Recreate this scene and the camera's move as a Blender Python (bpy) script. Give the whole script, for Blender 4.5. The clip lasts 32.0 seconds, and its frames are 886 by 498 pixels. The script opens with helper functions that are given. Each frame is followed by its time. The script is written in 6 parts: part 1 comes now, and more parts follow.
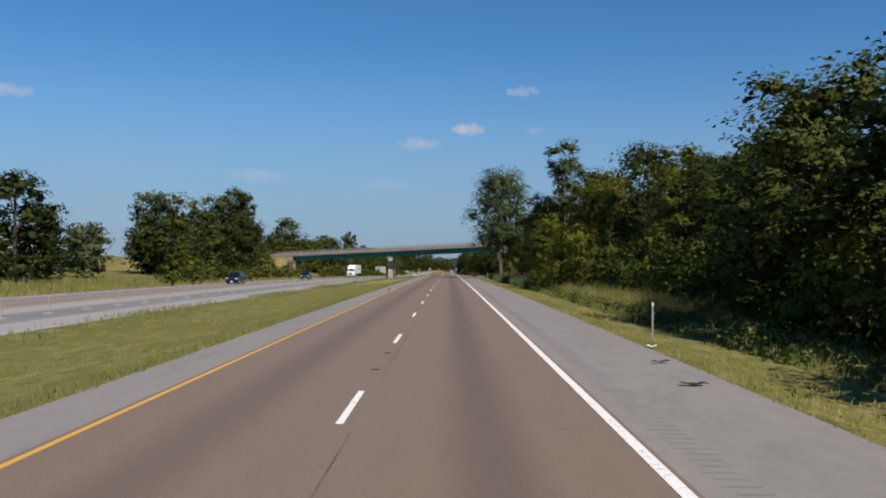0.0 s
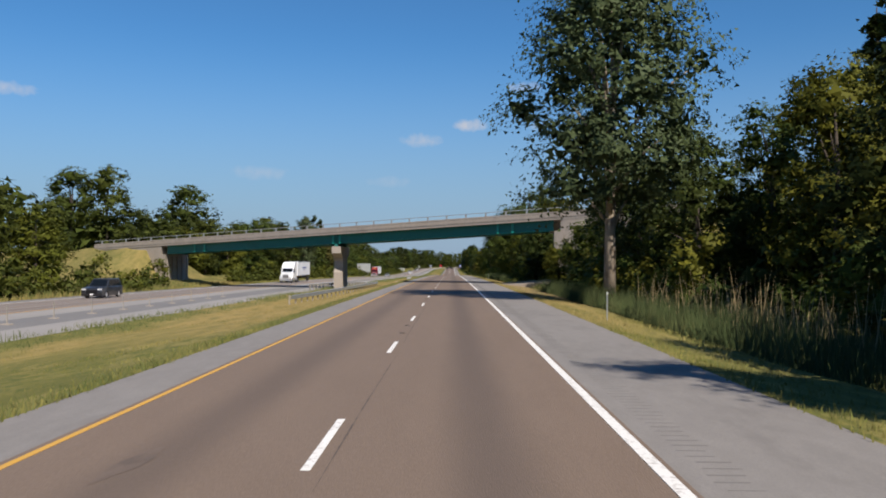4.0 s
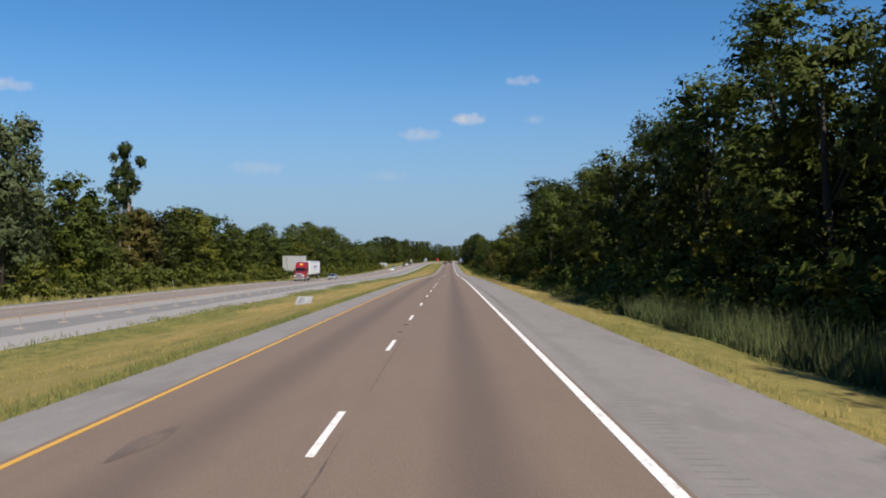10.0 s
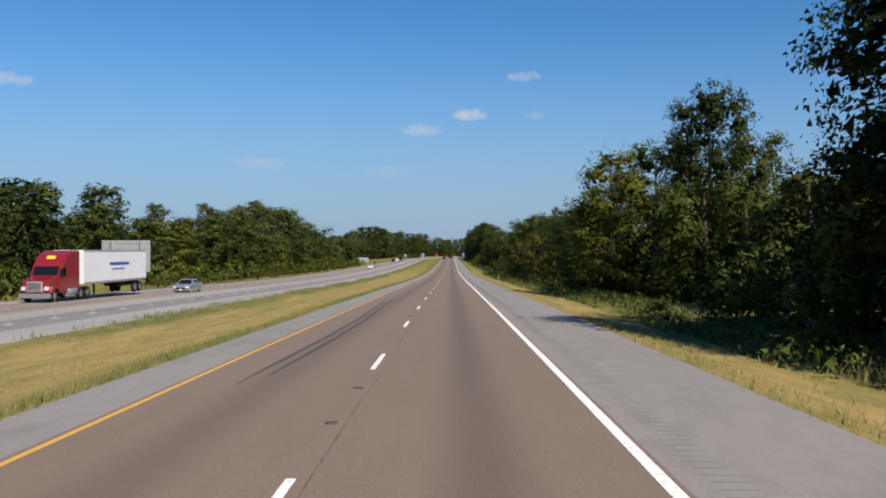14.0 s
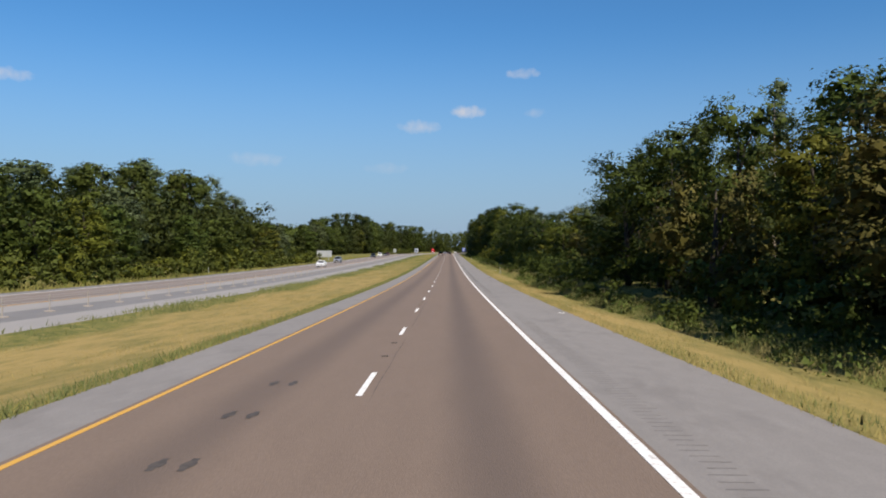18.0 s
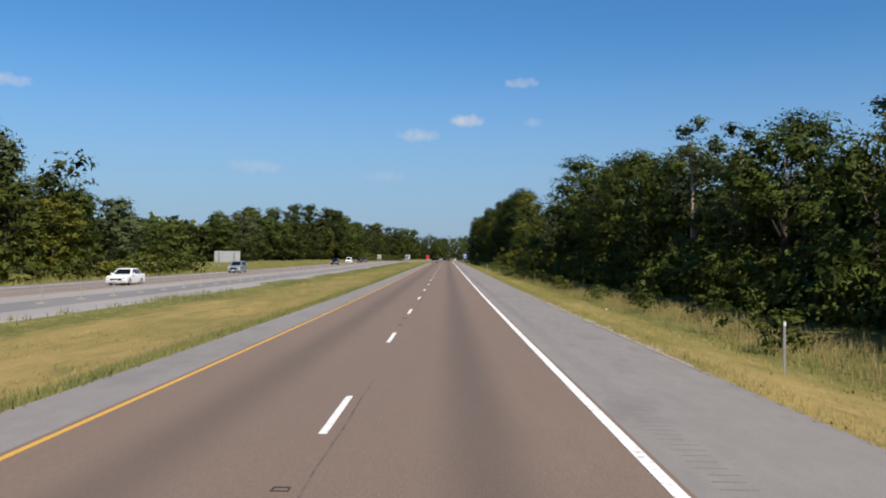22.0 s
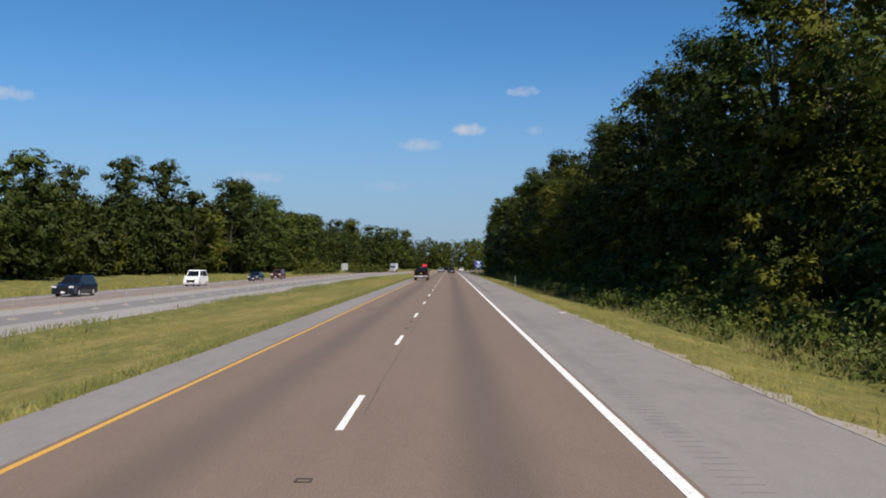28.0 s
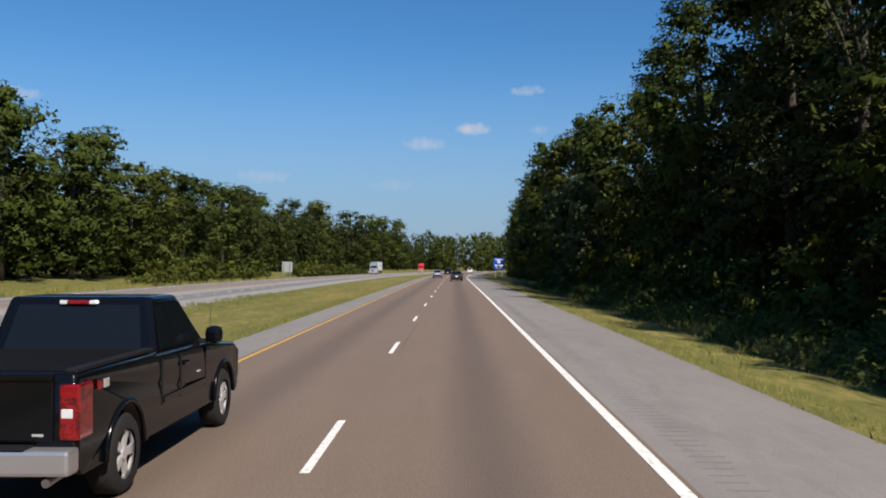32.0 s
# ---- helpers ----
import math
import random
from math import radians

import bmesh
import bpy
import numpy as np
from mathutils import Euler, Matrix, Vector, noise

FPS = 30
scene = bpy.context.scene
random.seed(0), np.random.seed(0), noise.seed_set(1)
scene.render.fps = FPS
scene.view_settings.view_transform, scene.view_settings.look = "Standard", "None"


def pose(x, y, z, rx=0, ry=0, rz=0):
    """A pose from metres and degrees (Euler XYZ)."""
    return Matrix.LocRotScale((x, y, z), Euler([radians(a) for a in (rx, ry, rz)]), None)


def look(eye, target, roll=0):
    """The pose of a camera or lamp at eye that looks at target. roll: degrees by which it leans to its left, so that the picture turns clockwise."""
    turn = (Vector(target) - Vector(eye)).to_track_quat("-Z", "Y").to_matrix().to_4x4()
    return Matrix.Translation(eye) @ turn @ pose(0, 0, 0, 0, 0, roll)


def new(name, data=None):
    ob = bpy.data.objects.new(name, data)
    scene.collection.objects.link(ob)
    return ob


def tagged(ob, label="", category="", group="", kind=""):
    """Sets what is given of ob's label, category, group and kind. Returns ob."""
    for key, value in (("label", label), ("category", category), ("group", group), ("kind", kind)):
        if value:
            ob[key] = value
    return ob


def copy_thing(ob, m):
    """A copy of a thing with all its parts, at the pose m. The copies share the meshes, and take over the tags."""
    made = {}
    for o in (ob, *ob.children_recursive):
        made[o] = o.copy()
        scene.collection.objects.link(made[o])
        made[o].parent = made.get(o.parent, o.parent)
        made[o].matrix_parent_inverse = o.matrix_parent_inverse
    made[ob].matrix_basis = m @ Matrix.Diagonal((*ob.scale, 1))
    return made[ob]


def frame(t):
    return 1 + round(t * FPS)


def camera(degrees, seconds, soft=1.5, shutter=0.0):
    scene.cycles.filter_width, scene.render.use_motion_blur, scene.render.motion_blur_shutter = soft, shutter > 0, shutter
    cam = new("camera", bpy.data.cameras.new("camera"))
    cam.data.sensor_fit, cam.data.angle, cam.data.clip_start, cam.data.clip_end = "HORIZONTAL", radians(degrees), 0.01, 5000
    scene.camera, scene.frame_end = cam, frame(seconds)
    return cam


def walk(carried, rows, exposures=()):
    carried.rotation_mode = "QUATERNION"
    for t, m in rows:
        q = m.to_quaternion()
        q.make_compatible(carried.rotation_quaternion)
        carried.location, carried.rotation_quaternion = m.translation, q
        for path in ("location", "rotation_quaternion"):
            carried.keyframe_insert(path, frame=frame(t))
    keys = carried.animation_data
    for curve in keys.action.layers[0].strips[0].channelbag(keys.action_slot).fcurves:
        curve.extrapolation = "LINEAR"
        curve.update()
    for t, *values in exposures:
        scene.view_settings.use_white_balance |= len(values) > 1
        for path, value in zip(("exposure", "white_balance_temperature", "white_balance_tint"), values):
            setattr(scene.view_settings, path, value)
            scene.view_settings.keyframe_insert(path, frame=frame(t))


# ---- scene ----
cam = camera(55.5, 32.0, soft=1.9)
PATH = [  # seconds, x, y, z, turn about x, y, z
    (0.0, -0.08, 0.01, 2.260, 91.01, -0.43, 0.38),
    (0.5, -0.07, 13.89, 2.256, 90.90, -0.13, 0.38),
    (1.0, -0.05, 27.79, 2.245, 90.93, -0.23, 0.34),
    (1.5, -0.03, 42.31, 2.226, 90.87, -0.13, 0.38),
    (2.0, -0.02, 56.83, 2.199, 90.87, -0.13, 0.32),
    (2.5, -0.01, 70.66, 2.167, 90.79, -0.23, 0.44),
    (3.0, -0.01, 84.50, 2.127, 90.67, -0.33, 0.42),
    (3.5, -0.01, 98.46, 2.080, 90.85, -0.13, 0.45),
    (4.0, -0.01, 112.41, 2.025, 90.76, -0.13, 0.58),
    (4.5, -0.02, 126.38, 1.964, 90.62, -0.23, 0.63),
    (6.5, -0.01, 183.26, 1.645, 90.79, 0.48, 0.15),
    (7.0, -0.00, 197.37, 1.547, 90.45, 0.18, 0.22),
    (7.5, 0.02, 211.47, 1.437, 90.40, 0.38, 0.15),
    (8.0, 0.05, 225.58, 1.314, 90.60, 0.18, 0.23),
    (8.5, 0.07, 239.53, 1.181, 90.44, 0.38, 0.21),
    (9.0, 0.08, 253.49, 1.036, 90.38, 0.28, 0.32),
    (9.5, 0.07, 267.96, 0.877, 90.35, 0.08, 0.48),
    (10.0, 0.06, 282.43, 0.710, 90.35, 0.18, 0.50),
    (10.5, 0.06, 296.52, 0.543, 90.34, 0.08, 0.40),
    (11.0, 0.06, 310.61, 0.371, 90.32, 0.08, 0.33),
    (11.5, 0.06, 324.64, 0.195, 90.34, 0.08, 0.28),
    (12.0, 0.07, 338.67, 0.014, 90.23, 0.18, 0.39),
    (12.5, 0.07, 353.26, -0.179, 90.24, 0.18, 0.50),
    (13.0, 0.07, 367.85, -0.380, 90.10, 0.08, 0.50),
    (13.5, 0.07, 382.09, -0.584, 90.02, 0.08, 0.49),
    (14.0, 0.07, 396.26, -0.800, 90.06, -0.02, 0.54),
    (14.5, 0.07, 410.28, -1.027, 89.99, 0.08, 0.55),
    (16.5, -0.01, 466.64, -2.067, 89.92, -0.12, 0.54),
    (17.0, -0.03, 481.33, -2.364, 89.82, -0.42, 0.53),
    (17.5, -0.05, 495.55, -2.652, 89.68, -0.22, 0.49),
    (18.0, -0.07, 509.62, -2.936, 89.86, -0.22, 0.42),
    (18.5, -0.08, 523.27, -3.207, 89.91, -0.32, 0.43),
    (19.0, -0.08, 536.92, -3.470, 89.87, -0.22, 0.46),
    (19.5, -0.07, 551.51, -3.732, 89.85, -0.22, 0.41),
    (20.0, -0.07, 566.11, -3.967, 90.06, -0.22, 0.35),
    (20.5, -0.06, 580.75, -4.173, 90.21, -0.32, 0.27),
    (21.0, -0.04, 595.39, -4.350, 90.37, -0.42, 0.30),
    (21.5, -0.03, 609.06, -4.491, 90.52, -0.42, 0.23),
    (22.0, -0.01, 622.71, -4.610, 90.44, -0.62, 0.27),
    (22.5, -0.01, 636.48, -4.706, 90.52, -0.42, 0.40),
    (23.0, 0.00, 650.25, -4.779, 90.78, -0.62, 0.56),
    (23.5, 0.02, 665.21, -4.834, 90.87, -0.22, 0.49),
    (24.0, 0.04, 680.18, -4.868, 90.86, -0.02, 0.37),
    (24.5, 0.06, 694.89, -4.886, 90.94, -0.02, 0.42),
    (25.0, 0.06, 709.56, -4.890, 90.88, -0.12, 0.45),
    (25.5, 0.06, 723.62, -4.885, 90.91, -0.22, 0.53),
    (27.5, -0.09, 778.78, -4.863, 90.95, -0.32, 0.58),
    (28.0, -0.09, 792.87, -4.862, 91.05, -0.02, 0.48),
    (28.5, -0.07, 807.22, -4.861, 90.91, -0.22, 0.51),
    (29.0, -0.04, 821.55, -4.861, 91.00, -0.12, 0.57),
    (29.5, -0.01, 835.21, -4.861, 91.10, -0.12, 0.54),
    (30.0, 0.01, 848.87, -4.861, 91.09, -0.22, 0.60),
    (30.5, 0.03, 862.97, -4.861, 91.05, -0.02, 0.67),
    (31.0, 0.04, 877.05, -4.861, 91.04, -0.02, 0.76),
    (31.5, 0.03, 891.03, -4.861, 90.99, -0.12, 0.77),
    (32.0, 0.01, 904.99, -4.863, 91.00, -0.12, 0.77),
]

walk(cam, [(t, pose(*row)) for t, *row in PATH],
     exposures=[(0, 0.32), (2, 0.40), (4, 0.42), (6.5, 0.60), (8, 0.76), (9, 0.58), (11, 0.50), (20, 0.53), (25, 0.50), (28, 0.46), (32, 0.47)])

GRADES = [(-200, 0.004), (0, 0), (127, -0.0047), (184, -0.0065), (255, -0.011), (368, -0.0138), (410, -0.0166), (470, -0.0206), (535, -0.0197), (566, -0.015), (595, -0.0111), (622, -0.008), (651, -0.0042), (680, -0.0015), (720, 0.0008), (790, 0), (905, 0), (1020, -0.004), (1500, -0.004)]

# ---- world, sun ----
SUN_TO = Vector((0.55, -0.85, 1.0)).normalized()
world = bpy.data.worlds.new("world")
scene.world = world
world.use_nodes = True
wn, wl = world.node_tree.nodes, world.node_tree.links
sky = wn.new("ShaderNodeTexSky")
sky.sky_type, sky.sun_disc = "NISHITA", False
sky.sun_elevation = math.asin(SUN_TO.z)
sky.sun_rotation = math.atan2(SUN_TO.x, SUN_TO.y)
sky.altitude, sky.air_density, sky.dust_density, sky.ozone_density = 150, 1.0, 0.25, 5.0
SKY_STRENGTH = 0.054
wn["Background"].inputs[1].default_value = SKY_STRENGTH


def wmath(op, a, b=None):
    n = wn.new("ShaderNodeVectorMath" if op.isupper() and op in ("DOT_PRODUCT", "NORMALIZE") else "ShaderNodeMath")
    n.operation = op
    for i, v in enumerate((a, b)):
        if v is None:
            continue
        if isinstance(v, (int, float)):
            n.inputs[i].default_value = v
        else:
            wl.new(v, n.inputs[i])
    return n.outputs[0]


# small fair-weather clouds low over the road: bearing and height in radians, half width, half height, density
tc = wn.new("ShaderNodeTexCoord")
sep = wn.new("ShaderNodeSeparateXYZ")
wl.new(tc.outputs["Generated"], sep.inputs[0])
bearing = wmath("ARCTAN2", sep.outputs[0], sep.outputs[1])
height = wmath("ARCSINE", sep.outputs[2])
wnoise = wn.new("ShaderNodeTexNoise")
wnoise.inputs["Scale"].default_value, wnoise.inputs["Detail"].default_value = 95.0, 5.0
wl.new(tc.outputs["Generated"], wnoise.inputs["Vector"])
CLOUDS = [(0.021, 0.159, 0.024, 0.0085, 0.85), (-0.036, 0.141, 0.026, 0.009, 0.5), (0.088, 0.202, 0.022, 0.0065, 0.55),
          (-0.49, 0.179, 0.032, 0.008, 0.5), (-0.225, 0.101, 0.036, 0.009, 0.28), (0.103, 0.157, 0.014, 0.006, 0.25), (-0.075, 0.093, 0.026, 0.007, 0.2)]
cover = None
for az, el, half_w, half_h, dense in CLOUDS:
    du = wmath("DIVIDE", wmath("SUBTRACT", bearing, az), half_w)
    dv = wmath("DIVIDE", wmath("SUBTRACT", height, el), half_h)
    r2 = wmath("ADD", wmath("MULTIPLY", du, du), wmath("MULTIPLY", dv, dv))
    body = wmath("SUBTRACT", 1.0, wmath("ADD", r2, wmath("MULTIPLY", wmath("SUBTRACT", wnoise.outputs[0], 0.5), 2.4)))
    clamp = wn.new("ShaderNodeClamp")
    wl.new(wmath("MULTIPLY", body, dense * 0.75), clamp.inputs[0])
    cover = clamp.outputs[0] if cover is None else wmath("MAXIMUM", cover, clamp.outputs[0])
mix = wn.new("ShaderNodeMix")
mix.data_type = "RGBA"
wl.new(cover, mix.inputs[0])
hsv = wn.new("ShaderNodeHueSaturation")
hsv.inputs["Saturation"].default_value = 1.1
wl.new(sky.outputs[0], hsv.inputs["Color"])
tint = wn.new("ShaderNodeMix")  # summer haze: deeper blue above, pale lavender low down
tint.data_type, tint.blend_type = "RGBA", "MULTIPLY"
tint.inputs[0].default_value = 1.0
wl.new(hsv.outputs[0], tint.inputs[6])
tint.inputs[7].default_value = (0.88, 1.32, 1.53, 1)
low_sky = wn.new("ShaderNodeMapRange")
low_sky.interpolation_type = "SMOOTHSTEP"
for i, v in ((1, -0.02), (2, 0.27), (3, 0.9), (4, 0.0)):
    low_sky.inputs[i].default_value = v
wl.new(height, low_sky.inputs[0])
haze = wn.new("ShaderNodeMix")
haze.data_type = "RGBA"
wl.new(low_sky.outputs[0], haze.inputs[0])
wl.new(tint.outputs[2], haze.inputs[6])
haze.inputs[7].default_value = (3.85, 5.1, 7.2, 1)
wl.new(haze.outputs[2], mix.inputs[6])
mix.inputs[7].default_value = (8.2, 8.2, 8.8, 1)
wl.new(mix.outputs[2], wn["Background"].inputs[0])

sun = new("sun", bpy.data.lights.new("sun", "SUN"))
sun.data.energy, sun.data.angle, sun.data.color = 5.0, radians(0.53), (1.0, 0.90, 0.79)
sun.matrix_world = look((0, 0, 60), Vector((0, 0, 60)) - SUN_TO)


# ---- the road's line: grade along it, slight right bend at its far end ----
_s = np.arange(-200, 1900.5, 1.0)
_g = np.interp(_s, [a for a, b in GRADES], [b for a, b in GRADES])
_k = np.exp(-0.5 * (np.arange(-40, 41) / 14.0) ** 2)
_g = np.convolve(np.pad(_g, 40, mode="edge"), _k / _k.sum(), "valid")
_z = np.concatenate(([0], np.cumsum((_g[1:] + _g[:-1]) / 2)))
_z -= np.interp(0, _s, _z)
BEND_AT, BEND_R = 1045.0, 1700.0


def road_z(s):
    return np.interp(s, _s, _z)


def far_drop(s):
    """how much lower the other carriageway lies"""
    return np.interp(s, [0, 112, 254, 368, 536, 651, 792, 1000], [0.5, 0.66, 0.97, 0.94, 0.5, 0.3, 0.5, 0.4])


def at(s, u, h=0.0):
    """world place at s metres along the road, u metres to its right, h above its surface"""
    b = np.maximum(s - BEND_AT, 0)
    th = b / BEND_R
    return np.stack(np.broadcast_arrays(np.minimum(s, BEND_AT) * 0 + b * b / (2 * BEND_R) + u * np.cos(th), s - u * np.sin(th), road_z(s) + h), -1)


DROP_U = [-900, -150, -70, -48, -41, -38, -36.7, -17.2, -15, -12, -9, -6.6, 5.6, 7.5, 9.5, 11.5, 14, 20, 35, 70, 150, 900]


def ground_h(s, u):
    """height of the ground over the road's surface"""
    e = far_drop(s)
    one = np.ones_like(e)
    prof = [3 * one, 2.4 * one, 1.2 * one, 0.4 * one, -e * 0.6, -e - 0.15, -e - 0.05, -e - 0.05, -e - 0.3, -0.75 * e - 0.25, -0.45 * one, -0.05 * one,
            -0.05 * one, -0.22 * one, -0.5 * one, -0.45 * one, -0.2 * one, 0.3 * one, 1.0 * one, 1.8 * one, 2.4 * one, 3 * one]
    prof = np.array(prof)
    i = int(np.clip(np.searchsorted(DROP_U, u) - 1, 0, len(DROP_U) - 2))
    f = (u - DROP_U[i]) / (DROP_U[i + 1] - DROP_U[i])
    h = prof[i] * (1 - f) + prof[i + 1] * f
    # embankments that carry the side road up to the bridge
    if u > 17 or u < -45.5:
        axis = 225.4 - 0.515 * u
        top = 6.6 + 0.0477 * u * (1 if u > -80 else 0) - road_z(s)
        d = np.abs(s - axis) * 0.889
        lift = np.minimum(1.0, (u - 17) / 4 if u > 0 else (-45.5 - u) / 3)
        h = np.maximum(h, (top - np.maximum(d - 6.5, 0) * 0.5) * lift + h * (1 - lift))
    return h


# ---- mesh helpers ----
def mesh_of(name, verts, faces, mat, smooth=False, normals=None):
    me = bpy.data.meshes.new(name)
    verts, faces = np.asarray(verts, float), np.asarray(faces)
    k = faces.shape[1]
    me.vertices.add(len(verts))
    me.vertices.foreach_set("co", verts.ravel())
    me.loops.add(faces.size)
    me.loops.foreach_set("vertex_index", faces.ravel().astype(np.int32))
    me.polygons.add(len(faces))
    me.polygons.foreach_set("loop_start", np.arange(0, faces.size, k, dtype=np.int32))
    me.polygons.foreach_set("use_smooth", np.full(len(faces), smooth))
    me.update(calc_edges=True)
    if normals is not None:
        me.normals_split_custom_set_from_vertices(normals)
    me.materials.append(mat)
    return me


def part(name, bm, mat, parent=None, label=""):
    me = bpy.data.meshes.new(name)
    bm.normal_update()
    bm.to_mesh(me)
    bm.free()
    me.materials.append(mat)
    ob = new(name, me)
    if parent:
        ob.parent = parent
    if label:
        tagged(ob, label)
    return ob


def piece(name, me, parent=None, m=None):
    ob = new(name, me)
    if parent:
        ob.parent = parent
    if m is not None:
        ob.matrix_basis = m
    return ob


def holder(name, m=None):
    ob = new(name)
    ob.empty_display_size = 0.3
    if m is not None:
        ob.matrix_basis = m
    return ob


def box(bm, x0, x1, y0, y1, z0, z1, bevel=0.0, m=None):
    """adds a box, with rounded edges where bevel is given"""
    r = bmesh.ops.create_cube(bm, size=1.0)
    vs = r["verts"]
    for v in vs:
        v.co = Vector((x0 + (v.co.x + 0.5) * (x1 - x0), y0 + (v.co.y + 0.5) * (y1 - y0), z0 + (v.co.z + 0.5) * (z1 - z0)))
    if bevel:
        es = list({e for v in vs for e in v.link_edges})
        r = bmesh.ops.bevel(bm, geom=es, offset=bevel, segments=2, affect="EDGES", profile=0.6)
        vs = list({v for f in r["faces"] for v in f.verts} | {v for v in vs if v.is_valid})
    if m is not None:
        bmesh.ops.transform(bm, matrix=m, verts=[v for v in vs if v.is_valid])
    return bm


def tube(bm, pts, radii, sides=8, caps=True):
    """a round bar along points"""
    rings = []
    for i, p in enumerate(pts):
        p = Vector(p)
        d = (Vector(pts[min(i + 1, len(pts) - 1)]) - Vector(pts[max(i - 1, 0)])).normalized()
        a = d.orthogonal().normalized() if i == 0 else (a - d * a.dot(d)).normalized()
        b = d.cross(a)
        r = radii[i] if hasattr(radii, "__len__") else radii
        rings.append([bm.verts.new(p + (a * math.cos(t) + b * math.sin(t)) * r) for t in (2 * math.pi * j / sides for j in range(sides))])
    for q, w in zip(rings, rings[1:]):
        for j in range(sides):
            f = bm.faces.new((q[j], q[(j + 1) % sides], w[(j + 1) % sides], w[j]))
            f.smooth = True
    if caps:
        bm.faces.new(rings[0][::-1])
        bm.faces.new(rings[-1])
    return bm


def prism(bm, outline, axis, a0, a1):
    """a closed outline in the two other axes, drawn out along axis"""
    def co(p, q, a):
        return {"x": (a, p, q), "y": (p, a, q), "z": (p, q, a)}[axis]
    lo = [bm.verts.new(co(p, q, a0)) for p, q in outline]
    hi = [bm.verts.new(co(p, q, a1)) for p, q in outline]
    n = len(outline)
    bm.faces.new(lo)
    bm.faces.new(hi[::-1])
    for i in range(n):
        bm.faces.new((lo[i], hi[i], hi[(i + 1) % n], lo[(i + 1) % n]))
    bmesh.ops.recalc_face_normals(bm, faces=bm.faces)
    return bm


# ---- materials ----
def material(name, color, rough=0.7, metal=0.0, spots=(), bump=0.0, bump_scale=40.0, spec=0.4, coat=0.0, trans=0.0, stretch=(1, 1, 1), island=0.0, obj_var=0.0):
    """spots: (scale, low, high, colour, strength) layers of noise laid over the colour, in world metres"""
    m = bpy.data.materials.new(name)
    m.use_nodes = True
    n, l = m.node_tree.nodes, m.node_tree.links
    p = n["Principled BSDF"]
    p.inputs["Roughness"].default_value, p.inputs["Metallic"].default_value = rough, metal
    p.inputs["Specular IOR Level"].default_value = spec
    p.inputs["Coat Weight"].default_value = coat
    p.inputs["Coat Roughness"].default_value = 0.05
    tc = n.new("ShaderNodeTexCoord")
    mp = n.new("ShaderNodeMapping")
    mp.inputs["Scale"].default_value = stretch
    l.new(tc.outputs["Object"], mp.inputs[0])
    rgb = n.new("ShaderNodeRGB")
    rgb.outputs[0].default_value = (*color, 1)
    out = rgb.outputs[0]
    for scale, low, high, col, strength in spots:
        no = n.new("ShaderNodeTexNoise")
        no.inputs["Scale"].default_value, no.inputs["Detail"].default_value, no.inputs["Roughness"].default_value = scale, 6.0, 0.65
        l.new(mp.outputs[0], no.inputs["Vector"])
        ramp = n.new("ShaderNodeMapRange")
        ramp.inputs[1].default_value, ramp.inputs[2].default_value = low, high
        ramp.inputs[3].default_value, ramp.inputs[4].default_value = 0.0, strength
        l.new(no.outputs[0], ramp.inputs[0])
        mx = n.new("ShaderNodeMix")
        mx.data_type = "RGBA"
        l.new(ramp.outputs[0], mx.inputs[0])
        l.new(out, mx.inputs[6])
        mx.inputs[7].default_value = (*col, 1)
        out = mx.outputs[2]
    if island or obj_var:
        geo = n.new("ShaderNodeNewGeometry")
        oi = n.new("ShaderNodeObjectInfo")
        hs = n.new("ShaderNodeHueSaturation")
        for src, amount, sock, mid in ((geo.outputs["Random Per Island"], island, "Value", 1.0), (oi.outputs["Random"], obj_var, "Hue", 0.5)):
            mr = n.new("ShaderNodeMapRange")
            mr.inputs[3].default_value, mr.inputs[4].default_value = mid - amount, mid + amount
            l.new(src, mr.inputs[0])
            l.new(mr.outputs[0], hs.inputs[sock])
        l.new(out, hs.inputs["Color"])
        out = hs.outputs[0]
    l.new(out, p.inputs["Base Color"])
    if bump:
        no = n.new("ShaderNodeTexNoise")
        no.inputs["Scale"].default_value, no.inputs["Detail"].default_value = bump_scale, 5.0
        l.new(mp.outputs[0], no.inputs["Vector"])
        bp = n.new("ShaderNodeBump")
        bp.inputs["Strength"].default_value, bp.inputs["Distance"].default_value = bump, 0.02
        l.new(no.outputs[0], bp.inputs["Height"])
        l.new(bp.outputs[0], p.inputs["Normal"])
    if trans:
        tr = n.new("ShaderNodeBsdfTranslucent")
        l.new(out, tr.inputs[0])
        ms = n.new("ShaderNodeMixShader")
        ms.inputs[0].default_value = trans
        l.new(p.outputs[0], ms.inputs[1])
        l.new(tr.outputs[0], ms.inputs[2])
        l.new(ms.outputs[0], n["Material Output"].inputs[0])
    return m


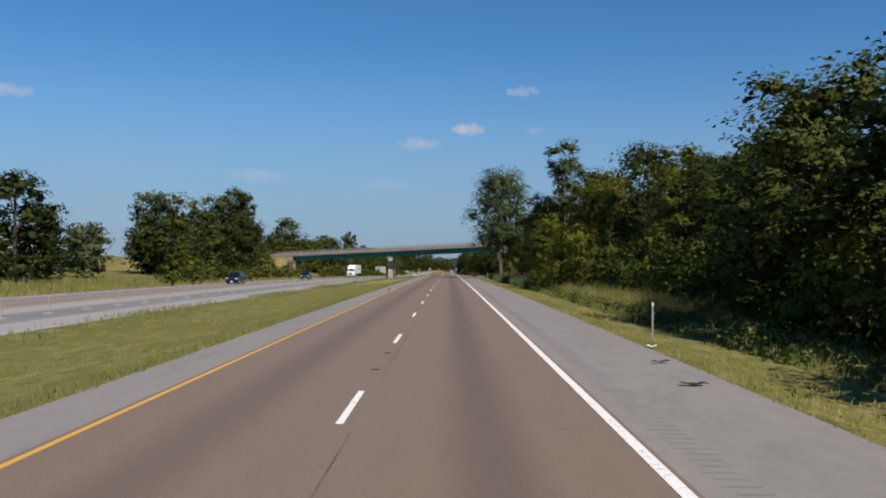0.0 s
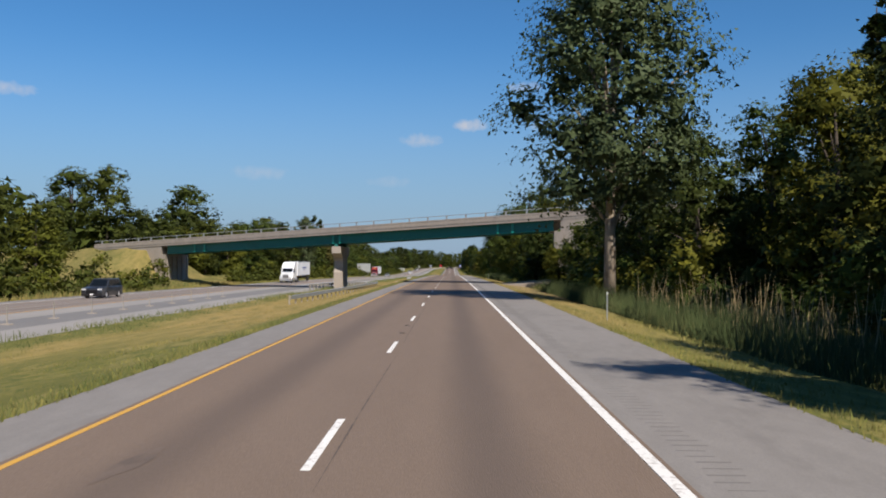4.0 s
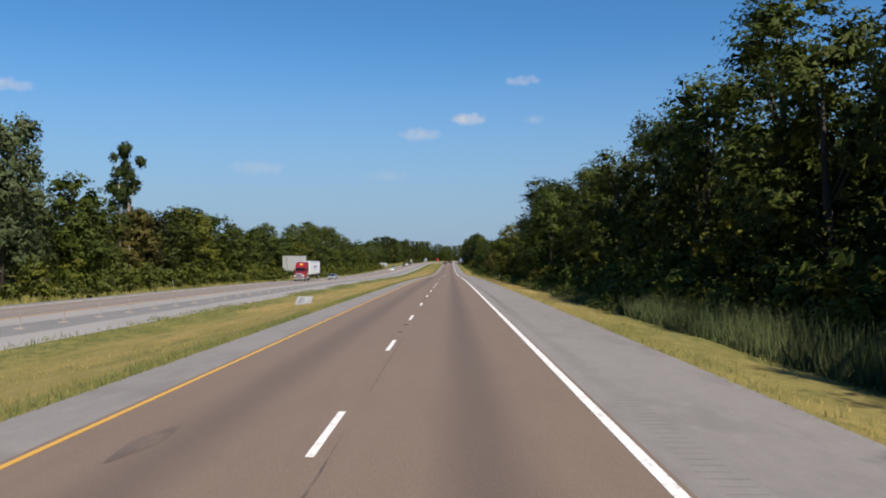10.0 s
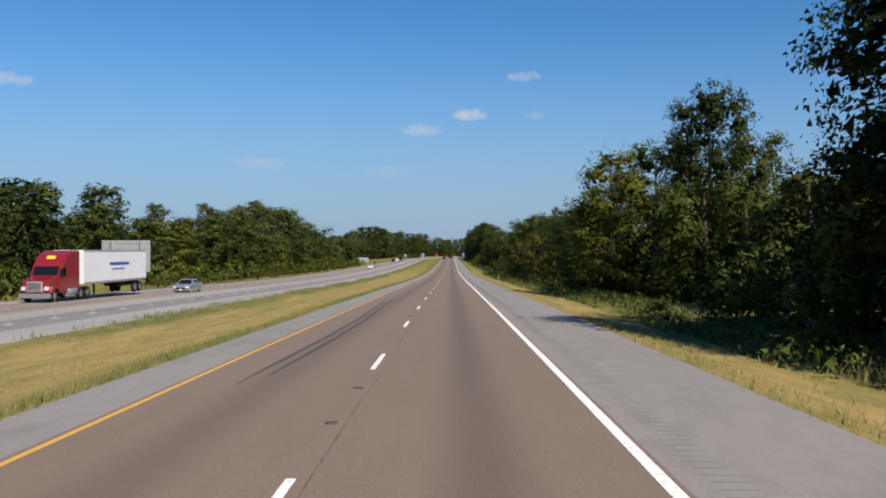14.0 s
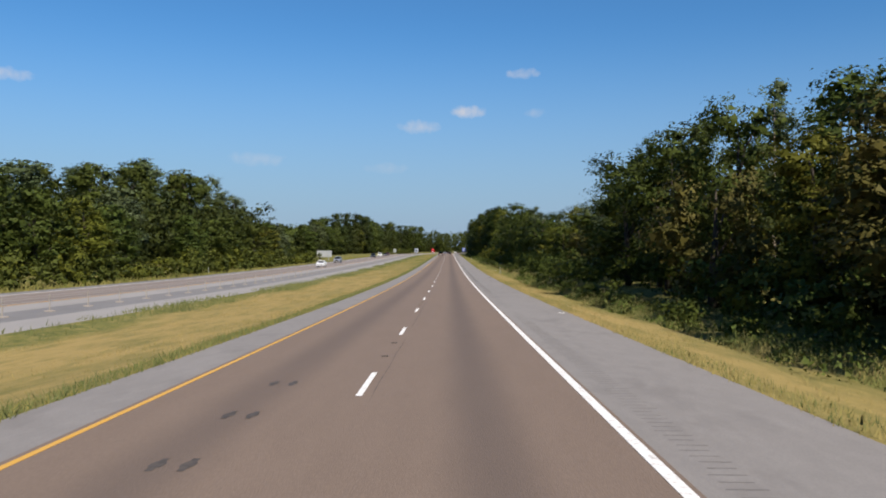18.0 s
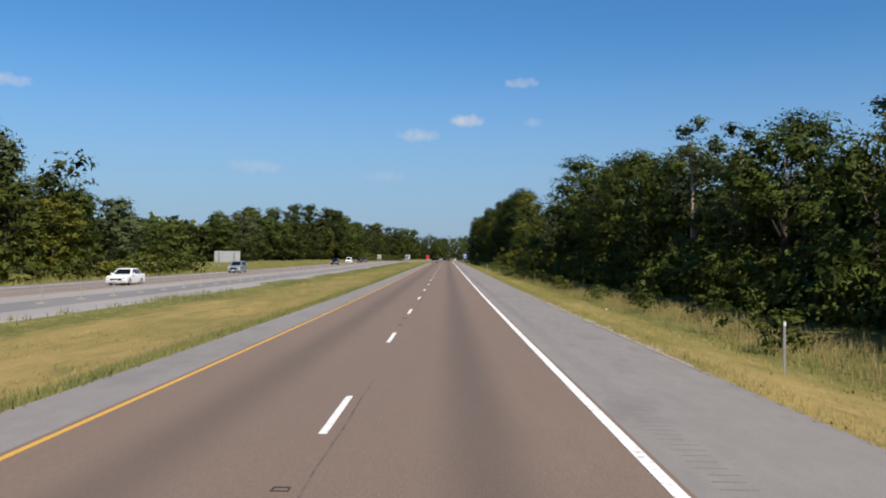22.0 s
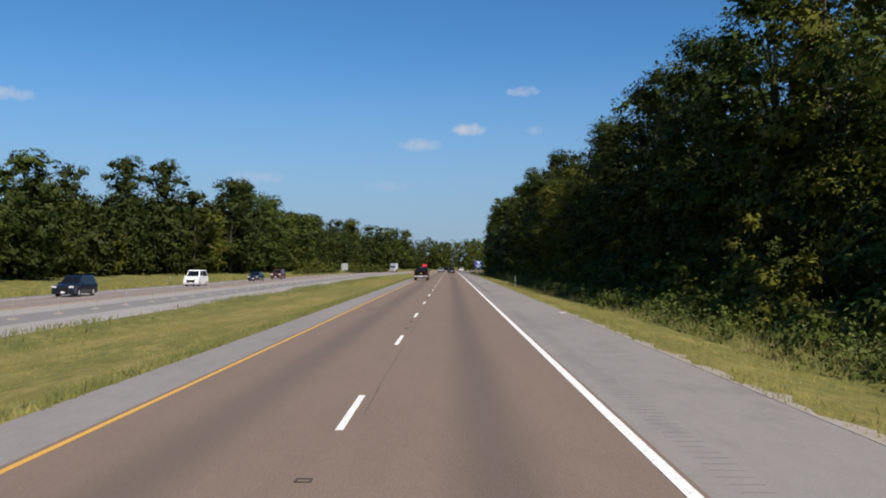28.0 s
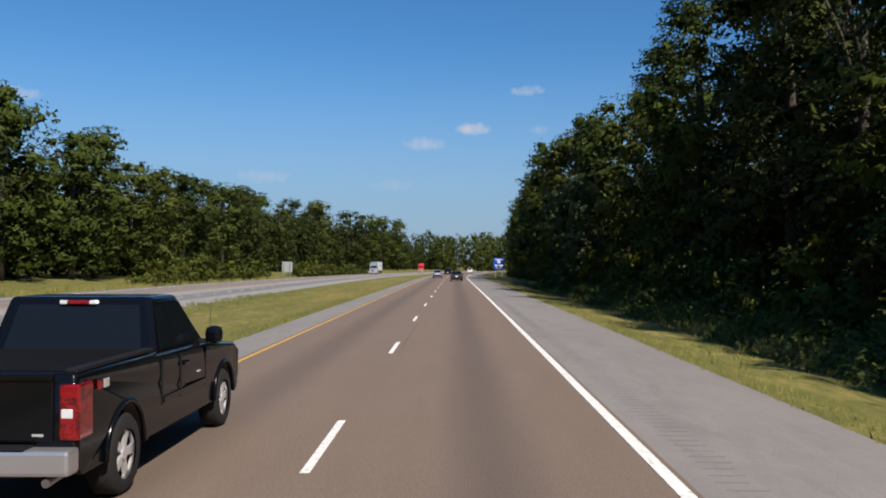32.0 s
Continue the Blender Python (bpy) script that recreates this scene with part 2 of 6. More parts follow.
def lane_paving(name, color, streak, middle, width, stain):
    """paving with oil-stained stripes along each lane; middle: the lanes' middles, u"""
    m = material(name, color, 0.85, spots=[(0.18, 0.35, 0.75, streak, 0.6), (2.2, 0.42, 0.62, tuple(c * 0.86 for c in color), 0.55),
                                           (55.0, 0.4, 0.7, tuple(c * 1.35 for c in color), 0.5)], bump=0.35, bump_scale=60, stretch=(1, 0.16, 1), spec=0.3)
    n, l = m.node_tree.nodes, m.node_tree.links
    p = n["Principled BSDF"]
    out = p.inputs["Base Color"].links[0].from_socket
    tc = n.new("ShaderNodeTexCoord")
    sp = n.new("ShaderNodeSeparateXYZ")
    l.new(tc.outputs["Object"], sp.inputs[0])
    for c, strength in middle:
        d = n.new("ShaderNodeMath")
        d.operation = "SUBTRACT"
        d.inputs[1].default_value = c
        l.new(sp.outputs[0], d.inputs[0])
        a = n.new("ShaderNodeMath")
        a.operation = "ABSOLUTE"
        l.new(d.outputs[0], a.inputs[0])
        r = n.new("ShaderNodeMapRange")
        r.interpolation_type = "SMOOTHSTEP"
        r.inputs[1].default_value, r.inputs[2].default_value, r.inputs[3].default_value, r.inputs[4].default_value = 0.05, width, strength, 0.0
        l.new(a.outputs[0], r.inputs[0])
        mx = n.new("ShaderNodeMix")
        mx.data_type = "RGBA"
        l.new(r.outputs[0], mx.inputs[0])
        l.new(out, mx.inputs[6])
        mx.inputs[7].default_value = (*stain, 1)
        out = mx.outputs[2]
    l.new(out, p.inputs["Base Color"])
    return m


# left stripe stronger than its oil stain: a greyish view-dependent sheen is put in
M_LANE = lane_paving("brown_asphalt", (0.164, 0.121, 0.091), (0.135, 0.102, 0.080), [(0.45, 0.5), (-3.35, 0.42)], 0.85, (0.070, 0.055, 0.048))
M_SHOULDER = material("grey_shoulder_asphalt", (0.212, 0.198, 0.185), 0.9, spots=[(0.25, 0.4, 0.66, (0.180, 0.168, 0.157), 0.75), (3.0, 0.42, 0.7, (0.25, 0.235, 0.22), 0.5), (0.9, 0.54, 0.66, (0.15, 0.139, 0.13), 0.5),
                      (45.0, 0.45, 0.65, (0.16, 0.15, 0.146), 0.45)], bump=0.2, bump_scale=70, stretch=(1, 0.35, 1), spec=0.25)
M_FAR_LANE = lane_paving("far_asphalt", (0.21, 0.175, 0.15), (0.17, 0.145, 0.125), [(-28.5, 0.35), (-32.2, 0.35)], 0.9, (0.12, 0.10, 0.09))
M_FAR_LIGHT = material("pale_concrete_shoulder", (0.275, 0.26, 0.243), 0.9, spots=[(0.3, 0.4, 0.7, (0.22, 0.208, 0.195), 0.7), (30.0, 0.45, 0.65, (0.22, 0.21, 0.2), 0.4)], stretch=(1, 0.3, 1))
M_FAR_DARK = material("dark_grey_asphalt", (0.172, 0.165, 0.16), 0.9, spots=[(0.3, 0.4, 0.7, (0.12, 0.118, 0.118), 0.7), (30.0, 0.45, 0.65, (0.22, 0.21, 0.2), 0.4)], stretch=(1, 0.3, 1))
M_WHITE = material("white_road_paint", (0.72, 0.71, 0.68), 0.7, spots=[(9.0, 0.54, 0.66, (0.34, 0.31, 0.28), 0.8), (60.0, 0.5, 0.7, (0.5, 0.48, 0.45), 0.5)])
M_YELLOW = material("yellow_road_paint", (0.54, 0.30, 0.05), 0.7, spots=[(9.0, 0.55, 0.68, (0.36, 0.24, 0.10), 0.7), (60.0, 0.5, 0.7, (0.5, 0.3, 0.06), 0.4)])
M_TAR = material("black_tar", (0.035, 0.03, 0.028), 0.6, spots=[(8.0, 0.4, 0.6, (0.08, 0.065, 0.055), 0.6)])
M_STAIN = material("oil_stain", (0.098, 0.074, 0.058), 0.8, spots=[(3.0, 0.38, 0.62, (0.14, 0.104, 0.08), 1.0)], stretch=(1, 0.4, 1))
M_CRACK = material("dusty_seam", (0.075, 0.058, 0.048), 0.85, spots=[(2.0, 0.4, 0.6, (0.13, 0.098, 0.077), 1.0)])
M_SKID = material("tyre_mark", (0.07, 0.055, 0.046), 0.8, spots=[(5.0, 0.4, 0.65, (0.13, 0.10, 0.08), 0.9)], stretch=(1, 0.2, 1))
M_PRINT = material("dark_tyre_print", (0.052, 0.044, 0.038), 0.8, spots=[(7.0, 0.42, 0.62, (0.085, 0.07, 0.058), 0.8)])


def dry_along(m, dry, noise_scale=0.17):
    """dries grass out along the road, patch by patch: more by the bridge and on the long descent"""
    n, l = m.node_tree.nodes, m.node_tree.links
    p = n["Principled BSDF"]
    out = p.inputs["Base Color"].links[0].from_socket
    users = [k.to_socket for k in list(out.links)]
    tc, sp = n.new("ShaderNodeTexCoord"), n.new("ShaderNodeSeparateXYZ")
    l.new(tc.outputs["Object"], sp.inputs[0])
    pos = n.new("ShaderNodeMath")
    pos.operation = "DIVIDE"
    pos.inputs[1].default_value = 1000.0
    l.new(sp.outputs[1], pos.inputs[0])
    ramp = n.new("ShaderNodeValToRGB")
    stops = [(0.0, 0.12), (0.13, 0.2), (0.17, 1.05), (0.26, 0.95), (0.31, 0.45), (0.37, 0.72), (0.62, 0.75), (0.68, 0.55), (0.76, 0.45), (0.84, 0.35), (1.0, 0.42)]
    el = ramp.color_ramp.elements
    while len(el) < len(stops):
        el.new(0.5)
    for e, (at_pos, v) in zip(el, stops):
        e.position, e.color = at_pos, (v, v, v, 1)
    l.new(pos.outputs[0], ramp.inputs[0])
    mp, no = n.new("ShaderNodeMapping"), n.new("ShaderNodeTexNoise")
    mp.inputs["Scale"].default_value = (1.6, 0.35, 1)
    no.inputs["Scale"].default_value, no.inputs["Detail"].default_value = noise_scale, 8.0
    l.new(tc.outputs["Object"], mp.inputs[0])
    l.new(mp.outputs[0], no.inputs["Vector"])
    add = n.new("ShaderNodeMath")
    l.new(no.outputs[0], add.inputs[0])
    l.new(ramp.outputs[0], add.inputs[1])
    # greener strips beside the paving and in the ditch
    wd = n.new("ShaderNodeMath")
    wd.operation = "MULTIPLY_ADD"
    wd.inputs[1].default_value, wd.inputs[2].default_value = 1 / 40.0, 0.5
    wob = n.new("ShaderNodeMath")
    wob.operation = "MULTIPLY_ADD"
    wob.inputs[1].default_value = 2.4
    l.new(no.outputs[0], wob.inputs[0])
    l.new(sp.outputs[0], wob.inputs[2])
    l.new(wob.outputs[0], wd.inputs[0])
    band = n.new("ShaderNodeValToRGB")
    strips = [(-19.0, 0.0), (-16.2, 0.05), (-14.8, 0.5), (-8.2, 0.5), (-6.9, 0.14), (-5.5, 0.12), (5.8, 0.42), (6.9, 0.46), (8.4, 0.3), (10.6, 0.0)]
    eb = band.color_ramp.elements
    while len(eb) < len(strips):
        eb.new(0.5)
    for e, (u, v) in zip(eb, strips):
        e.position, e.color = 0.5 + (u + 1.2) / 40.0, (v, v, v, 1)
    l.new(wd.outputs[0], band.inputs[0])
    add2 = n.new("ShaderNodeMath")
    l.new(add.outputs[0], add2.inputs[0])
    l.new(band.outputs[0], add2.inputs[1])
    mr = n.new("ShaderNodeMapRange")
    mr.inputs[1].default_value, mr.inputs[2].default_value, mr.inputs[3].default_value, mr.inputs[4].default_value = 1.3, 1.76, 0.0, 0.88
    l.new(add2.outputs[0], mr.inputs[0])
    mx = n.new("ShaderNodeMix")
    mx.data_type = "RGBA"
    l.new(mr.outputs[0], mx.inputs[0])
    l.new(out, mx.inputs[6])
    mx.inputs[7].default_value = (*dry, 1)
    # worn and lush spots of a metre or two
    mot, dark, mo = n.new("ShaderNodeTexNoise"), n.new("ShaderNodeMapRange"), n.new("ShaderNodeMix")
    mot.inputs["Scale"].default_value, mot.inputs["Detail"].default_value, mot.inputs["Roughness"].default_value = 0.75, 9.0, 0.72
    l.new(mp.outputs[0], mot.inputs["Vector"])
    for i, v in ((1, 0.46), (2, 0.66), (3, 0.0), (4, 0.75)):
        dark.inputs[i].default_value = v
    l.new(mot.outputs[0], dark.inputs[0])
    mo.data_type = "RGBA"
    l.new(dark.outputs[0], mo.inputs[0])
    l.new(mx.outputs[2], mo.inputs[6])
    mo.inputs[7].default_value = (0.118, 0.116, 0.036, 1)
    for u in users:
        l.new(mo.outputs[2], u)
    return m


M_GROUND = dry_along(material("mown_roadside_grass", (0.118, 0.116, 0.029), 0.95, spots=[(0.09, 0.42, 0.6, (0.165, 0.158, 0.042), 0.8), (0.8, 0.46, 0.6, (0.25, 0.205, 0.07), 0.8),
                    (2.6, 0.47, 0.6, (0.062, 0.082, 0.02), 0.85), (16.0, 0.46, 0.7, (0.28, 0.235, 0.095), 0.45), (60.0, 0.42, 0.66, (0.085, 0.09, 0.028), 0.45)], bump=1.0, bump_scale=9, spec=0.1, stretch=(1, 0.4, 1)), (0.305, 0.222, 0.084))
M_GRASS = dry_along(material("grass_blades", (0.120, 0.118, 0.030), 0.8, spots=[(0.3, 0.42, 0.6, (0.24, 0.205, 0.07), 0.8), (0.9, 0.47, 0.64, (0.105, 0.125, 0.028), 0.75)], island=0.14, trans=0.1, spec=0.1), (0.265, 0.196, 0.078))
M_REED = material("reed_blades", (0.052, 0.071, 0.026), 0.75, spots=[(0.5, 0.45, 0.65, (0.085, 0.088, 0.036), 0.6)], island=0.2, trans=0.15, spec=0.1)
M_STRAW = material("dry_seed_heads", (0.26, 0.205, 0.11), 0.9, island=0.3, trans=0.25, spec=0.1)
LEAVES = {
    "mid": material("mid_green_leaves", (0.061, 0.077, 0.015), 0.6, spots=[(0.3, 0.42, 0.62, (0.045, 0.060, 0.012), 0.8)], island=0.11, obj_var=0.016, trans=0.14, spec=0.08),
    "dark": material("dark_green_leaves", (0.038, 0.049, 0.011), 0.6, spots=[(0.3, 0.42, 0.62, (0.021, 0.032, 0.008), 0.8)], island=0.11, obj_var=0.014, trans=0.10, spec=0.08),
    "yellow": material("yellow_green_leaves", (0.104, 0.108, 0.015), 0.6, spots=[(0.3, 0.42, 0.62, (0.074, 0.084, 0.013), 0.8)], island=0.11, obj_var=0.012, trans=0.14, spec=0.08),
    "grey": material("grey_green_leaves", (0.078, 0.100, 0.042), 0.6, spots=[(0.3, 0.42, 0.62, (0.050, 0.066, 0.027), 0.8)], island=0.12, obj_var=0.012, trans=0.14, spec=0.12),
    "olive": material("olive_brown_leaves", (0.090, 0.078, 0.021), 0.6, spots=[(0.3, 0.42, 0.62, (0.066, 0.062, 0.016), 0.8)], island=0.12, obj_var=0.01, trans=0.14, spec=0.08),
    "weed": material("weed_leaves", (0.082, 0.108, 0.024), 0.7, spots=[(0.25, 0.42, 0.62, (0.058, 0.084, 0.019), 0.8), (1.2, 0.5, 0.66, (0.15, 0.13, 0.046), 0.6)], island=0.14, trans=0.12, spec=0.08),
}
M_BARK = material("brown_bark", (0.06, 0.047, 0.036), 0.9, spots=[(6.0, 0.4, 0.6, (0.032, 0.026, 0.02), 0.8)], bump=0.8, bump_scale=18, stretch=(1, 1, 0.25))
M_PALE_BARK = material("pale_bark", (0.30, 0.25, 0.19), 0.85, spots=[(3.0, 0.45, 0.6, (0.14, 0.11, 0.08), 0.8)], bump=0.6, bump_scale=14, stretch=(1, 1, 0.3))
M_CONCRETE = material("weathered_concrete", (0.315, 0.275, 0.235), 0.9, spots=[(0.5, 0.42, 0.68, (0.225, 0.195, 0.165), 0.75), (3.5, 0.5, 0.7, (0.36, 0.325, 0.285), 0.5), (22.0, 0.5, 0.68, (0.22, 0.2, 0.18), 0.4)],
                      bump=0.25, bump_scale=25, stretch=(1, 1, 0.45))
M_TEAL = material("teal_girder_paint", (0.006, 0.125, 0.108), 0.45, spots=[(0.6, 0.45, 0.7, (0.006, 0.095, 0.085), 0.7), (8.0, 0.58, 0.7, (0.05, 0.07, 0.05), 0.4)], spec=0.4)
M_GALV = material("galvanised_steel", (0.50, 0.52, 0.53), 0.45, 0.85, spots=[(2.0, 0.4, 0.7, (0.36, 0.38, 0.39), 0.7)])
M_WOODPOST = material("weathered_post", (0.30, 0.27, 0.23), 0.9, spots=[(5.0, 0.4, 0.65, (0.2, 0.175, 0.15), 0.7)], stretch=(1, 1, 0.3))
M_SIGNBACK = material("bare_aluminium_sign_back", (0.52, 0.53, 0.52), 0.5, 0.6, spots=[(1.5, 0.4, 0.7, (0.42, 0.43, 0.42), 0.6)])

M_RAIL = material("pale_painted_rail", (0.24, 0.255, 0.265), 0.5, spots=[(3.0, 0.45, 0.7, (0.32, 0.32, 0.30), 0.6)])
# darker than the shoulder, standing in for shade inside the rumble grooves
M_RUMBLE = material("groove_shade_asphalt", (0.128, 0.119, 0.111), 0.95, spots=[(0.06, 0.4, 0.6, (0.17, 0.16, 0.15), 0.8), (20.0, 0.4, 0.7, (0.16, 0.15, 0.148), 0.4)])
# dark parapet core: its colour stands in for shade in the slots
M_SLOT_SHADE = material("slot_shade_concrete", (0.12, 0.105, 0.09), 0.95, spots=[(2.0, 0.4, 0.7, (0.18, 0.155, 0.13), 0.8)])
M_WEEDGRASS = material("rank_grass", (0.115, 0.118, 0.036), 0.8, spots=[(0.12, 0.42, 0.6, (0.074, 0.095, 0.026), 0.8), (0.6, 0.48, 0.64, (0.22, 0.17, 0.074), 0.75)], island=0.16, trans=0.1, spec=0.08)
M_TAN = material("tan_rank_grass", (0.17, 0.13, 0.055), 0.85, spots=[(0.15, 0.42, 0.6, (0.12, 0.115, 0.04), 0.85), (0.7, 0.48, 0.62, (0.30, 0.22, 0.11), 0.7)], island=0.16, trans=0.1, spec=0.08)
M_TUFT = material("dark_grass_tufts", (0.100, 0.112, 0.040), 0.8, spots=[(0.3, 0.44, 0.6, (0.15, 0.145, 0.05), 0.8), (1.5, 0.5, 0.62, (0.055, 0.076, 0.02), 0.8)], island=0.16, trans=0.1, spec=0.08)
M_GRAVEL = material("pale_edge_gravel", (0.265, 0.235, 0.195), 0.95, spots=[(2.0, 0.42, 0.66, (0.22, 0.19, 0.15), 0.8), (14.0, 0.42, 0.66, (0.32, 0.29, 0.25), 0.6)], bump=0.8, bump_scale=30)
# lighter copy of the girder teal: sunlight on the stiffeners put into the colour
M_TEAL_LIT = material("sunlit_teal_paint", (0.015, 0.24, 0.20), 0.4, spots=[(1.5, 0.45, 0.7, (0.012, 0.19, 0.165), 0.6)])

# ---- ground, road, markings ----
def ribbon(name, edges, s0, s1, mat, label, step=4.0, skirt=0.0, kind="structure", category=""):
    """a strip along the road; edges: (u, height) across it, height a number or a function of s"""
    s = np.append(np.arange(s0, s1, step), s1)
    rows = [at(s, u, h(s) if callable(h) else h) for u, h in edges]
    if skirt:
        rows = [rows[0] - (0, 0, skirt)] + rows + [rows[-1] - (0, 0, skirt)]
    v = np.stack(rows, 1)
    k, n = len(rows), len(s)
    i = (np.arange(n - 1)[:, None] * k + np.arange(k - 1)).ravel()
    ob = new(name, mesh_of(name, v.reshape(-1, 3), np.stack([i, i + 1, i + k + 1, i + k], 1), mat))
    return tagged(ob, label, category or name, kind=kind)


def build_ground():
    s = np.concatenate(([-199.0, -120, -70], np.arange(-50, 1450, 6.0), [1500, 1600, 1750, 1890]))
    us = sorted(set(DROP_U + [-60, -55, -52, -45.5, -44, -33, -28, -24, -20, -10.5, -8, -7.2, 0, 6.2, 8.5, 10.5, 12.5, 17, 19, 21, 24, 28, 45, 55]))
    v = np.stack([at(s, u, ground_h(s, u)) for u in us], 1)
    # under the paving the sheet lies well below it
    for j, u in enumerate(us):
        if -36 < u < -18 or -6 < u < 5:
            v[:, j, 2] -= 0.3
    # uneven turf
    rng = np.random.default_rng(3)
    for j, u in enumerate(us):
        if u < -40 or u > 7 or -16 < u < -7:
            v[:, j, 2] += rng.normal(0, 0.05, len(s))
    first, last = v[:1].copy(), v[-1:].copy()
    first[:, :, 1], last[:, :, 1] = -2500, 4500
    v = np.concatenate([first, v, last])
    n, k = v.shape[:2]
    i = (np.arange(n - 1)[:, None] * k + np.arange(k - 1)).ravel()
    ob = new("ground", mesh_of("ground", v.reshape(-1, 3), np.stack([i, i + 1, i + k + 1, i + k], 1), M_GROUND, True))
    tagged(ob, "mown roadside turf, patchy green and straw yellow", "ground", kind="structure")


S0, S1 = -60.0, 1500.0
build_ground()
low = lambda s: -far_drop(s)
road = ribbon("road", [(-5.12, 0), (-1.6, 0.0), (2.44, 0)], S0, S1, M_LANE, "two-lane brown asphalt carriageway with oil-stained lanes", skirt=0.2)
ribbon("pavement_shoulder_outer", [(2.443, -0.004), (5.5, -0.03)], S0, S1, M_SHOULDER, "grey asphalt hard shoulder with a worn edge", skirt=0.12, category="shoulder")
ribbon("pavement_shoulder_inner", [(-6.5, -0.02), (-5.123, -0.004)], S0, S1, M_SHOULDER, "narrow grey asphalt shoulder beside the median", skirt=0.12, category="shoulder")
ribbon("road_opposite", [(-34.2, low), (-26.6, low)], S0, S1, M_FAR_LANE, "opposite carriageway of faded brown asphalt", skirt=0.2, category="road")
ribbon("pavement_opposite_outer", [(-36.6, lambda s: -far_drop(s) - 0.04), (-34.203, lambda s: -far_drop(s) - 0.004)], S0, S1, M_FAR_DARK, "outer shoulder of the opposite carriageway", skirt=0.12, category="shoulder")
ribbon("pavement_opposite_inner", [(-26.597, lambda s: -far_drop(s) - 0.004), (-23.7, lambda s: -far_drop(s) - 0.01)], S0, S1, M_FAR_LIGHT, "pale concrete shoulder of the opposite carriageway", skirt=0.12, category="shoulder")
ribbon("pavement_barrier_strip", [(-23.697, lambda s: -far_drop(s) - 0.01), (-20.2, lambda s: -far_drop(s) - 0.03)], S0, S1, M_FAR_DARK, "dark asphalt strip under the cable barrier", skirt=0.12, category="shoulder")
ribbon("pavement_barrier_edge", [(-20.197, lambda s: -far_drop(s) - 0.03), (-17.3, lambda s: -far_drop(s) - 0.06)], S0, S1, M_FAR_LIGHT, "pale worn paving at the median's far edge", skirt=0.12, category="shoulder")


def paint(name, u0, u1, s0, s1, mat, label, h=0.006, base=0.0):
    f = (lambda s: h - far_drop(s)) if base else h
    return ribbon(name, [(u0, f), (u1, f)], s0, s1, mat, label, category="road marking", skirt=0.004)


paint("trim_edge_line_white", 2.21, 2.37, S0, S1, M_WHITE, "worn white edge line of the carriageway")
paint("trim_edge_line_yellow", -5.02, -4.92, S0, S1, M_YELLOW, "yellow edge line along the inner shoulder")
paint("trim_far_line_white", -34.1, -33.95, S0, S1, M_WHITE, "white edge line of the opposite carriageway", base=1)
paint("trim_far_line_yellow", -26.85, -26.72, S0, S1, M_YELLOW, "yellow edge line of the opposite carriageway", base=1)


def lane_dashes(u, s_start, s_end, base, parent):
    s = s_start
    while s < s_end:
        bm = bmesh.new()
        a = at(np.array([s, s + 3.05]), u, (0.006 - far_drop(np.array([s, s + 3.05]))) if base else 0.006)
        w = 0.055
        vs = [bm.verts.new(p) for p in ((a[0][0] - w, a[0][1], a[0][2]), (a[0][0] + w, a[0][1], a[0][2]), (a[1][0] + w, a[1][1], a[1][2]), (a[1][0] - w, a[1][1], a[1][2]))]
        f = bm.faces.new(vs)
        r = bmesh.ops.extrude_face_region(bm, geom=[f])
        for e in r["geom"]:
            if isinstance(e, bmesh.types.BMVert):
                e.co.z += 0.003
        part("lane_dash", bm, M_WHITE, parent)
        s += 12.192


DASH_TOP = 14.91
lane_dashes(-1.6, DASH_TOP - 3.05 - 12.192 * 2, 1300, 0, road)

# rumble strip beside the white line: low bars, coloured dark for the grooves' shade
def rumble():
    rng = np.random.default_rng(12)
    s = np.arange(0, 960, 0.3)
    s = s[np.sin(s * 0.11) + np.sin(s * 0.041 + 1) + rng.normal(0, 0.5, len(s)) > -1.3]
    n = len(s)
    w = rng.uniform(0.02, 0.055, n)
    u0, u1 = 2.76 + rng.normal(0, 0.025, n), 3.16 + rng.normal(0, 0.035, n)
    rows = [at(s + w * o, 0.0, -0.005 + h) for o, h in ((0, 0.0), (0.3, 0.0022), (0.8, 0.0022), (1.0, 0.0))]
    left, right = [q + np.stack([u0, 0 * u0, 0 * u0], 1) for q in rows], [q + np.stack([u1, 0 * u1, 0 * u1 - 0.0034], 1) for q in rows]
    v = np.stack([*left, *right], 1).reshape(-1, 3)
    i = np.arange(n) * 8
    f = np.concatenate([np.stack([i + j, i + 4 + j, i + 5 + j, i + 1 + j], 1) for j in range(3)])
    tagged(new("rumble_strip", mesh_of("rumble_strip", v, f, M_RUMBLE)), "worn rumble strip in the shoulder, coloured dark for groove shade", "rumble strip", kind="stuff")


rumble()

# ---- bridge ----
def on_bridge(a, b, h):
    """a: across the roads, b: along them from the near girder, h: above the girders' underside"""
    return (a, 220.4 - 0.515 * a + b, 5.02 + 0.0477 * a + h)


def bridge_bar(bm, a0, a1, b0, b1, h0, h1, n=1):
    rings = []
    for i in range(n + 1):
        a = a0 + (a1 - a0) * i / n
        rings.append([bm.verts.new(on_bridge(a, b, h)) for b, h in ((b0, h0), (b1, h0), (b1, h1), (b0, h1))])
    for p, q in zip(rings, rings[1:]):
        for j in range(4):
            bm.faces.new((p[j], q[j], q[(j + 1) % 4], p[(j + 1) % 4]))
    bm.faces.new(rings[0])
    bm.faces.new(rings[-1][::-1])
    bmesh.ops.recalc_face_normals(bm, faces=bm.faces)
    return bm


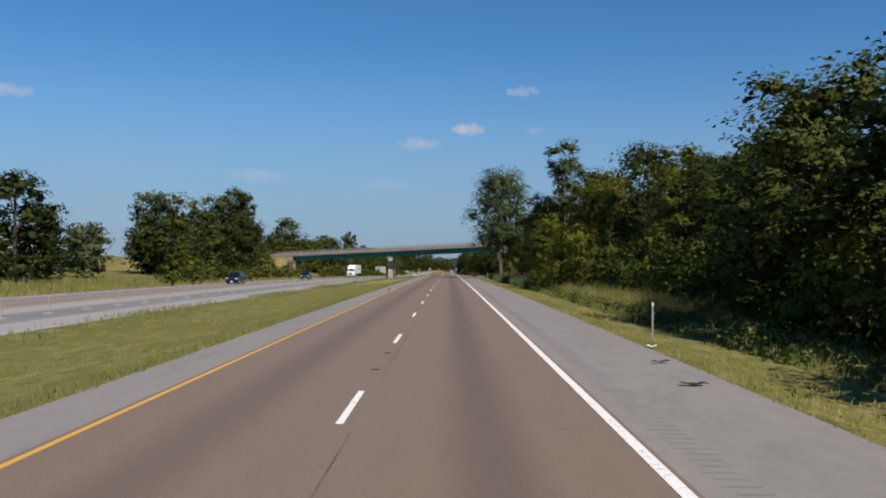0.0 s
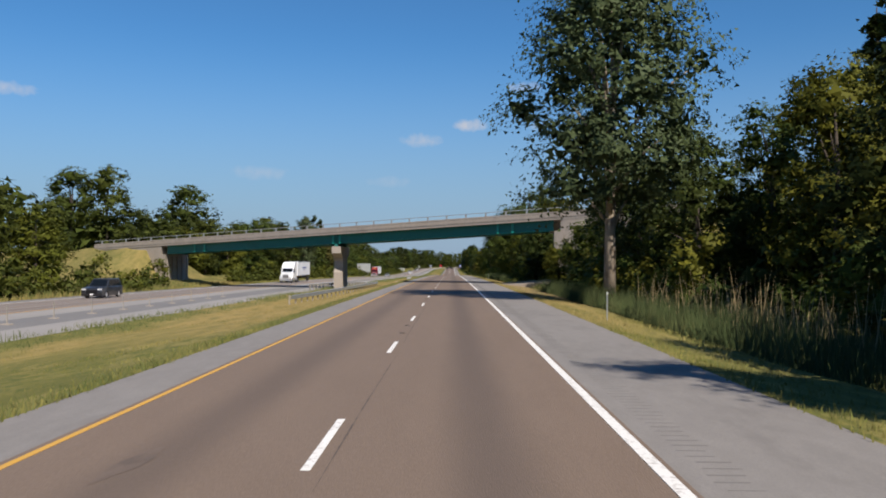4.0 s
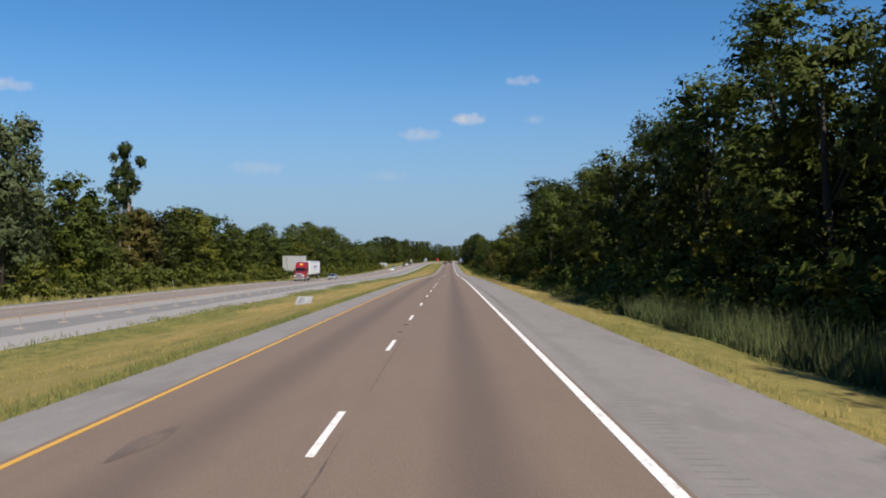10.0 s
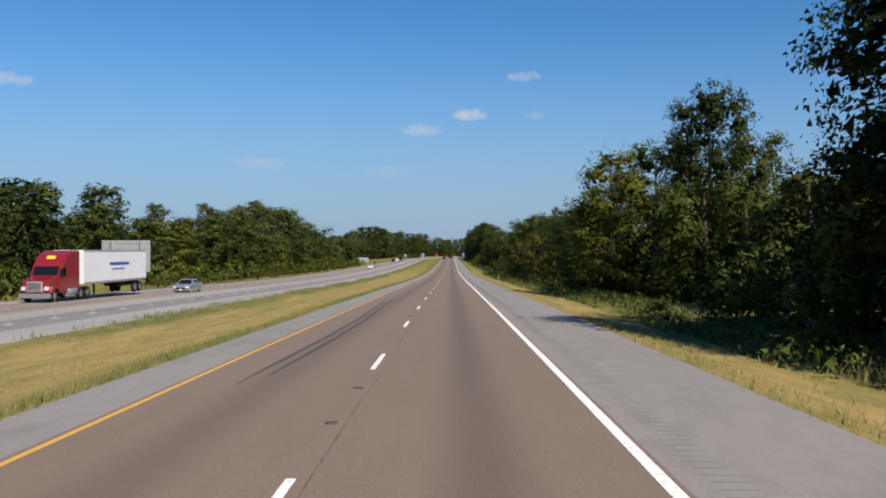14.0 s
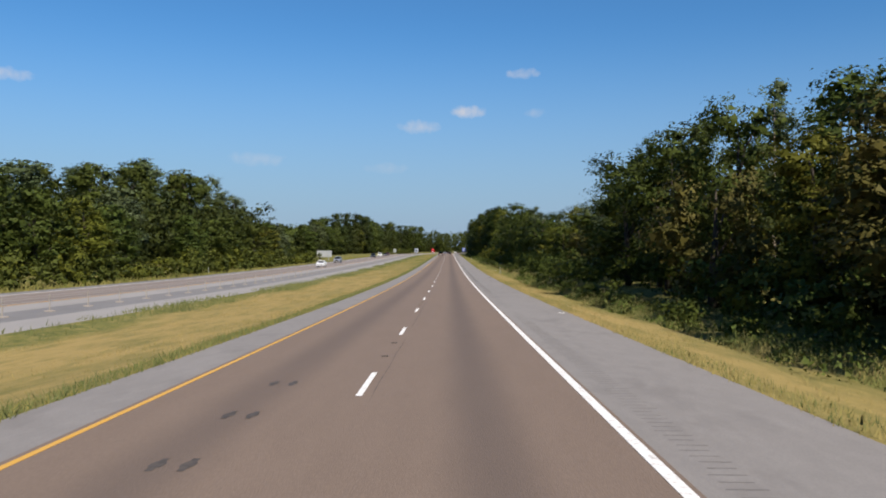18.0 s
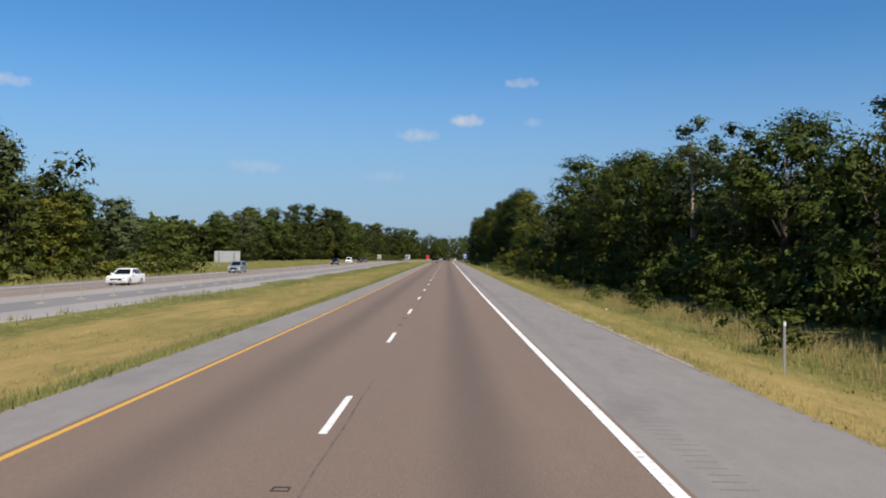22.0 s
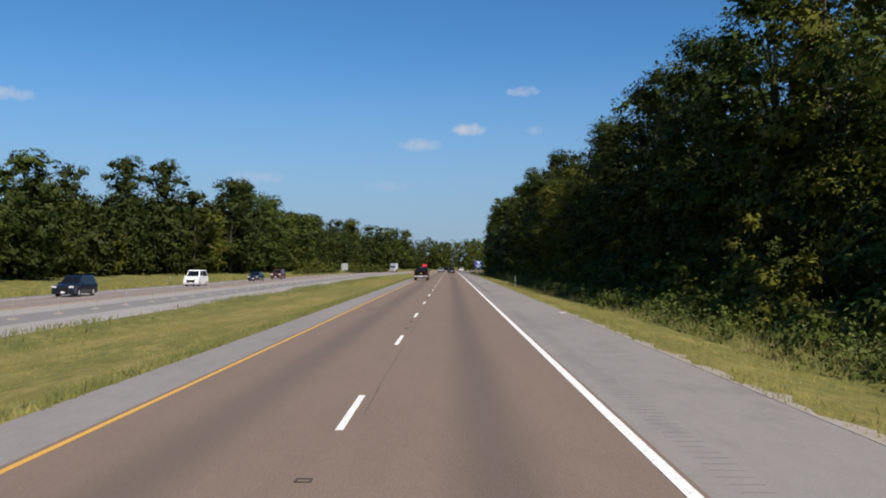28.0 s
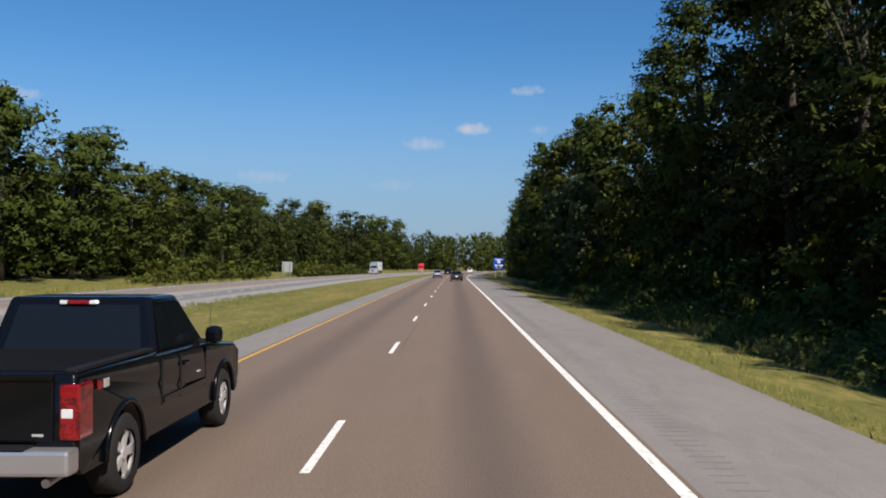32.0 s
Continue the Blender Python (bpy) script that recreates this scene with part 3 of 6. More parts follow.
def upright(bm, a0, a1, b0, b1, z0, h1):
    """a wall part: level foot at z0, its top parallel to the deck"""
    k = 0.14 if a0 > 0 else 0.0  # the right abutment is set askew
    lo = [bm.verts.new((*on_bridge(a + k * b, b + 0.515 * k * b, 0)[:2], z0)) for a, b in ((a0, b0), (a1, b0), (a1, b1), (a0, b1))]
    hi = [bm.verts.new(on_bridge(a + k * b, b + 0.515 * k * b, h1)) for a, b in ((a0, b0), (a1, b0), (a1, b1), (a0, b1))]
    bm.faces.new(lo[::-1])
    bm.faces.new(hi)
    for i in range(4):
        bm.faces.new((lo[i], lo[(i + 1) % 4], hi[(i + 1) % 4], hi[i]))
    bmesh.ops.recalc_face_normals(bm, faces=bm.faces)
    return bm


BR_L, BR_R, PIER = -44.5, 12.4, -15.9
bridge = tagged(holder("overpass_bridge"), "highway overpass with teal steel girders and a weathered concrete deck", "bridge")
part("deck", bridge_bar(bmesh.new(), BR_L - 14, BR_R + 14, -0.75, 10.35, 1.27, 1.6), M_CONCRETE, bridge, "concrete deck slab")
for b0, b1, front in ((-0.8, -0.45, -0.86), (10.05, 10.4, 10.34)):
    for a0, a1 in ((BR_L - 14, BR_L - 0.05), (BR_L, PIER - 0.02), (PIER + 0.02, BR_R + 0.12), (BR_R + 0.16, BR_R + 14)):
        par = part("parapet", bridge_bar(bmesh.new(), a0, a1, b0, b1, 1.5, 2.24), M_SLOT_SHADE, bridge, "stained concrete parapet with slots coloured dark for shade")
        f0, f1 = (b0 - 0.09, b0 - 0.003) if b0 < 5 else (b1 + 0.003, b1 + 0.09)
        part("facing", bridge_bar(bmesh.new(), a0, a1, f0, f1, 1.585, 2.04), M_CONCRETE, par)
        part("coping", bridge_bar(bmesh.new(), a0, a1, min(f0, b0) - 0.004, max(f1, b1) + 0.004, 2.075, 2.26), M_CONCRETE, par)
        g0, g1 = (b0 - 0.03, b0 - 0.003) if b0 < 5 else (b1 + 0.003, b1 + 0.03)
        part("ledge", bridge_bar(bmesh.new(), a0, a1, g0, g1, 1.27, 1.55), M_CONCRETE, par)
for k in range(5):
    b = k * 2.4
    for a0, a1 in ((BR_L + 0.2, PIER - 0.03), (PIER + 0.03, BR_R - 0.1)):
        g = part("girder", bridge_bar(bmesh.new(), a0, a1, b - 0.02, b + 0.02, 0.03, 1.24), M_TEAL, bridge, "teal-painted steel plate girder")
        part("flange", bridge_bar(bmesh.new(), a0, a1, b - 0.2, b + 0.2, 0.0, 0.035), M_TEAL, g)
        part("flange", bridge_bar(bmesh.new(), a0, a1, b - 0.2, b + 0.2, 1.23, 1.266), M_TEAL, g)
        if k in (0, 4):
            side = -1 if k == 0 else 1
            for a in (5.75, 7.5, PIER + 0.5, PIER - 0.5, -37.4, -39.2):
                if a0 < a < a1:
                    part("stiffener", bridge_bar(bmesh.new(), a - 0.14, a + 0.14, b + side * 0.2 - 0.02, b + side * 0.2 + 0.03, 0.0, 1.23), M_TEAL_LIT, g, "teal stiffener plate, coloured lighter as if sunlit")
for k in range(4):
    for a in np.arange(BR_L + 4, BR_R - 2, 6.0):
        part("cross_brace", bridge_bar(bmesh.new(), a - 0.05, a + 0.05, k * 2.4 + 0.03, k * 2.4 + 2.37, 0.55, 0.75), M_TEAL, bridge)
for b in (-0.62, 10.22):
    rail = part("handrail", bridge_bar(bmesh.new(), BR_L - 14, BR_R + 14, b - 0.05, b + 0.05, 2.69, 2.765), M_RAIL, bridge, "steel tube handrail on posts")
    for a in np.arange(BR_L - 12.5, BR_R + 14, 2.45):
        part("post", bridge_bar(bmesh.new(), a - 0.1, a + 0.1, b - 0.06, b + 0.06, 2.24, 2.71), M_RAIL, rail)

# hammerhead pier in the median
pier = part("pier", bmesh.new(), M_CONCRETE, bridge, "concrete hammerhead pier with chamfered ends")
bm = bmesh.new()
px, py = -15.9, 220.4 + 0.515 * 15.9
prism(bm, [(-0.3, 3.88), (-0.3, 2.95), (2.0, 2.3), (2.25, 1.9), (2.1, 0.9), (1.7, 0.3), (1.7, -2.2), (7.3, -2.2), (7.3, 0.3), (6.9, 0.9), (6.8, 1.9), (7.0, 2.3), (9.5, 2.95), (9.5, 3.88)], "x", -0.62, 0.62)
bmesh.ops.translate(bm, verts=bm.verts, vec=(px, py, 0))
bm.to_mesh(pier.data)
bm.free()
for k in range(5):
    bm = bmesh.new()
    box(bm, px - 0.25, px + 0.25, py + k * 2.4 - 0.22, py + k * 2.4 + 0.22, 3.88, 4.24)
    part("bearing", bm, M_TEAL, bridge)

# abutments and wing walls
for a0, a1, wa0, wa1 in ((BR_R, BR_R + 1.0, BR_R + 1.003, BR_R + 14), (BR_L - 1.0, BR_L, BR_L - 14, BR_L - 1.003)):
    ab = part("abutment", upright(bmesh.new(), a0, a1, -1.0, 10.6, -2.0, -0.05), M_CONCRETE, bridge, "tall concrete abutment wall")
    back = BR_R + 0.62 if a0 > 0 else BR_L - 1.0
    part("backwall", bridge_bar(bmesh.new(), back, back + 0.36, -0.75, 10.35, -0.046, 1.262), M_CONCRETE, ab)
    for b0, b1 in ((-0.74, -0.3), (9.9, 10.34)):
        part("wing_wall", upright(bmesh.new(), wa0, wa1, b0, b1, -2.0, 1.262), M_CONCRETE, ab, "smooth concrete wing wall")
    for b in np.arange(0.6, 10.3, 2.4):
        x_in = a0 - 0.12 if a0 > 0 else a1 + 0.003
        part("buttress", upright(bmesh.new(), x_in, x_in + 0.117, b - 0.35, b + 0.35, -2.0, -0.3), M_CONCRETE, ab)


# ---- trees ----
def cards(pos, nrm, size, rng, long=1.5):
    """pointed leaf clumps, one triangle each"""
    n = len(pos)
    r = rng.normal(size=(n, 3))
    t = r - nrm * (r * nrm).sum(1)[:, None]
    t /= np.linalg.norm(t, axis=1)[:, None] + 1e-9
    b = np.cross(nrm, t)
    size = size[:, None]
    skew = rng.uniform(-0.35, 0.35, (n, 1))
    v = np.stack([pos - t * size * long * 0.5 + b * size * skew, pos + b * size * 0.55 + t * size * 0.3, pos - b * size * 0.55 + t * size * rng.uniform(0.1, 0.8, (n, 1))], 1).reshape(-1, 3)
    i = np.arange(n) * 3
    return v, np.stack([i, i + 2, i + 1], 1)


def crown_points(rng, n, height, radius, base, lobes, spiky=0.0, shape=0.0):
    """places, directions and relative sizes of leaves on a crown of uneven boughs; shape: 0 round, 1 narrow towards the top"""
    f = (np.arange(lobes) + rng.uniform(0.2, 0.8, lobes)) / lobes
    wide = np.sqrt(np.clip(1 - ((f - 0.46) / 0.66) ** 2, 0.1, 1)) * (1 - shape * np.abs(f - 0.4) * 0.7)
    r = radius * rng.uniform(0.28, 0.52, lobes) * (0.5 + 0.5 * wide)
    ang = np.arange(lobes) * 2.4 + rng.uniform(-0.8, 0.8, lobes)
    off = np.maximum(radius * wide * rng.uniform(0.55, 1.1, lobes) - r * 0.8, 0)
    dome = 1 - 0.22 * (off / radius) ** 2
    z = np.clip(base + (height - base) * (0.03 + 0.97 * f) * dome + rng.normal(0, 0.025 * height, lobes), base + r * 0.5, height - r * 0.85)
    c = np.stack([np.cos(ang) * off, np.sin(ang) * off, z], 1)
    pick = rng.choice(lobes, n, p=r ** 1.8 / (r ** 1.8).sum())
    # leaves gather in sprays on the outside of each bough, flatter than they are wide
    k = 22
    dirs = rng.normal(size=(lobes, k, 3)) + np.stack([np.cos(ang), np.sin(ang), 0.55 + 0 * ang], 1)[:, None] * 0.55
    dirs /= np.linalg.norm(dirs, axis=2)[:, :, None]
    spray = rng.integers(0, k, n)
    d = dirs[pick, spray]
    reach = rng.uniform(0.76, 1.02 + spiky, (lobes, k))[pick, spray]
    inner = rng.random(n) > 0.83
    rad = r[pick] * np.where(inner, rng.uniform(0.05, 0.55, n), reach)
    puff = (0.07 + 0.115 * r[pick])[:, None] * rng.normal(size=(n, 3)) * np.array([1, 1, 0.55])
    p = c[pick] + d * rad[:, None] + puff
    p[:, 2] = np.maximum(p[:, 2], 0.12)
    nrm = d * 0.85 + rng.normal(0, 0.42, (n, 3)) + (0, 0, 0.4)
    nrm /= np.linalg.norm(nrm, axis=1)[:, None]
    # leaves of one bough share the light: their shading follows the roundness of spray, bough and crown
    out = (p - (0, 0, height * 0.5)) / (radius, radius, height * 0.6)
    turn = puff / (np.linalg.norm(puff, axis=1)[:, None] + 1e-9)
    soft = d * 1.25 + out * 0.4 + turn * 0.25 + nrm * 0.2 + rng.normal(0, 0.07, (n, 3))
    soft /= np.linalg.norm(soft, axis=1)[:, None]
    nrm = np.where(((nrm * soft).sum(1) < 0)[:, None], -nrm, nrm)
    return p, nrm, soft, c, r, np.where(inner, 2.5, 1.0)


def make_tree(name, seed, height, radius, base, lobes, leaves, leaf, mat, bark, label, spiky=0.1, trunk_r=0.2, shape=0.0):
    rng = np.random.default_rng(seed)
    p, nrm, soft, c, r, big = crown_points(rng, leaves, height, radius, base, lobes, spiky, shape)
    v, f = cards(p, nrm, rng.uniform(0.6, 1.3, leaves) * leaf * big, rng)
    tree = tagged(holder(name), label, "tree")
    piece("crown", mesh_of("crown", v, f, mat, True, np.repeat(soft, 3, 0)), tree)
    bm = bmesh.new()
    lean = rng.uniform(-0.3, 0.3, 2)
    pts = [(0, 0, -0.5), (lean[0] * 0.2, lean[1] * 0.2, height * 0.25), (lean[0], lean[1], height * 0.55), (lean[0] * 0.6, lean[1] * 1.5, height * 0.88)]
    tube(bm, pts, [trunk_r * 1.25, trunk_r, trunk_r * 0.6, trunk_r * 0.15], 7)
    for k in range(0, lobes, 3):
        z0 = max(height * 0.12, c[k][2] * 0.62)
        mid = Vector((c[k][0] * 0.5, c[k][1] * 0.5, z0 + (c[k][2] - z0) * 0.65))
        tube(bm, [(lean[0] * z0 / height, lean[1] * z0 / height, z0), mid, Vector(c[k])], [trunk_r * 0.42, trunk_r * 0.28, trunk_r * 0.08], 5)
    part("trunk", bm, bark, tree)
    return tree


TONE = {"m": ("mid", "mid-green"), "d": ("dark", "dark green"), "y": ("yellow", "yellowish green"), "g": ("grey", "grey-green"), "o": ("olive", "olive brown")}
# grown height, crown radius, foot of the crown, boughs, leaves near the road and far from it, leaf size near and far, wording
SIZES = {"low": (6.0, 3.0, 0.1, 15, 4400, 1700, 0.14, 0.255, "bushy young tree"), "middle": (12.0, 4.2, 0.3, 26, 8600, 4000, 0.165, 0.265, "broadleaf tree in full leaf"),
         "tall": (19.0, 4.6, 0.6, 36, 12500, 5600, 0.185, 0.30, "tall broadleaf tree in full leaf"), "slender": (14.0, 2.2, 3.0, 17, 4500, 2400, 0.15, 0.25, "slender open-crowned tree")}
GROWN = {}


def plant(rows, group, where):
    """rows: metres along the road, metres to its right, height of the top over the road, crown radius, tone; s after the tone: slender"""
    rng = random.Random(len(rows))
    for s, u, top, rad, tone in rows:
        g = float(ground_h(np.array([float(s)]), u)[0])
        h = (top - g) * ((1.07 if s < 620 else 1.02) if u < 0 else 1.0)
        size = "slender" if tone.endswith("s") else "low" if h < 8 else "middle" if h < 15.5 else "tall"
        near = 0 < u < 23 and s < 985
        key = (size, tone[0], near, rng.randrange(2) if size in ("middle", "tall") else 0)
        H, R, base, lobes, n_near, n_far, l_near, l_far, text = SIZES[size]
        p = at(np.array([float(s)]), u, g)[0]
        w = rad * (1.0 if size == "slender" else 1.22) / R
        m = Matrix.LocRotScale(p, Euler((0, 0, rng.uniform(0, 6.28))), (w, w, h / H))
        if key in GROWN:
            k = GROWN[key].scale
            tagged(copy_thing(GROWN[key], m @ Matrix.Diagonal((1 / k[0], 1 / k[1], 1 / k[2], 1))), group=group)
        else:
            mat, colour = TONE[tone[0]]
            t = make_tree("tree", 20 + 7 * len(GROWN), H, R, base, lobes, n_near if near else n_far, l_near if near else l_far, LEAVES[mat], M_PALE_BARK if size == "slender" else M_BARK,
                          f"{colour} {text} {where}", 0.05, 0.2 if H < 15 else 0.3, (0.0, 0.35)[key[3]])
            t.matrix_basis = m
            GROWN[key] = tagged(t, group=group)


# the wood's edge beside the carriageway, stretch by stretch
RIGHT_ROWS = [
    [(2, 15, 9.5, 4.2, "d"), (12, 14.8, 9.2, 4, "m"), (23, 15, 9.6, 4.2, "m"), (33, 14.8, 10.2, 4.1, "m"), (39, 17.5, 10.8, 4, "m"), (47, 19, 9.6, 3.8, "m"), (57, 20.5, 10, 3.8, "m"), (67, 21, 11, 4, "d"),
     (78, 22, 12.6, 4, "y"), (88, 20.6, 15, 4.3, "d"), (97, 18.5, 13.3, 3.6, "y"), (98, 26.4, 16.6, 4, "y"), (90, 28, 14.4, 4, "y"), (80, 29, 14, 4, "y"), (85, 12.6, 6.5, 2.6, "y"), (93, 10.9, 8, 2.7, "y")],
    [(104, 18.4, 13, 3.6, "y"), (112, 20.6, 14.8, 4, "y"), (118, 20.6, 16, 3.6, "g"), (119, 13.6, 12.6, 2.8, "m"), (107, 13.2, 7, 3, "d"), (126, 15.5, 11, 3.4, "y"), (133, 17, 11.4, 3.6, "m"), (142, 17, 10.4, 3.6, "d"),
     (151, 17.6, 11.6, 3.4, "y"), (157, 21, 13.2, 3.4, "y"), (165, 20, 12.4, 3.6, "m"), (174, 17.5, 12.2, 3.8, "m"), (160, 14.2, 7.5, 3, "d"), (182, 15.5, 11, 3.6, "d"), (190, 15.5, 9.5, 3.4, "m"),
     (124, 20, 14.5, 3.8, "d"), (128, 22.5, 14, 4, "m"), (116, 23.5, 15.5, 4, "d"), (129, 13.4, 11, 2.8, "m"), (121, 12.8, 11.2, 2.5, "y")],
    [(240, 15.5, 9, 3.6, "m"), (246, 14.4, 10, 3.6, "y"), (252, 16.5, 11.4, 3.8, "y"), (244, 18, 13.6, 3.8, "y"), (246, 24.5, 16.6, 4, "m"), (250, 31, 19, 4.5, "g"), (236, 28, 15, 4, "y"), (261, 17.4, 11.8, 3.8, "m"),
     (263, 13.4, 7.8, 3, "y"), (268, 11.4, 13.6, 4.2, "m"), (277, 15.4, 17, 2.6, "m"), (280, 18.4, 16.4, 4, "m"), (274, 21, 15.6, 4, "y"), (285, 18.9, 19.4, 2.5, "m"), (287, 16.5, 13.2, 4, "m"), (295, 18, 14.2, 4.2, "d"), (303, 18, 14.2, 4, "m"), (312, 19, 15.2, 4, "d")],
    [(320, 17, 13.2, 4, "m"), (328, 18, 17, 4.3, "m"), (336, 16.4, 14.2, 4, "m"), (343, 17.5, 12.8, 3.8, "d"), (349, 18, 13.4, 4, "d"), (356, 18.4, 15.2, 3.8, "m"), (362, 16, 13.2, 3.6, "m"), (370, 16.8, 11.4, 3.8, "m"),
     (379, 17.5, 13, 4, "m"), (388, 12.6, 11.6, 3.4, "m"), (390, 18.4, 14.5, 4, "m"), (395, 19.6, 16, 3.6, "g"), (394, 14.6, 13, 3.4, "d"), (399, 16.4, 12.2, 3.2, "m"), (407, 16.6, 9.1, 3.6, "m"), (418, 15.6, 16.4, 4.9, "d"), (425, 16.2, 14.4, 3.4, "d"), (416, 18, 15.6, 4, "d"), (421, 18.2, 15, 3.6, "d"), (415, 14.8, 12.4, 3.4, "d")],
    [(428, 17, 8.4, 3.2, "d"), (438, 18, 7.2, 3, "m"), (444, 17, 6.6, 3, "m"), (450, 16.2, 7.8, 3.2, "m"), (456, 14.6, 7.6, 3.2, "m"), (459, 19.4, 15.6, 3.2, "d"), (466, 20.2, 15.9, 3, "d"), (453, 20.5, 11.4, 2.8, "m"),
     (464, 16.4, 12.2, 3.2, "m"), (463, 13, 11.6, 3.2, "y"), (470, 13.6, 9.4, 3.2, "m"), (479, 15.5, 8.6, 3.4, "m"), (488, 16.5, 8.4, 3.4, "d"), (497, 17, 9.2, 3.6, "d"), (503, 17.4, 9.6, 3.6, "d"), (511, 17, 8.4, 3.4, "m")],
    [(520, 18, 9.2, 3.6, "d"), (526, 18.6, 11.2, 3.2, "m"), (535, 18.4, 10, 3.4, "d"), (529, 14.6, 6.6, 2.8, "o"), (536, 14.6, 7.9, 3.2, "o"), (545, 15.4, 8, 3, "y"), (548, 18.5, 11.4, 3.6, "m"), (541, 19, 11, 3.4, "m"), (556, 14.4, 7.2, 3, "o"),
     (561, 17.2, 12.2, 3.4, "m"), (563, 20.4, 14, 1.9, "gs"), (570, 15.6, 11.4, 3.6, "m"), (573, 18.4, 13, 4, "d"), (582, 18, 11.8, 4, "m"), (589, 16.8, 12.5, 4.4, "m"), (597, 19.6, 10.8, 3.6, "d"), (606, 20, 9, 3.4, "m")],
    [(613, 21, 9.4, 3.2, "g"), (619, 17.2, 5.6, 2.7, "o"), (622, 22.8, 11, 3.4, "g"), (629, 21.4, 11.1, 3.4, "g"), (639, 20, 10.8, 3.3, "y"), (641, 24, 10.6, 3.4, "m"), (646, 18.6, 7.2, 2.8, "m"), (650, 21.5, 9.8, 1.8, "gs"),
     (654, 18.6, 8.3, 2.8, "y"), (660, 20, 10.2, 2, "gs"), (659, 18.4, 8, 3, "m"), (668, 18, 9.4, 3.4, "m"), (671, 20.5, 10.8, 3.4, "d"), (676, 18.4, 11.2, 2, "gs"), (683, 17.6, 12.6, 2.2, "gs"), (680, 20, 9.4, 3.4, "m")],
    [(687, 18, 10.4, 3.4, "m"), (693, 18.2, 11.6, 3.6, "m"), (701, 18.2, 12.2, 3.5, "m"), (707, 18.4, 13, 3.5, "m"), (713, 17.6, 10.6, 3.5, "m"), (719, 19.2, 13.7, 4, "m"), (726, 18, 13.4, 4, "m"), (737, 18.7, 16, 4.7, "m"), (741, 20, 12, 3.6, "d"),
     (746, 17.6, 5.4, 3, "m"), (753, 17.2, 6, 3, "d"), (762, 18.2, 11.8, 2, "gs"), (768, 19.4, 13.2, 2.3, "gs"), (769, 18, 10.8, 2.4, "g"), (775, 17.4, 6.8, 3, "m"), (783, 17.4, 6.6, 3, "m"), (792, 19.6, 10.2, 3.6, "y")],
    [(799, 20.4, 11.3, 3.6, "m"), (807, 18, 8.4, 3.4, "m"), (815, 18, 9.2, 3.6, "m"), (823, 18, 10.9, 4, "y"), (831, 20.2, 15.6, 4, "m"), (838, 20.2, 18.9, 4.2, "y"), (846, 20.2, 20.5, 4.5, "m"), (852, 18.8, 18.1, 4, "m"),
     (858, 20.6, 20.4, 4.5, "d"), (865, 19.2, 19.4, 4.2, "m"), (874, 19.6, 20.3, 4.6, "d"), (880, 19.7, 19.9, 4.6, "m"), (888, 18.7, 18.8, 4.4, "m"), (896, 18.4, 15.1, 4, "d"), (896, 20.7, 19.4, 4.5, "d"), (905, 19.2, 16.4, 4.2, "m")],
    [(912, 17.6, 15.8, 4.2, "y"), (918, 18.6, 16.8, 4.2, "y"), (926, 17.4, 15.6, 4, "y"), (934, 17.6, 16.6, 4.2, "m"), (942, 17.8, 18, 4.4, "d"), (950, 18, 20.4, 4.4, "d"), (953, 22, 24, 4.5, "d"), (960, 22, 25.2, 3.6, "d"),
     (966, 17.6, 22.2, 4.4, "m"), (974, 18, 20.5, 4.4, "m"), (986, 17.6, 19, 4.4, "m"), (992, 12.8, 11.6, 3, "g"), (1000, 17, 19, 4.4, "m"), (1010, 18, 20, 4.5, "d"), (1020, 15.6, 20.4, 4.4, "m"), (1033, 20.4, 25.6, 4.5, "d")],
    [(1040, 15.6, 22.6, 4.2, "m"), (1052, 16, 19, 4.5, "d"), (1064, 16, 20, 4.6, "m"), (1080, 17, 19.5, 4.8, "m"), (1096, 17, 20, 4.8, "d"), (1112, 17, 19.4, 4.8, "m"), (1130, 17, 20, 5, "m"), (1150, 17, 19.4, 5, "d"),
     (1172, 18, 19.6, 5, "m"), (1190, 18, 20, 5, "m"), (1210, 18, 20.6, 5, "d"), (1232, 18, 21, 5, "m"), (1255, 18, 21, 5, "m"), (1280, 18, 22, 5, "d")],
]
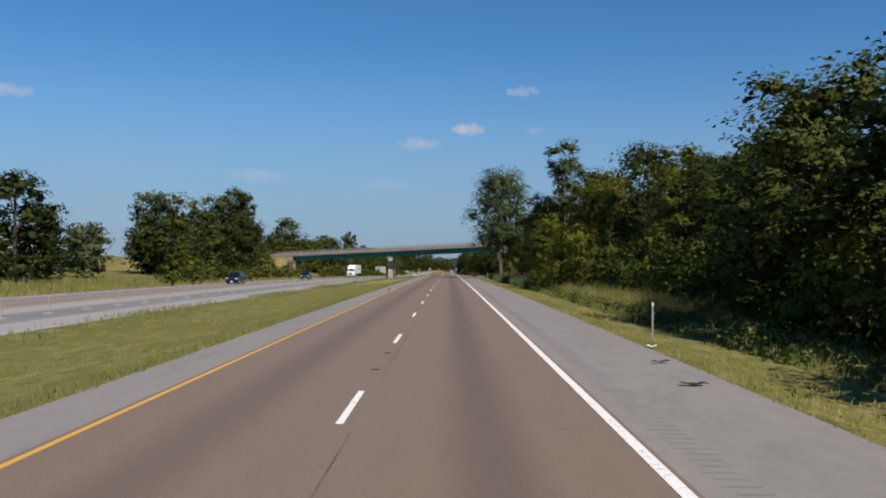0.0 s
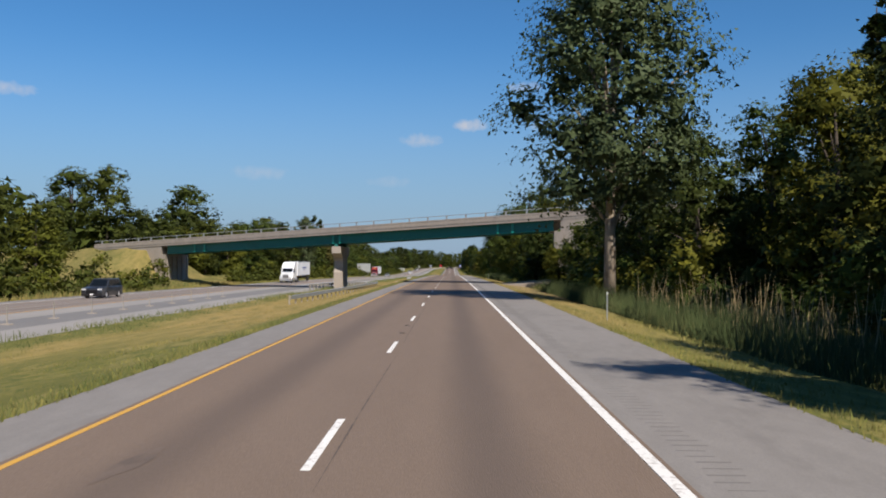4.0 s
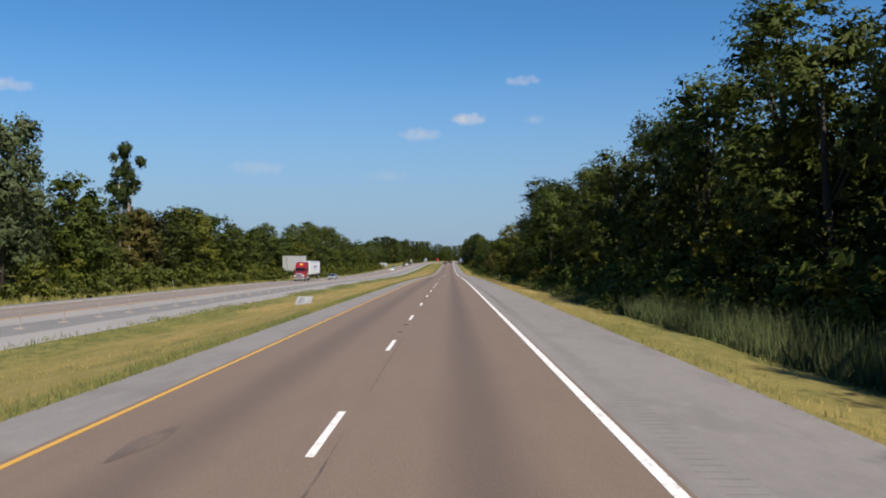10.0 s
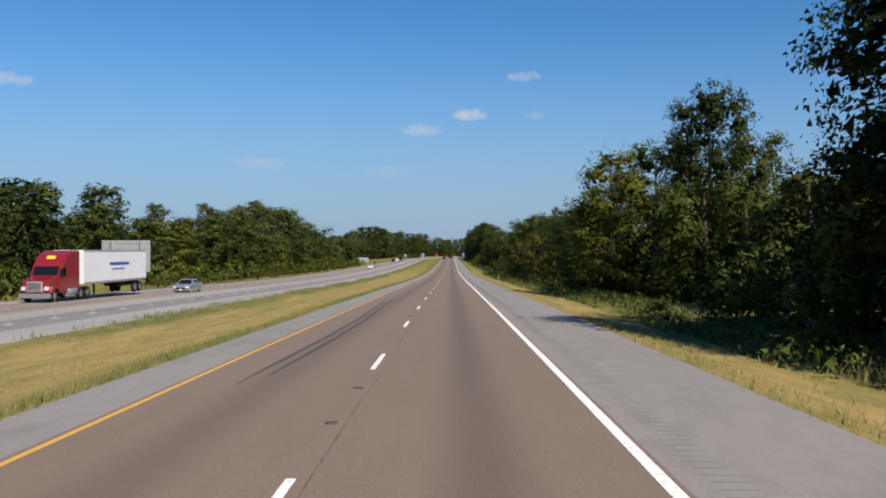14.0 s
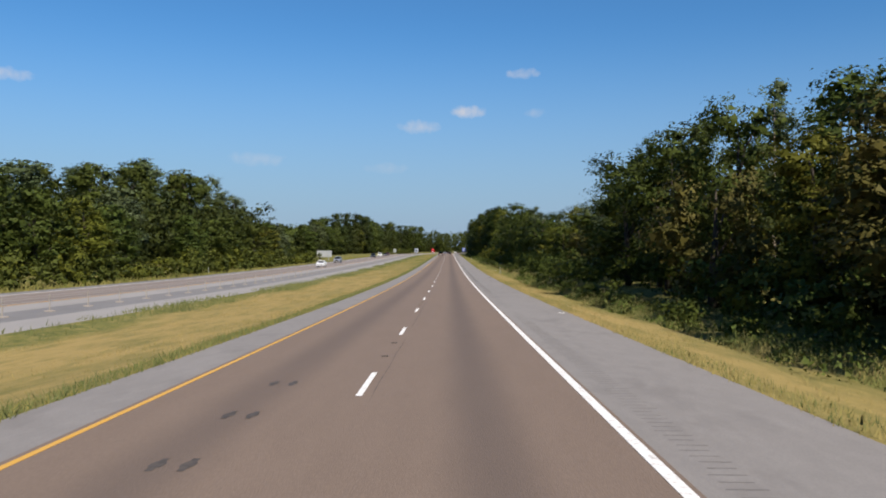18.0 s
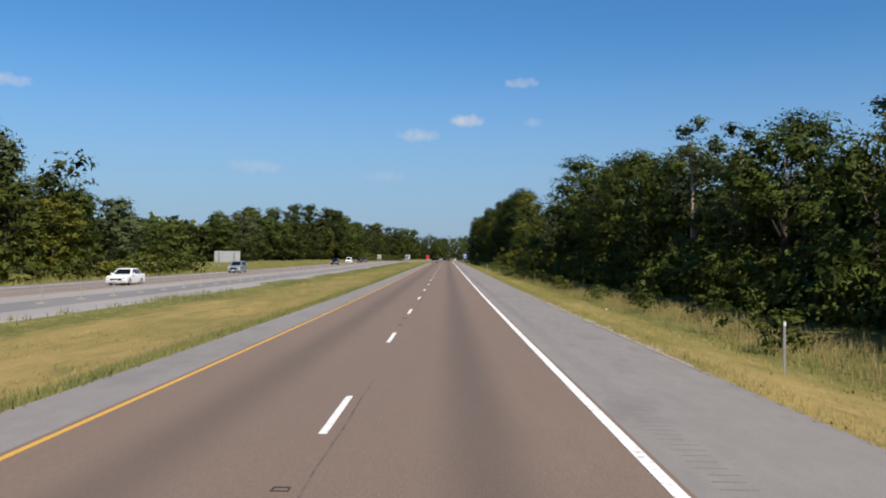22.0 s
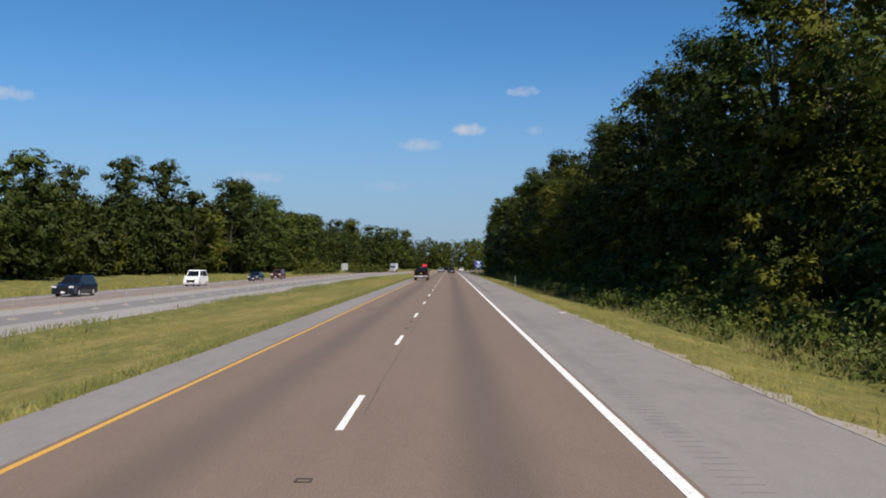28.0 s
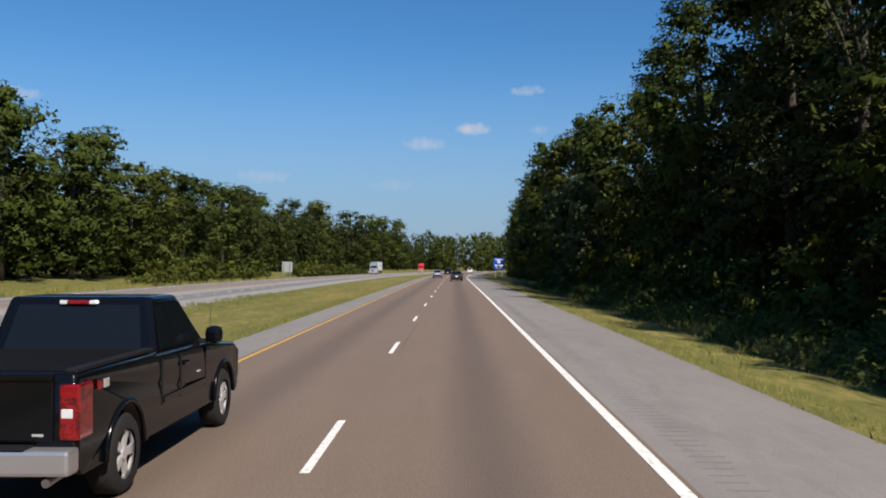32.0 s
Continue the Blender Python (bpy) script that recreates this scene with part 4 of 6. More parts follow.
LEFT_ROWS = [
    [(89, -46, 11.2, 4.5, "d"), (80, -49, 10.5, 4.5, "d"), (98, -48, 8.6, 3.4, "d"), (108, -47, 7, 3, "g"), (134, -59, 8, 3.4, "g"), (137, -44.4, 9.4, 3.8, "m"), (147, -48, 13.8, 4.6, "g"), (150, -53, 14.3, 4.6, "g"),
     (160, -46, 12, 4.2, "m"), (172, -43.4, 12.4, 4, "d"), (178, -43.6, 16.6, 3.4, "d"), (183, -46.6, 17.9, 3.4, "g"), (181, -51, 16.2, 4, "g"), (196, -46.5, 10, 3.6, "m"), (205, -46, 7.8, 3.4, "y"), (214, -49, 9.6, 3.6, "m")],
    [(262, -52, 10, 4, "m"), (272, -50, 9, 3.8, "y"), (278, -68, 20.6, 5, "m"), (288, -80, 21.4, 5, "m"), (290, -56, 18.2, 5.4, "m"), (283, -50, 11, 4, "m"), (296, -49, 10.4, 4, "y"), (306, -48, 11.2, 4, "m"),
     (314, -51, 12.4, 4.2, "m"), (323, -48, 13, 4.2, "m"), (332, -49, 12.6, 4, "d"), (341, -50.6, 15, 4.4, "m"), (348, -46.5, 10.4, 3.8, "m"), (354, -49, 14.4, 4, "d"), (364, -43.6, 15.6, 3, "g"), (371, -45.4, 17, 3.4, "g")],
    [(378, -43, 12, 3.6, "m"), (388, -45, 10.4, 3.6, "m"), (397, -42.6, 9.4, 3.2, "o"), (396, -44.6, 17.4, 2.1, "ds"), (408, -48, 19.4, 2.6, "ds"), (414, -45, 10.6, 3.8, "d"), (424, -46, 11.4, 4, "m"), (434, -46, 11, 4, "y"),
     (441, -49, 12.2, 4, "m"), (447, -51, 13.2, 4.4, "g"), (449, -43, 9.6, 3.4, "m"), (455, -48, 12.2, 4, "d"), (466, -45, 9.2, 3.6, "m"), (478, -46, 9.8, 4, "m"), (488, -48, 11, 4.4, "d"), (498, -50, 11.8, 4.6, "m")],
    [(510, -48, 10, 4, "m"), (525, -54, 13.8, 5, "g"), (522, -46, 8.8, 3.8, "m"), (536, -47, 9.6, 4, "y"), (548, -48, 10.2, 4, "m"), (560, -46.5, 9.6, 4, "m"), (570, -47, 11.2, 4, "d"), (580, -48, 13, 4, "m"),
     (592, -46.5, 10.4, 4, "m"), (604, -46.5, 9.8, 4, "m"), (616, -46.5, 9.2, 3.8, "y"), (626, -47, 9.4, 4, "m"), (636, -51, 11.2, 4.4, "g"), (649, -55, 13.6, 4.8, "g"), (660, -47, 9.4, 4, "m"), (674, -47, 9.2, 4, "m"),
     (628, -66, 15.5, 5, "m"), (640, -68, 17, 5, "g"), (652, -70, 18, 5, "m"), (663, -66, 18.6, 5, "m"), (674, -70, 20, 5, "g"), (685, -66, 21, 5, "m")],
    [(690, -48, 10.2, 4, "m"), (697, -68, 22.6, 5.2, "g"), (705, -72, 24.2, 5.2, "g"), (728, -97, 24.5, 5.5, "g"), (726, -116, 24.4, 5.5, "m"), (727, -84, 23.6, 5.5, "g"), (702, -59, 20, 5, "m"), (707, -64, 21.6, 5, "m"),
     (736, -65, 22.6, 5, "g"), (737, -74, 23, 5, "m"), (726, -56, 17, 4.6, "g"), (712, -47, 9.8, 4, "m"), (722, -46.5, 8.8, 3.6, "y"), (737, -54, 13, 4.2, "m"), (733, -49, 10.8, 4, "m"), (747, -48.6, 10.4, 4, "g")],
    [(755, -51, 8.8, 3.6, "m"), (779, -56, 8.6, 3.8, "m"), (796, -56, 8.4, 4, "m"), (811, -50, 9.8, 4.6, "m"), (822, -54, 12.2, 4.4, "m"), (834, -52, 12.8, 4, "g"), (847, -53, 14.5, 4.8, "m"), (860, -51, 12.4, 4, "m"),
     (870, -58, 15.8, 4.8, "d"), (880, -50.5, 12, 4, "m"), (891, -49, 12.2, 3.8, "d"), (902, -52, 12.6, 4, "m"), (914, -54.6, 16.4, 3, "d"), (922, -52.6, 7.4, 2.6, "y"), (911, -60, 18, 4.6, "m"), (930, -53, 13.6, 4, "d")],
    [(943, -58, 21, 5, "d"), (951, -53.6, 21.4, 4.6, "d"), (955, -49.6, 16.4, 4, "d"), (965, -49.4, 13.6, 4, "y"), (976, -48, 20.6, 4.6, "d"), (985, -47.6, 21, 4.4, "d"), (996, -49.4, 21.4, 4.8, "m"), (1001, -53.6, 23.2, 4.8, "d"),
     (1010, -48, 18.6, 4.4, "m"), (1018, -48.5, 20.4, 4.6, "m"), (1030, -48, 17.4, 4.4, "m"), (1042, -48, 17.8, 4.4, "m"), (1056, -49, 18.6, 4.6, "d"), (1070, -50, 19, 4.6, "m"), (1086, -51, 19.6, 4.8, "m"), (1104, -53, 20.8, 5, "d")],
    [(1120, -56, 22.2, 5, "m"), (1138, -58, 22.4, 5, "m"), (1160, -54, 22.6, 5, "d"), (1187, -54, 24, 5, "m"), (1206, -57, 25.6, 5, "m"), (1230, -52, 23.6, 5.4, "d"), (1255, -50, 24, 5.4, "m"), (1280, -50, 24.4, 5.4, "m"),
     (1305, -48, 24.6, 5.4, "m")],
]
for rows in RIGHT_ROWS:
    plant(rows, "trees along the right of way", "by the road")
for rows in LEFT_ROWS:
    plant(rows, "trees beyond the opposite carriageway", "across the road")


def wood_height(rows):
    """height of the wood along the road, from the trees that stand at its edge"""
    flat = [r for part_rows in rows for r in part_rows]
    s = np.arange(-60.0, 1440.0, 10.0)
    tops = np.array([r[2] for r in flat])
    w = np.exp(-0.5 * ((s[:, None] - np.array([r[0] for r in flat])) / 9.0) ** 2) + 1e-12
    return list(s), list((w * tops).sum(1) / w.sum(1))


RIGHT_H, LEFT_H = wood_height(RIGHT_ROWS), wood_height(LEFT_ROWS)


def set_back(s):
    """how much farther from the road the wood's edge stands"""
    return float(np.interp(s, [20, 50, 90, 134, 152, 424, 438, 478, 500, 540, 605, 700, 765, 810], [0, 4.0, 3.0, 2.8, 0, 0.5, 3.2, 2.6, 1.5, 1.0, 4.0, 3.4, 3.0, 1.5]))


# trees that stand out: the cottonwood before the bridge, a tall slim one, pines
COTTON = make_tree("cottonwood_tree", 91, 22.0, 7.0, 6.0, 64, 21000, 0.21, LEAVES["grey"], M_PALE_BARK, "tall open cottonwood with pale trunk and grey-green leaves", 0.2, 0.34, 0.1)
COTTON.location = at(np.array([167.0]), 10.2, ground_h(np.array([167.0]), 10.2)[0])[0]
SLIM = make_tree("cottonwood_tree", 92, 19.4, 2.9, 9.5, 20, 5600, 0.2, LEAVES["grey"], M_PALE_BARK, "slim tall cottonwood rising above the wood's edge", 0.2, 0.2, 0.0)
SLIM.location = at(np.array([115.0]), 15.8, ground_h(np.array([115.0]), 15.8)[0])[0]


def make_pine(seed, height, radius, label):
    rng = np.random.default_rng(seed)
    tree = tagged(holder("pine_tree"), label, "tree")
    pos, nrm = [], []
    bm = bmesh.new()
    tube(bm, [(0, 0, -0.5), (0.1, 0, height * 0.5), (0, 0.1, height)], [0.28, 0.18, 0.03], 7)
    for k in range(46):
        f = 0.15 + 0.83 * k / 46
        z, reach, a = height * f, radius * (1.03 - f) ** 0.8 * rng.uniform(0.75, 1.15), k * 2.4
        tip = Vector((math.cos(a) * reach, math.sin(a) * reach, z + reach * 0.12))
        tube(bm, [(0, 0, z), tip], [0.06, 0.015], 4)
        n = int(60 + 60 * reach)
        q = rng.uniform(0.25, 1.05, n)[:, None] ** 0.8
        pos.append(np.array([0, 0, z]) * (1 - q) + np.array(tip) * q + rng.normal(0, 0.22, (n, 3)) * (1, 1, 0.5))
        nrm.append(np.array([0, 0, 1.0]) + rng.normal(0, 0.5, (n, 3)))
    pos, nrm = np.concatenate(pos), np.concatenate(nrm)
    nrm /= np.linalg.norm(nrm, axis=1)[:, None]
    v, f = cards(pos, nrm, rng.uniform(0.5, 1.2, len(pos)) * 0.24, rng, 2.4)
    piece("crown", mesh_of("crown", v, f, LEAVES["dark"]), tree)
    part("trunk", bm, M_BARK, tree)
    return tree


for s, u, h in ((151, 20.6, 15.2), (158, 23, 15.8), (322, 22, 17.6), (295, -71, 16.6)):
    t = make_pine(int(s), h, 3.6, "dark pine with layered boughs above the broadleaf trees")
    t.location = at(np.array([float(s)]), u, ground_h(np.array([float(s)]), u)[0])[0]


def leafy(name, label, tone, spots, leaf, category, kind="stuff"):
    """joined leafy growth; spots: rows of s, u, height, radius, leaves"""
    rng = np.random.default_rng(len(spots))
    vs, fs, ns, n = [], [], [], 0
    for s, u, h, rad, count in spots:
        p, nrm, soft, c, r, big = crown_points(rng, count, h, rad, 0.1, max(6, int(14 * rad / 4)), 0.2)
        v, f = cards(p, nrm, rng.uniform(0.6, 1.3, count) * leaf * (0.4 + 0.6 * big), rng)
        g = at(np.array([s]), u, ground_h(np.array([s]), u)[0])[0]
        vs.append(v + g)
        fs.append(f + n)
        ns.append(np.repeat(soft, 3, 0))
        n += len(v)
    ob = new(name, mesh_of(name, np.concatenate(vs), np.concatenate(fs), LEAVES[tone], True, np.concatenate(ns)))
    return tagged(ob, label, category, kind=kind)


def spread(seed, s0, s1, gap, u0, u1, height, radius, count, table=None, skip=(), follow=True):
    back = set_back if u0 > 0 and follow else (lambda s: 0.0)
    rng = np.random.default_rng(seed)
    out, s = [], s0
    while s < s1:
        h = (np.interp(s, *table) if table else 1.0) * rng.uniform(*height)
        if not any(a < s < b for a, b in skip):
            out.append((s, rng.uniform(u0, u1) + back(s), h, radius * rng.uniform(0.75, 1.25) * ((h / 12) ** 0.6 if table else 1), count))
        s += gap * rng.uniform(0.6, 1.4)
    return out


leafy("woods_right", "deep green woodland behind the roadside trees", "dark", spread(6, -10, 1400, 5.0, 20, 26, (0.62, 0.8), 4.6, 760, RIGHT_H, [(190, 250)]), 0.48, "woods")
leafy("woods_left", "deep green woodland beyond the opposite carriageway", "dark", spread(7, 140, 1450, 6.0, -58, -50, (0.62, 0.84), 5.0, 800, LEFT_H, [(200, 262), (750, 800)]), 0.5, "woods")
leafy("woods_end", "distant woodland where the road bends away", "mid", spread(8, 1385, 1480, 0.8, -70, 70, (19, 24), 5.5, 300), 0.9, "woods")
leafy("undergrowth_right", "tangled bushes under the edge of the wood", "mid", spread(9, -10, 1150, 3.0, 11.2, 13.2, (1.2, 3.6), 1.7, 330, None, [(196, 240), (552, 640)]), 0.2, "bushes")
leafy("undergrowth_yellow", "yellow-green saplings in front of the wood", "yellow", spread(10, 0, 1100, 9.0, 10.6, 12.6, (1.6, 4.8), 1.5, 620, None, [(190, 244), (552, 640)]), 0.18, "bushes")
leafy("undergrowth_left", "bushes along the edge of the far wood", "mid", spread(12, 60, 1200, 4.0, -39.8, -38.4, (1.2, 4.0), 2.0, 260, None, [(228, 262), (72, 111), (484, 503), (752, 1010), (1076, 1098)]), 0.32, "bushes")
leafy("undergrowth_left_light", "light green shrubs before the far wood", "yellow", spread(18, 60, 1150, 9.0, -40.4, -38.6, (1.6, 4.6), 1.9, 420, None, [(228, 262), (72, 111), (484, 503), (752, 1010), (1076, 1098)]), 0.24, "bushes")
leafy("undergrowth_deep", "dark shrubs filling the wood behind its edge", "dark", spread(14, 0, 1150, 3.8, 15.5, 19.5, (3.0, 7.0), 2.4, 330, None, [(204, 240)]), 0.3, "bushes")
leafy("weeds", "low leafy weeds in the ditch before the wood", "weed", spread(13, -10, 1020, 0.9, 8.9, 12.2, (0.3, 0.95), 1.0, 115, None, [(204, 236), (92, 190), (625, 725)], False), 0.095, "weeds")
leafy("thicket", "thicket closing the foot of the set-back wood", "mid", spread(16, 600, 790, 2.4, 14.2, 16.2, (1.6, 3.8), 1.9, 380, None, (), False) + spread(17, 30, 92, 2.2, 13.6, 17.0, (2.4, 5.4), 2.2, 420, None, (), False), 0.2, "bushes")
leafy("weeds_lush", "lush green weeds between the verge and the wood", "weed", spread(19, 770, 1000, 1.1, 9.2, 13.4, (0.5, 1.3), 1.1, 170, None, (), False), 0.1, "weeds")
leafy("verge_shrubs", "small rounded shrubs scattered in the rough before the wood", "mid", spread(15, 330, 1000, 6.5, 9.6, 11.8, (0.7, 1.8), 0.95, 330, None, (), False), 0.12, "bushes")


def blades(name, label, mat, seed, s0, s1, u0, u1, density, height, width, lean=0.35, category="grass", patch=0.0, base=None):
    """upright grass blades, one triangle each"""
    rng = np.random.default_rng(seed)
    n = int((s1 - s0) * abs(u1 - u0) * density)
    s, f = rng.uniform(s0, s1, n), rng.random(n)
    if patch:
        keep = np.sin(s * 0.9 + np.sin(s * 0.23) * 4) * 0.5 + np.sin(s * 0.17) * 0.5 + rng.normal(0, 0.5, n) > patch - 1
        s, f = s[keep], f[keep]
        n = len(s)
    us = np.linspace(u0, u1, 9)
    hs = np.stack([ground_h(s, u) for u in us])
    fi = np.clip(f * 8, 0, 7.999)
    i = fi.astype(int)
    g = hs[i, np.arange(n)] * (1 - (fi - i)) + hs[i + 1, np.arange(n)] * (fi - i)
    u = u0 + (u1 - u0) * f
    b = np.maximum(s - BEND_AT, 0)
    p = np.stack([u + b * b / (2 * BEND_R), s, road_z(s) + g], 1)
    a = rng.uniform(-0.45, 1.1, n)
    h = rng.uniform(*height, n) * rng.uniform(0.7, 1.2, n)
    w = rng.uniform(0.6, 1.3, n) * width
    side = np.stack([np.cos(a), np.sin(a), 0 * a], 1) * w[:, None] * 0.5
    tip = p + np.stack([rng.normal(0, lean, n) * h, rng.normal(0, lean, n) * h, h], 1)
    v = np.stack([p - side - (0, 0, 0.03), p + side - (0, 0, 0.03), tip], 1).reshape(-1, 3)
    k = np.arange(n) * 3
    up = np.repeat(np.stack([rng.normal(0, 0.25, n), rng.normal(-0.25, 0.25, n), np.ones(n)], 1), 3, 0)
    up /= np.linalg.norm(up, axis=1)[:, None]
    return tagged(new(name, mesh_of(name, v, np.stack([k, k + 1, k + 2], 1), mat, True, up)), label, category, kind="stuff")


blades("grass_verge", "ragged grass tufts growing over the shoulder's edge", M_GRASS, 31, -2, 1000, 5.42, 6.3, 44, (0.05, 0.17), 0.05)
blades("grass_bank", "rough grass on the slope beside the shoulder", M_GRASS, 32, -2, 1000, 6.3, 10.4, 14, (0.04, 0.13), 0.06)
blades("grass_median_edge", "low tufts along the median shoulder", M_GRASS, 33, -2, 1000, -7.3, -6.42, 40, (0.04, 0.15), 0.05)
blades("grass_median", "thin mown grass of the median", M_GRASS, 34, -2, 1000, -15.6, -7.0, 11.0, (0.03, 0.1), 0.045)
blades("weeds_median", "clumps of weeds at the median's far edge", M_TUFT, 35, -2, 1000, -17.9, -15.6, 30, (0.08, 0.34), 0.05, patch=1.25)
blades("edge_tufts_median", "ragged dark green tufts along the median shoulder's edge", M_TUFT, 37, -2, 960, -7.3, -6.44, 90, (0.06, 0.26), 0.032, 0.45, patch=0.6)
blades("edge_tufts_verge", "dark green tufts creeping over the shoulder's edge", M_TUFT, 38, -2, 960, 5.46, 6.5, 56, (0.04, 0.17), 0.024, patch=1.3)
blades("grass_far", "tall rough grass beyond the opposite shoulder", M_GRASS, 36, 20, 1100, -40.0, -36.7, 7, (0.2, 0.7), 0.14)
for k, (s0, s1) in enumerate(((92, 192), (256, 326))):
    blades("reeds", "dense tall reeds standing in the ditch", M_REED, 41 + k, s0, s1, 8.7, 11.6, 70, (0.6, 1.5), 0.034, 0.22, "reeds")
blades("reed_heads", "feathery tan seed heads over the reeds", M_STRAW, 45, 100, 160, 10.2, 12.4, 5, (1.6, 2.4), 0.06, 0.15, "reeds")
blades("dry_grass", "tall yellowish rank grass", M_WEEDGRASS, 46, 60, 236, -44, -37.2, 6, (0.4, 1.1), 0.14, 0.25, "grass")
blades("dry_grass_bank", "dry straw grass by the bridge abutment", M_STRAW, 47, 176, 214, 6.0, 11.5, 40, (0.04, 0.16), 0.035, 0.4, "grass")
blades("tall_weeds", "tall dry weed stalks at the foot of the wing wall", M_REED, 48, 192, 212, 9.6, 12.6, 20, (0.4, 1.4), 0.05, 0.25, "weeds")

leafy("bushes_abutment", "leafy bushes in front of the bridge's wing wall", "mid", [(206.5, 13.4, 5.2, 2.2, 1800), (203, 15.5, 6.5, 2.6, 1800), (198, 14.0, 7.0, 2.6, 1800), (192, 13.6, 7.5, 2.8, 1800), (209, 17.5, 6.0, 2.4, 1600), (186, 14.5, 8.5, 3.0, 1800)], 0.2, "bushes")

# added shrubs in dark leaf, closing bright gaps to deepen the bridge's shade
leafy("bushes_under_bridge", "dark dense shrubs added to deepen shade beyond the abutment", "dark", [(228.3, 11.6, 4.4, 1.8, 1500), (228.6, 14.2, 6.2, 2.2, 1700), (230.2, 12.8, 5.6, 2.0, 1500), (232.5, 12.0, 5.0, 2.3, 1500), (235, 14.0, 7.0, 2.8, 1800), (238, 12.0, 7.5, 2.8, 1800), (240, 16.5, 9.0, 3.2, 1800), (233, 16.5, 7.0, 2.6, 1500)], 0.22, "bushes")
leafy("bushes_wall", "light green shrub against the bridge's wing wall", "yellow", [(209.6, 12.4, 5.0, 2.0, 1900), (207.2, 11.9, 4.0, 1.5, 1300), (205.0, 12.6, 4.6, 1.9, 1700), (201, 13.2, 4.0, 1.9, 1500), (208.5, 15.0, 5.6, 2.2, 1700), (196, 12.6, 3.2, 1.7, 1300)], 0.17, "bushes")

blades("tall_grass_ditch", "rank olive grass with tan seed heads before the wood", M_WEEDGRASS, 49, -2, 1000, 8.9, 12.6, 34, (0.25, 0.7), 0.03, 0.42, "grass", patch=0.75)
blades("tall_grass_deep", "rank tan grass standing in front of the set-back wood", M_TAN, 50, 560, 780, 9.8, 12.8, 22, (0.2, 0.7), 0.03, 0.3, "grass")
blades("tall_grass_first", "tall green grass standing in front of the wood", M_WEEDGRASS, 51, 42, 84, 10.5, 15.0, 34, (0.5, 1.3), 0.042, 0.2, "grass")

# the wood goes on behind its edges
for name, u0, u1, table, skip, seed in (("woods_deep_right", 27, 62, RIGHT_H, [(170, 262)], 61), ("woods_deep_left", -98, -58, LEFT_H, [(-60, 270)], 62)):
    spots = [r for k in range(4) for r in spread(seed + 2 * k, -20, 1420, 8.5, u0 + (u1 - u0) * k / 4, u0 + (u1 - u0) * (k + 1) / 4, (0.6, 0.8), 6.5, 150, table, skip)]
    leafy(name, "deep summer woodland reaching back from the road", "mid", spots, 1.3, "woods")

# ---- road furniture ----
def beam_mesh():
    """cross-section of a corrugated guard rail, drawn out over one metre along y"""
    prof = [(0.0, 0.155), (0.04, 0.135), (0.075, 0.105), (0.075, 0.075), (0.03, 0.03), (0.02, 0.0), (0.03, -0.03), (0.075, -0.075), (0.075, -0.105), (0.04, -0.135), (0.0, -0.155)]
    return prof


def guard_rail(name, ends, face, label):
    """corrugated rail on steel posts along points (s, u); face: +1 turns its corrugation to the right"""
    rail = tagged(holder(name), label, "guard rail")
    prof = beam_mesh()
    pts = []
    for (s0, u0), (s1, u1) in zip(ends, ends[1:]):
        n = max(1, int((s1 - s0) / 1.9))
        pts += [(s0 + (s1 - s0) * k / n, u0 + (u1 - u0) * k / n) for k in range(n)]
    pts.append(ends[-1])
    world_pts = []
    for s, u in pts:
        g = ground_h(np.array([float(s)]), u)[0]
        world_pts.append(Vector(at(np.array([float(s)]), u, g)[0]))
    for i in range(0, len(world_pts) - 1, 2):
        seg = world_pts[i:i + 3]
        bm = bmesh.new()
        rows = []
        for p in seg:
            front = [bm.verts.new(p + Vector((face * (0.06 + a), 0, 0.55 + b))) for a, b in prof]
            back = [bm.verts.new(p + Vector((face * (0.052 + a), 0, 0.55 + b))) for a, b in prof]
            rows.append(front + back[::-1])
        for q, w in zip(rows, rows[1:]):
            k = len(q)
            for j in range(k):
                bm.faces.new((q[j], q[(j + 1) % k], w[(j + 1) % k], w[j]))
        bm.faces.new(rows[0])
        bm.faces.new(rows[-1][::-1])
        bmesh.ops.recalc_face_normals(bm, faces=bm.faces)
        part("beam", bm, M_GALV, rail, "corrugated galvanised steel beam")
    for p in world_pts:
        bm = bmesh.new()
        box(bm, p.x - 0.05 - face * 0.05, p.x + 0.05 - face * 0.05, p.y - 0.08, p.y + 0.08, p.z - 0.4, p.z + 0.74, 0.01)
        post = part("post", bm, M_WOODPOST, rail)
        bm = bmesh.new()
        box(bm, p.x + face * 0.022 - 0.028, p.x + face * 0.022 + 0.028, p.y - 0.06, p.y + 0.06, p.z + 0.42, p.z + 0.7)
        part("block", bm, M_WOODPOST, post)
    return rail


guard_rail("guard_rail", [(178, -12.6), (200, -11.2), (217, -10.4), (226, -10.1)], 1, "galvanised guard rail before the bridge pier")
guard_rail("guard_rail", [(221, -18.3), (236, -17.2), (257.5, -14.9)], -1, "galvanised guard rail behind the bridge pier, seen from its back")
for s, u in ((257.8, -14.9),):
    g = ground_h(np.array([float(s)]), u)[0]
    p = at(np.array([float(s)]), u, g)[0]
    bm = bmesh.new()
    box(bm, p[0] - 0.22, p[0] + 0.22, p[1], p[1] + 0.12, p[2] + 0.25, p[2] + 0.85, 0.03)
    box(bm, p[0] - 0.08, p[0] + 0.08, p[1] + 0.01, p[1] + 0.1, p[2] - 0.1, p[2] + 0.3)
    tagged(part("rail_end_terminal", bm, M_GALV), "steel end plate of the guard rail", "guard rail")


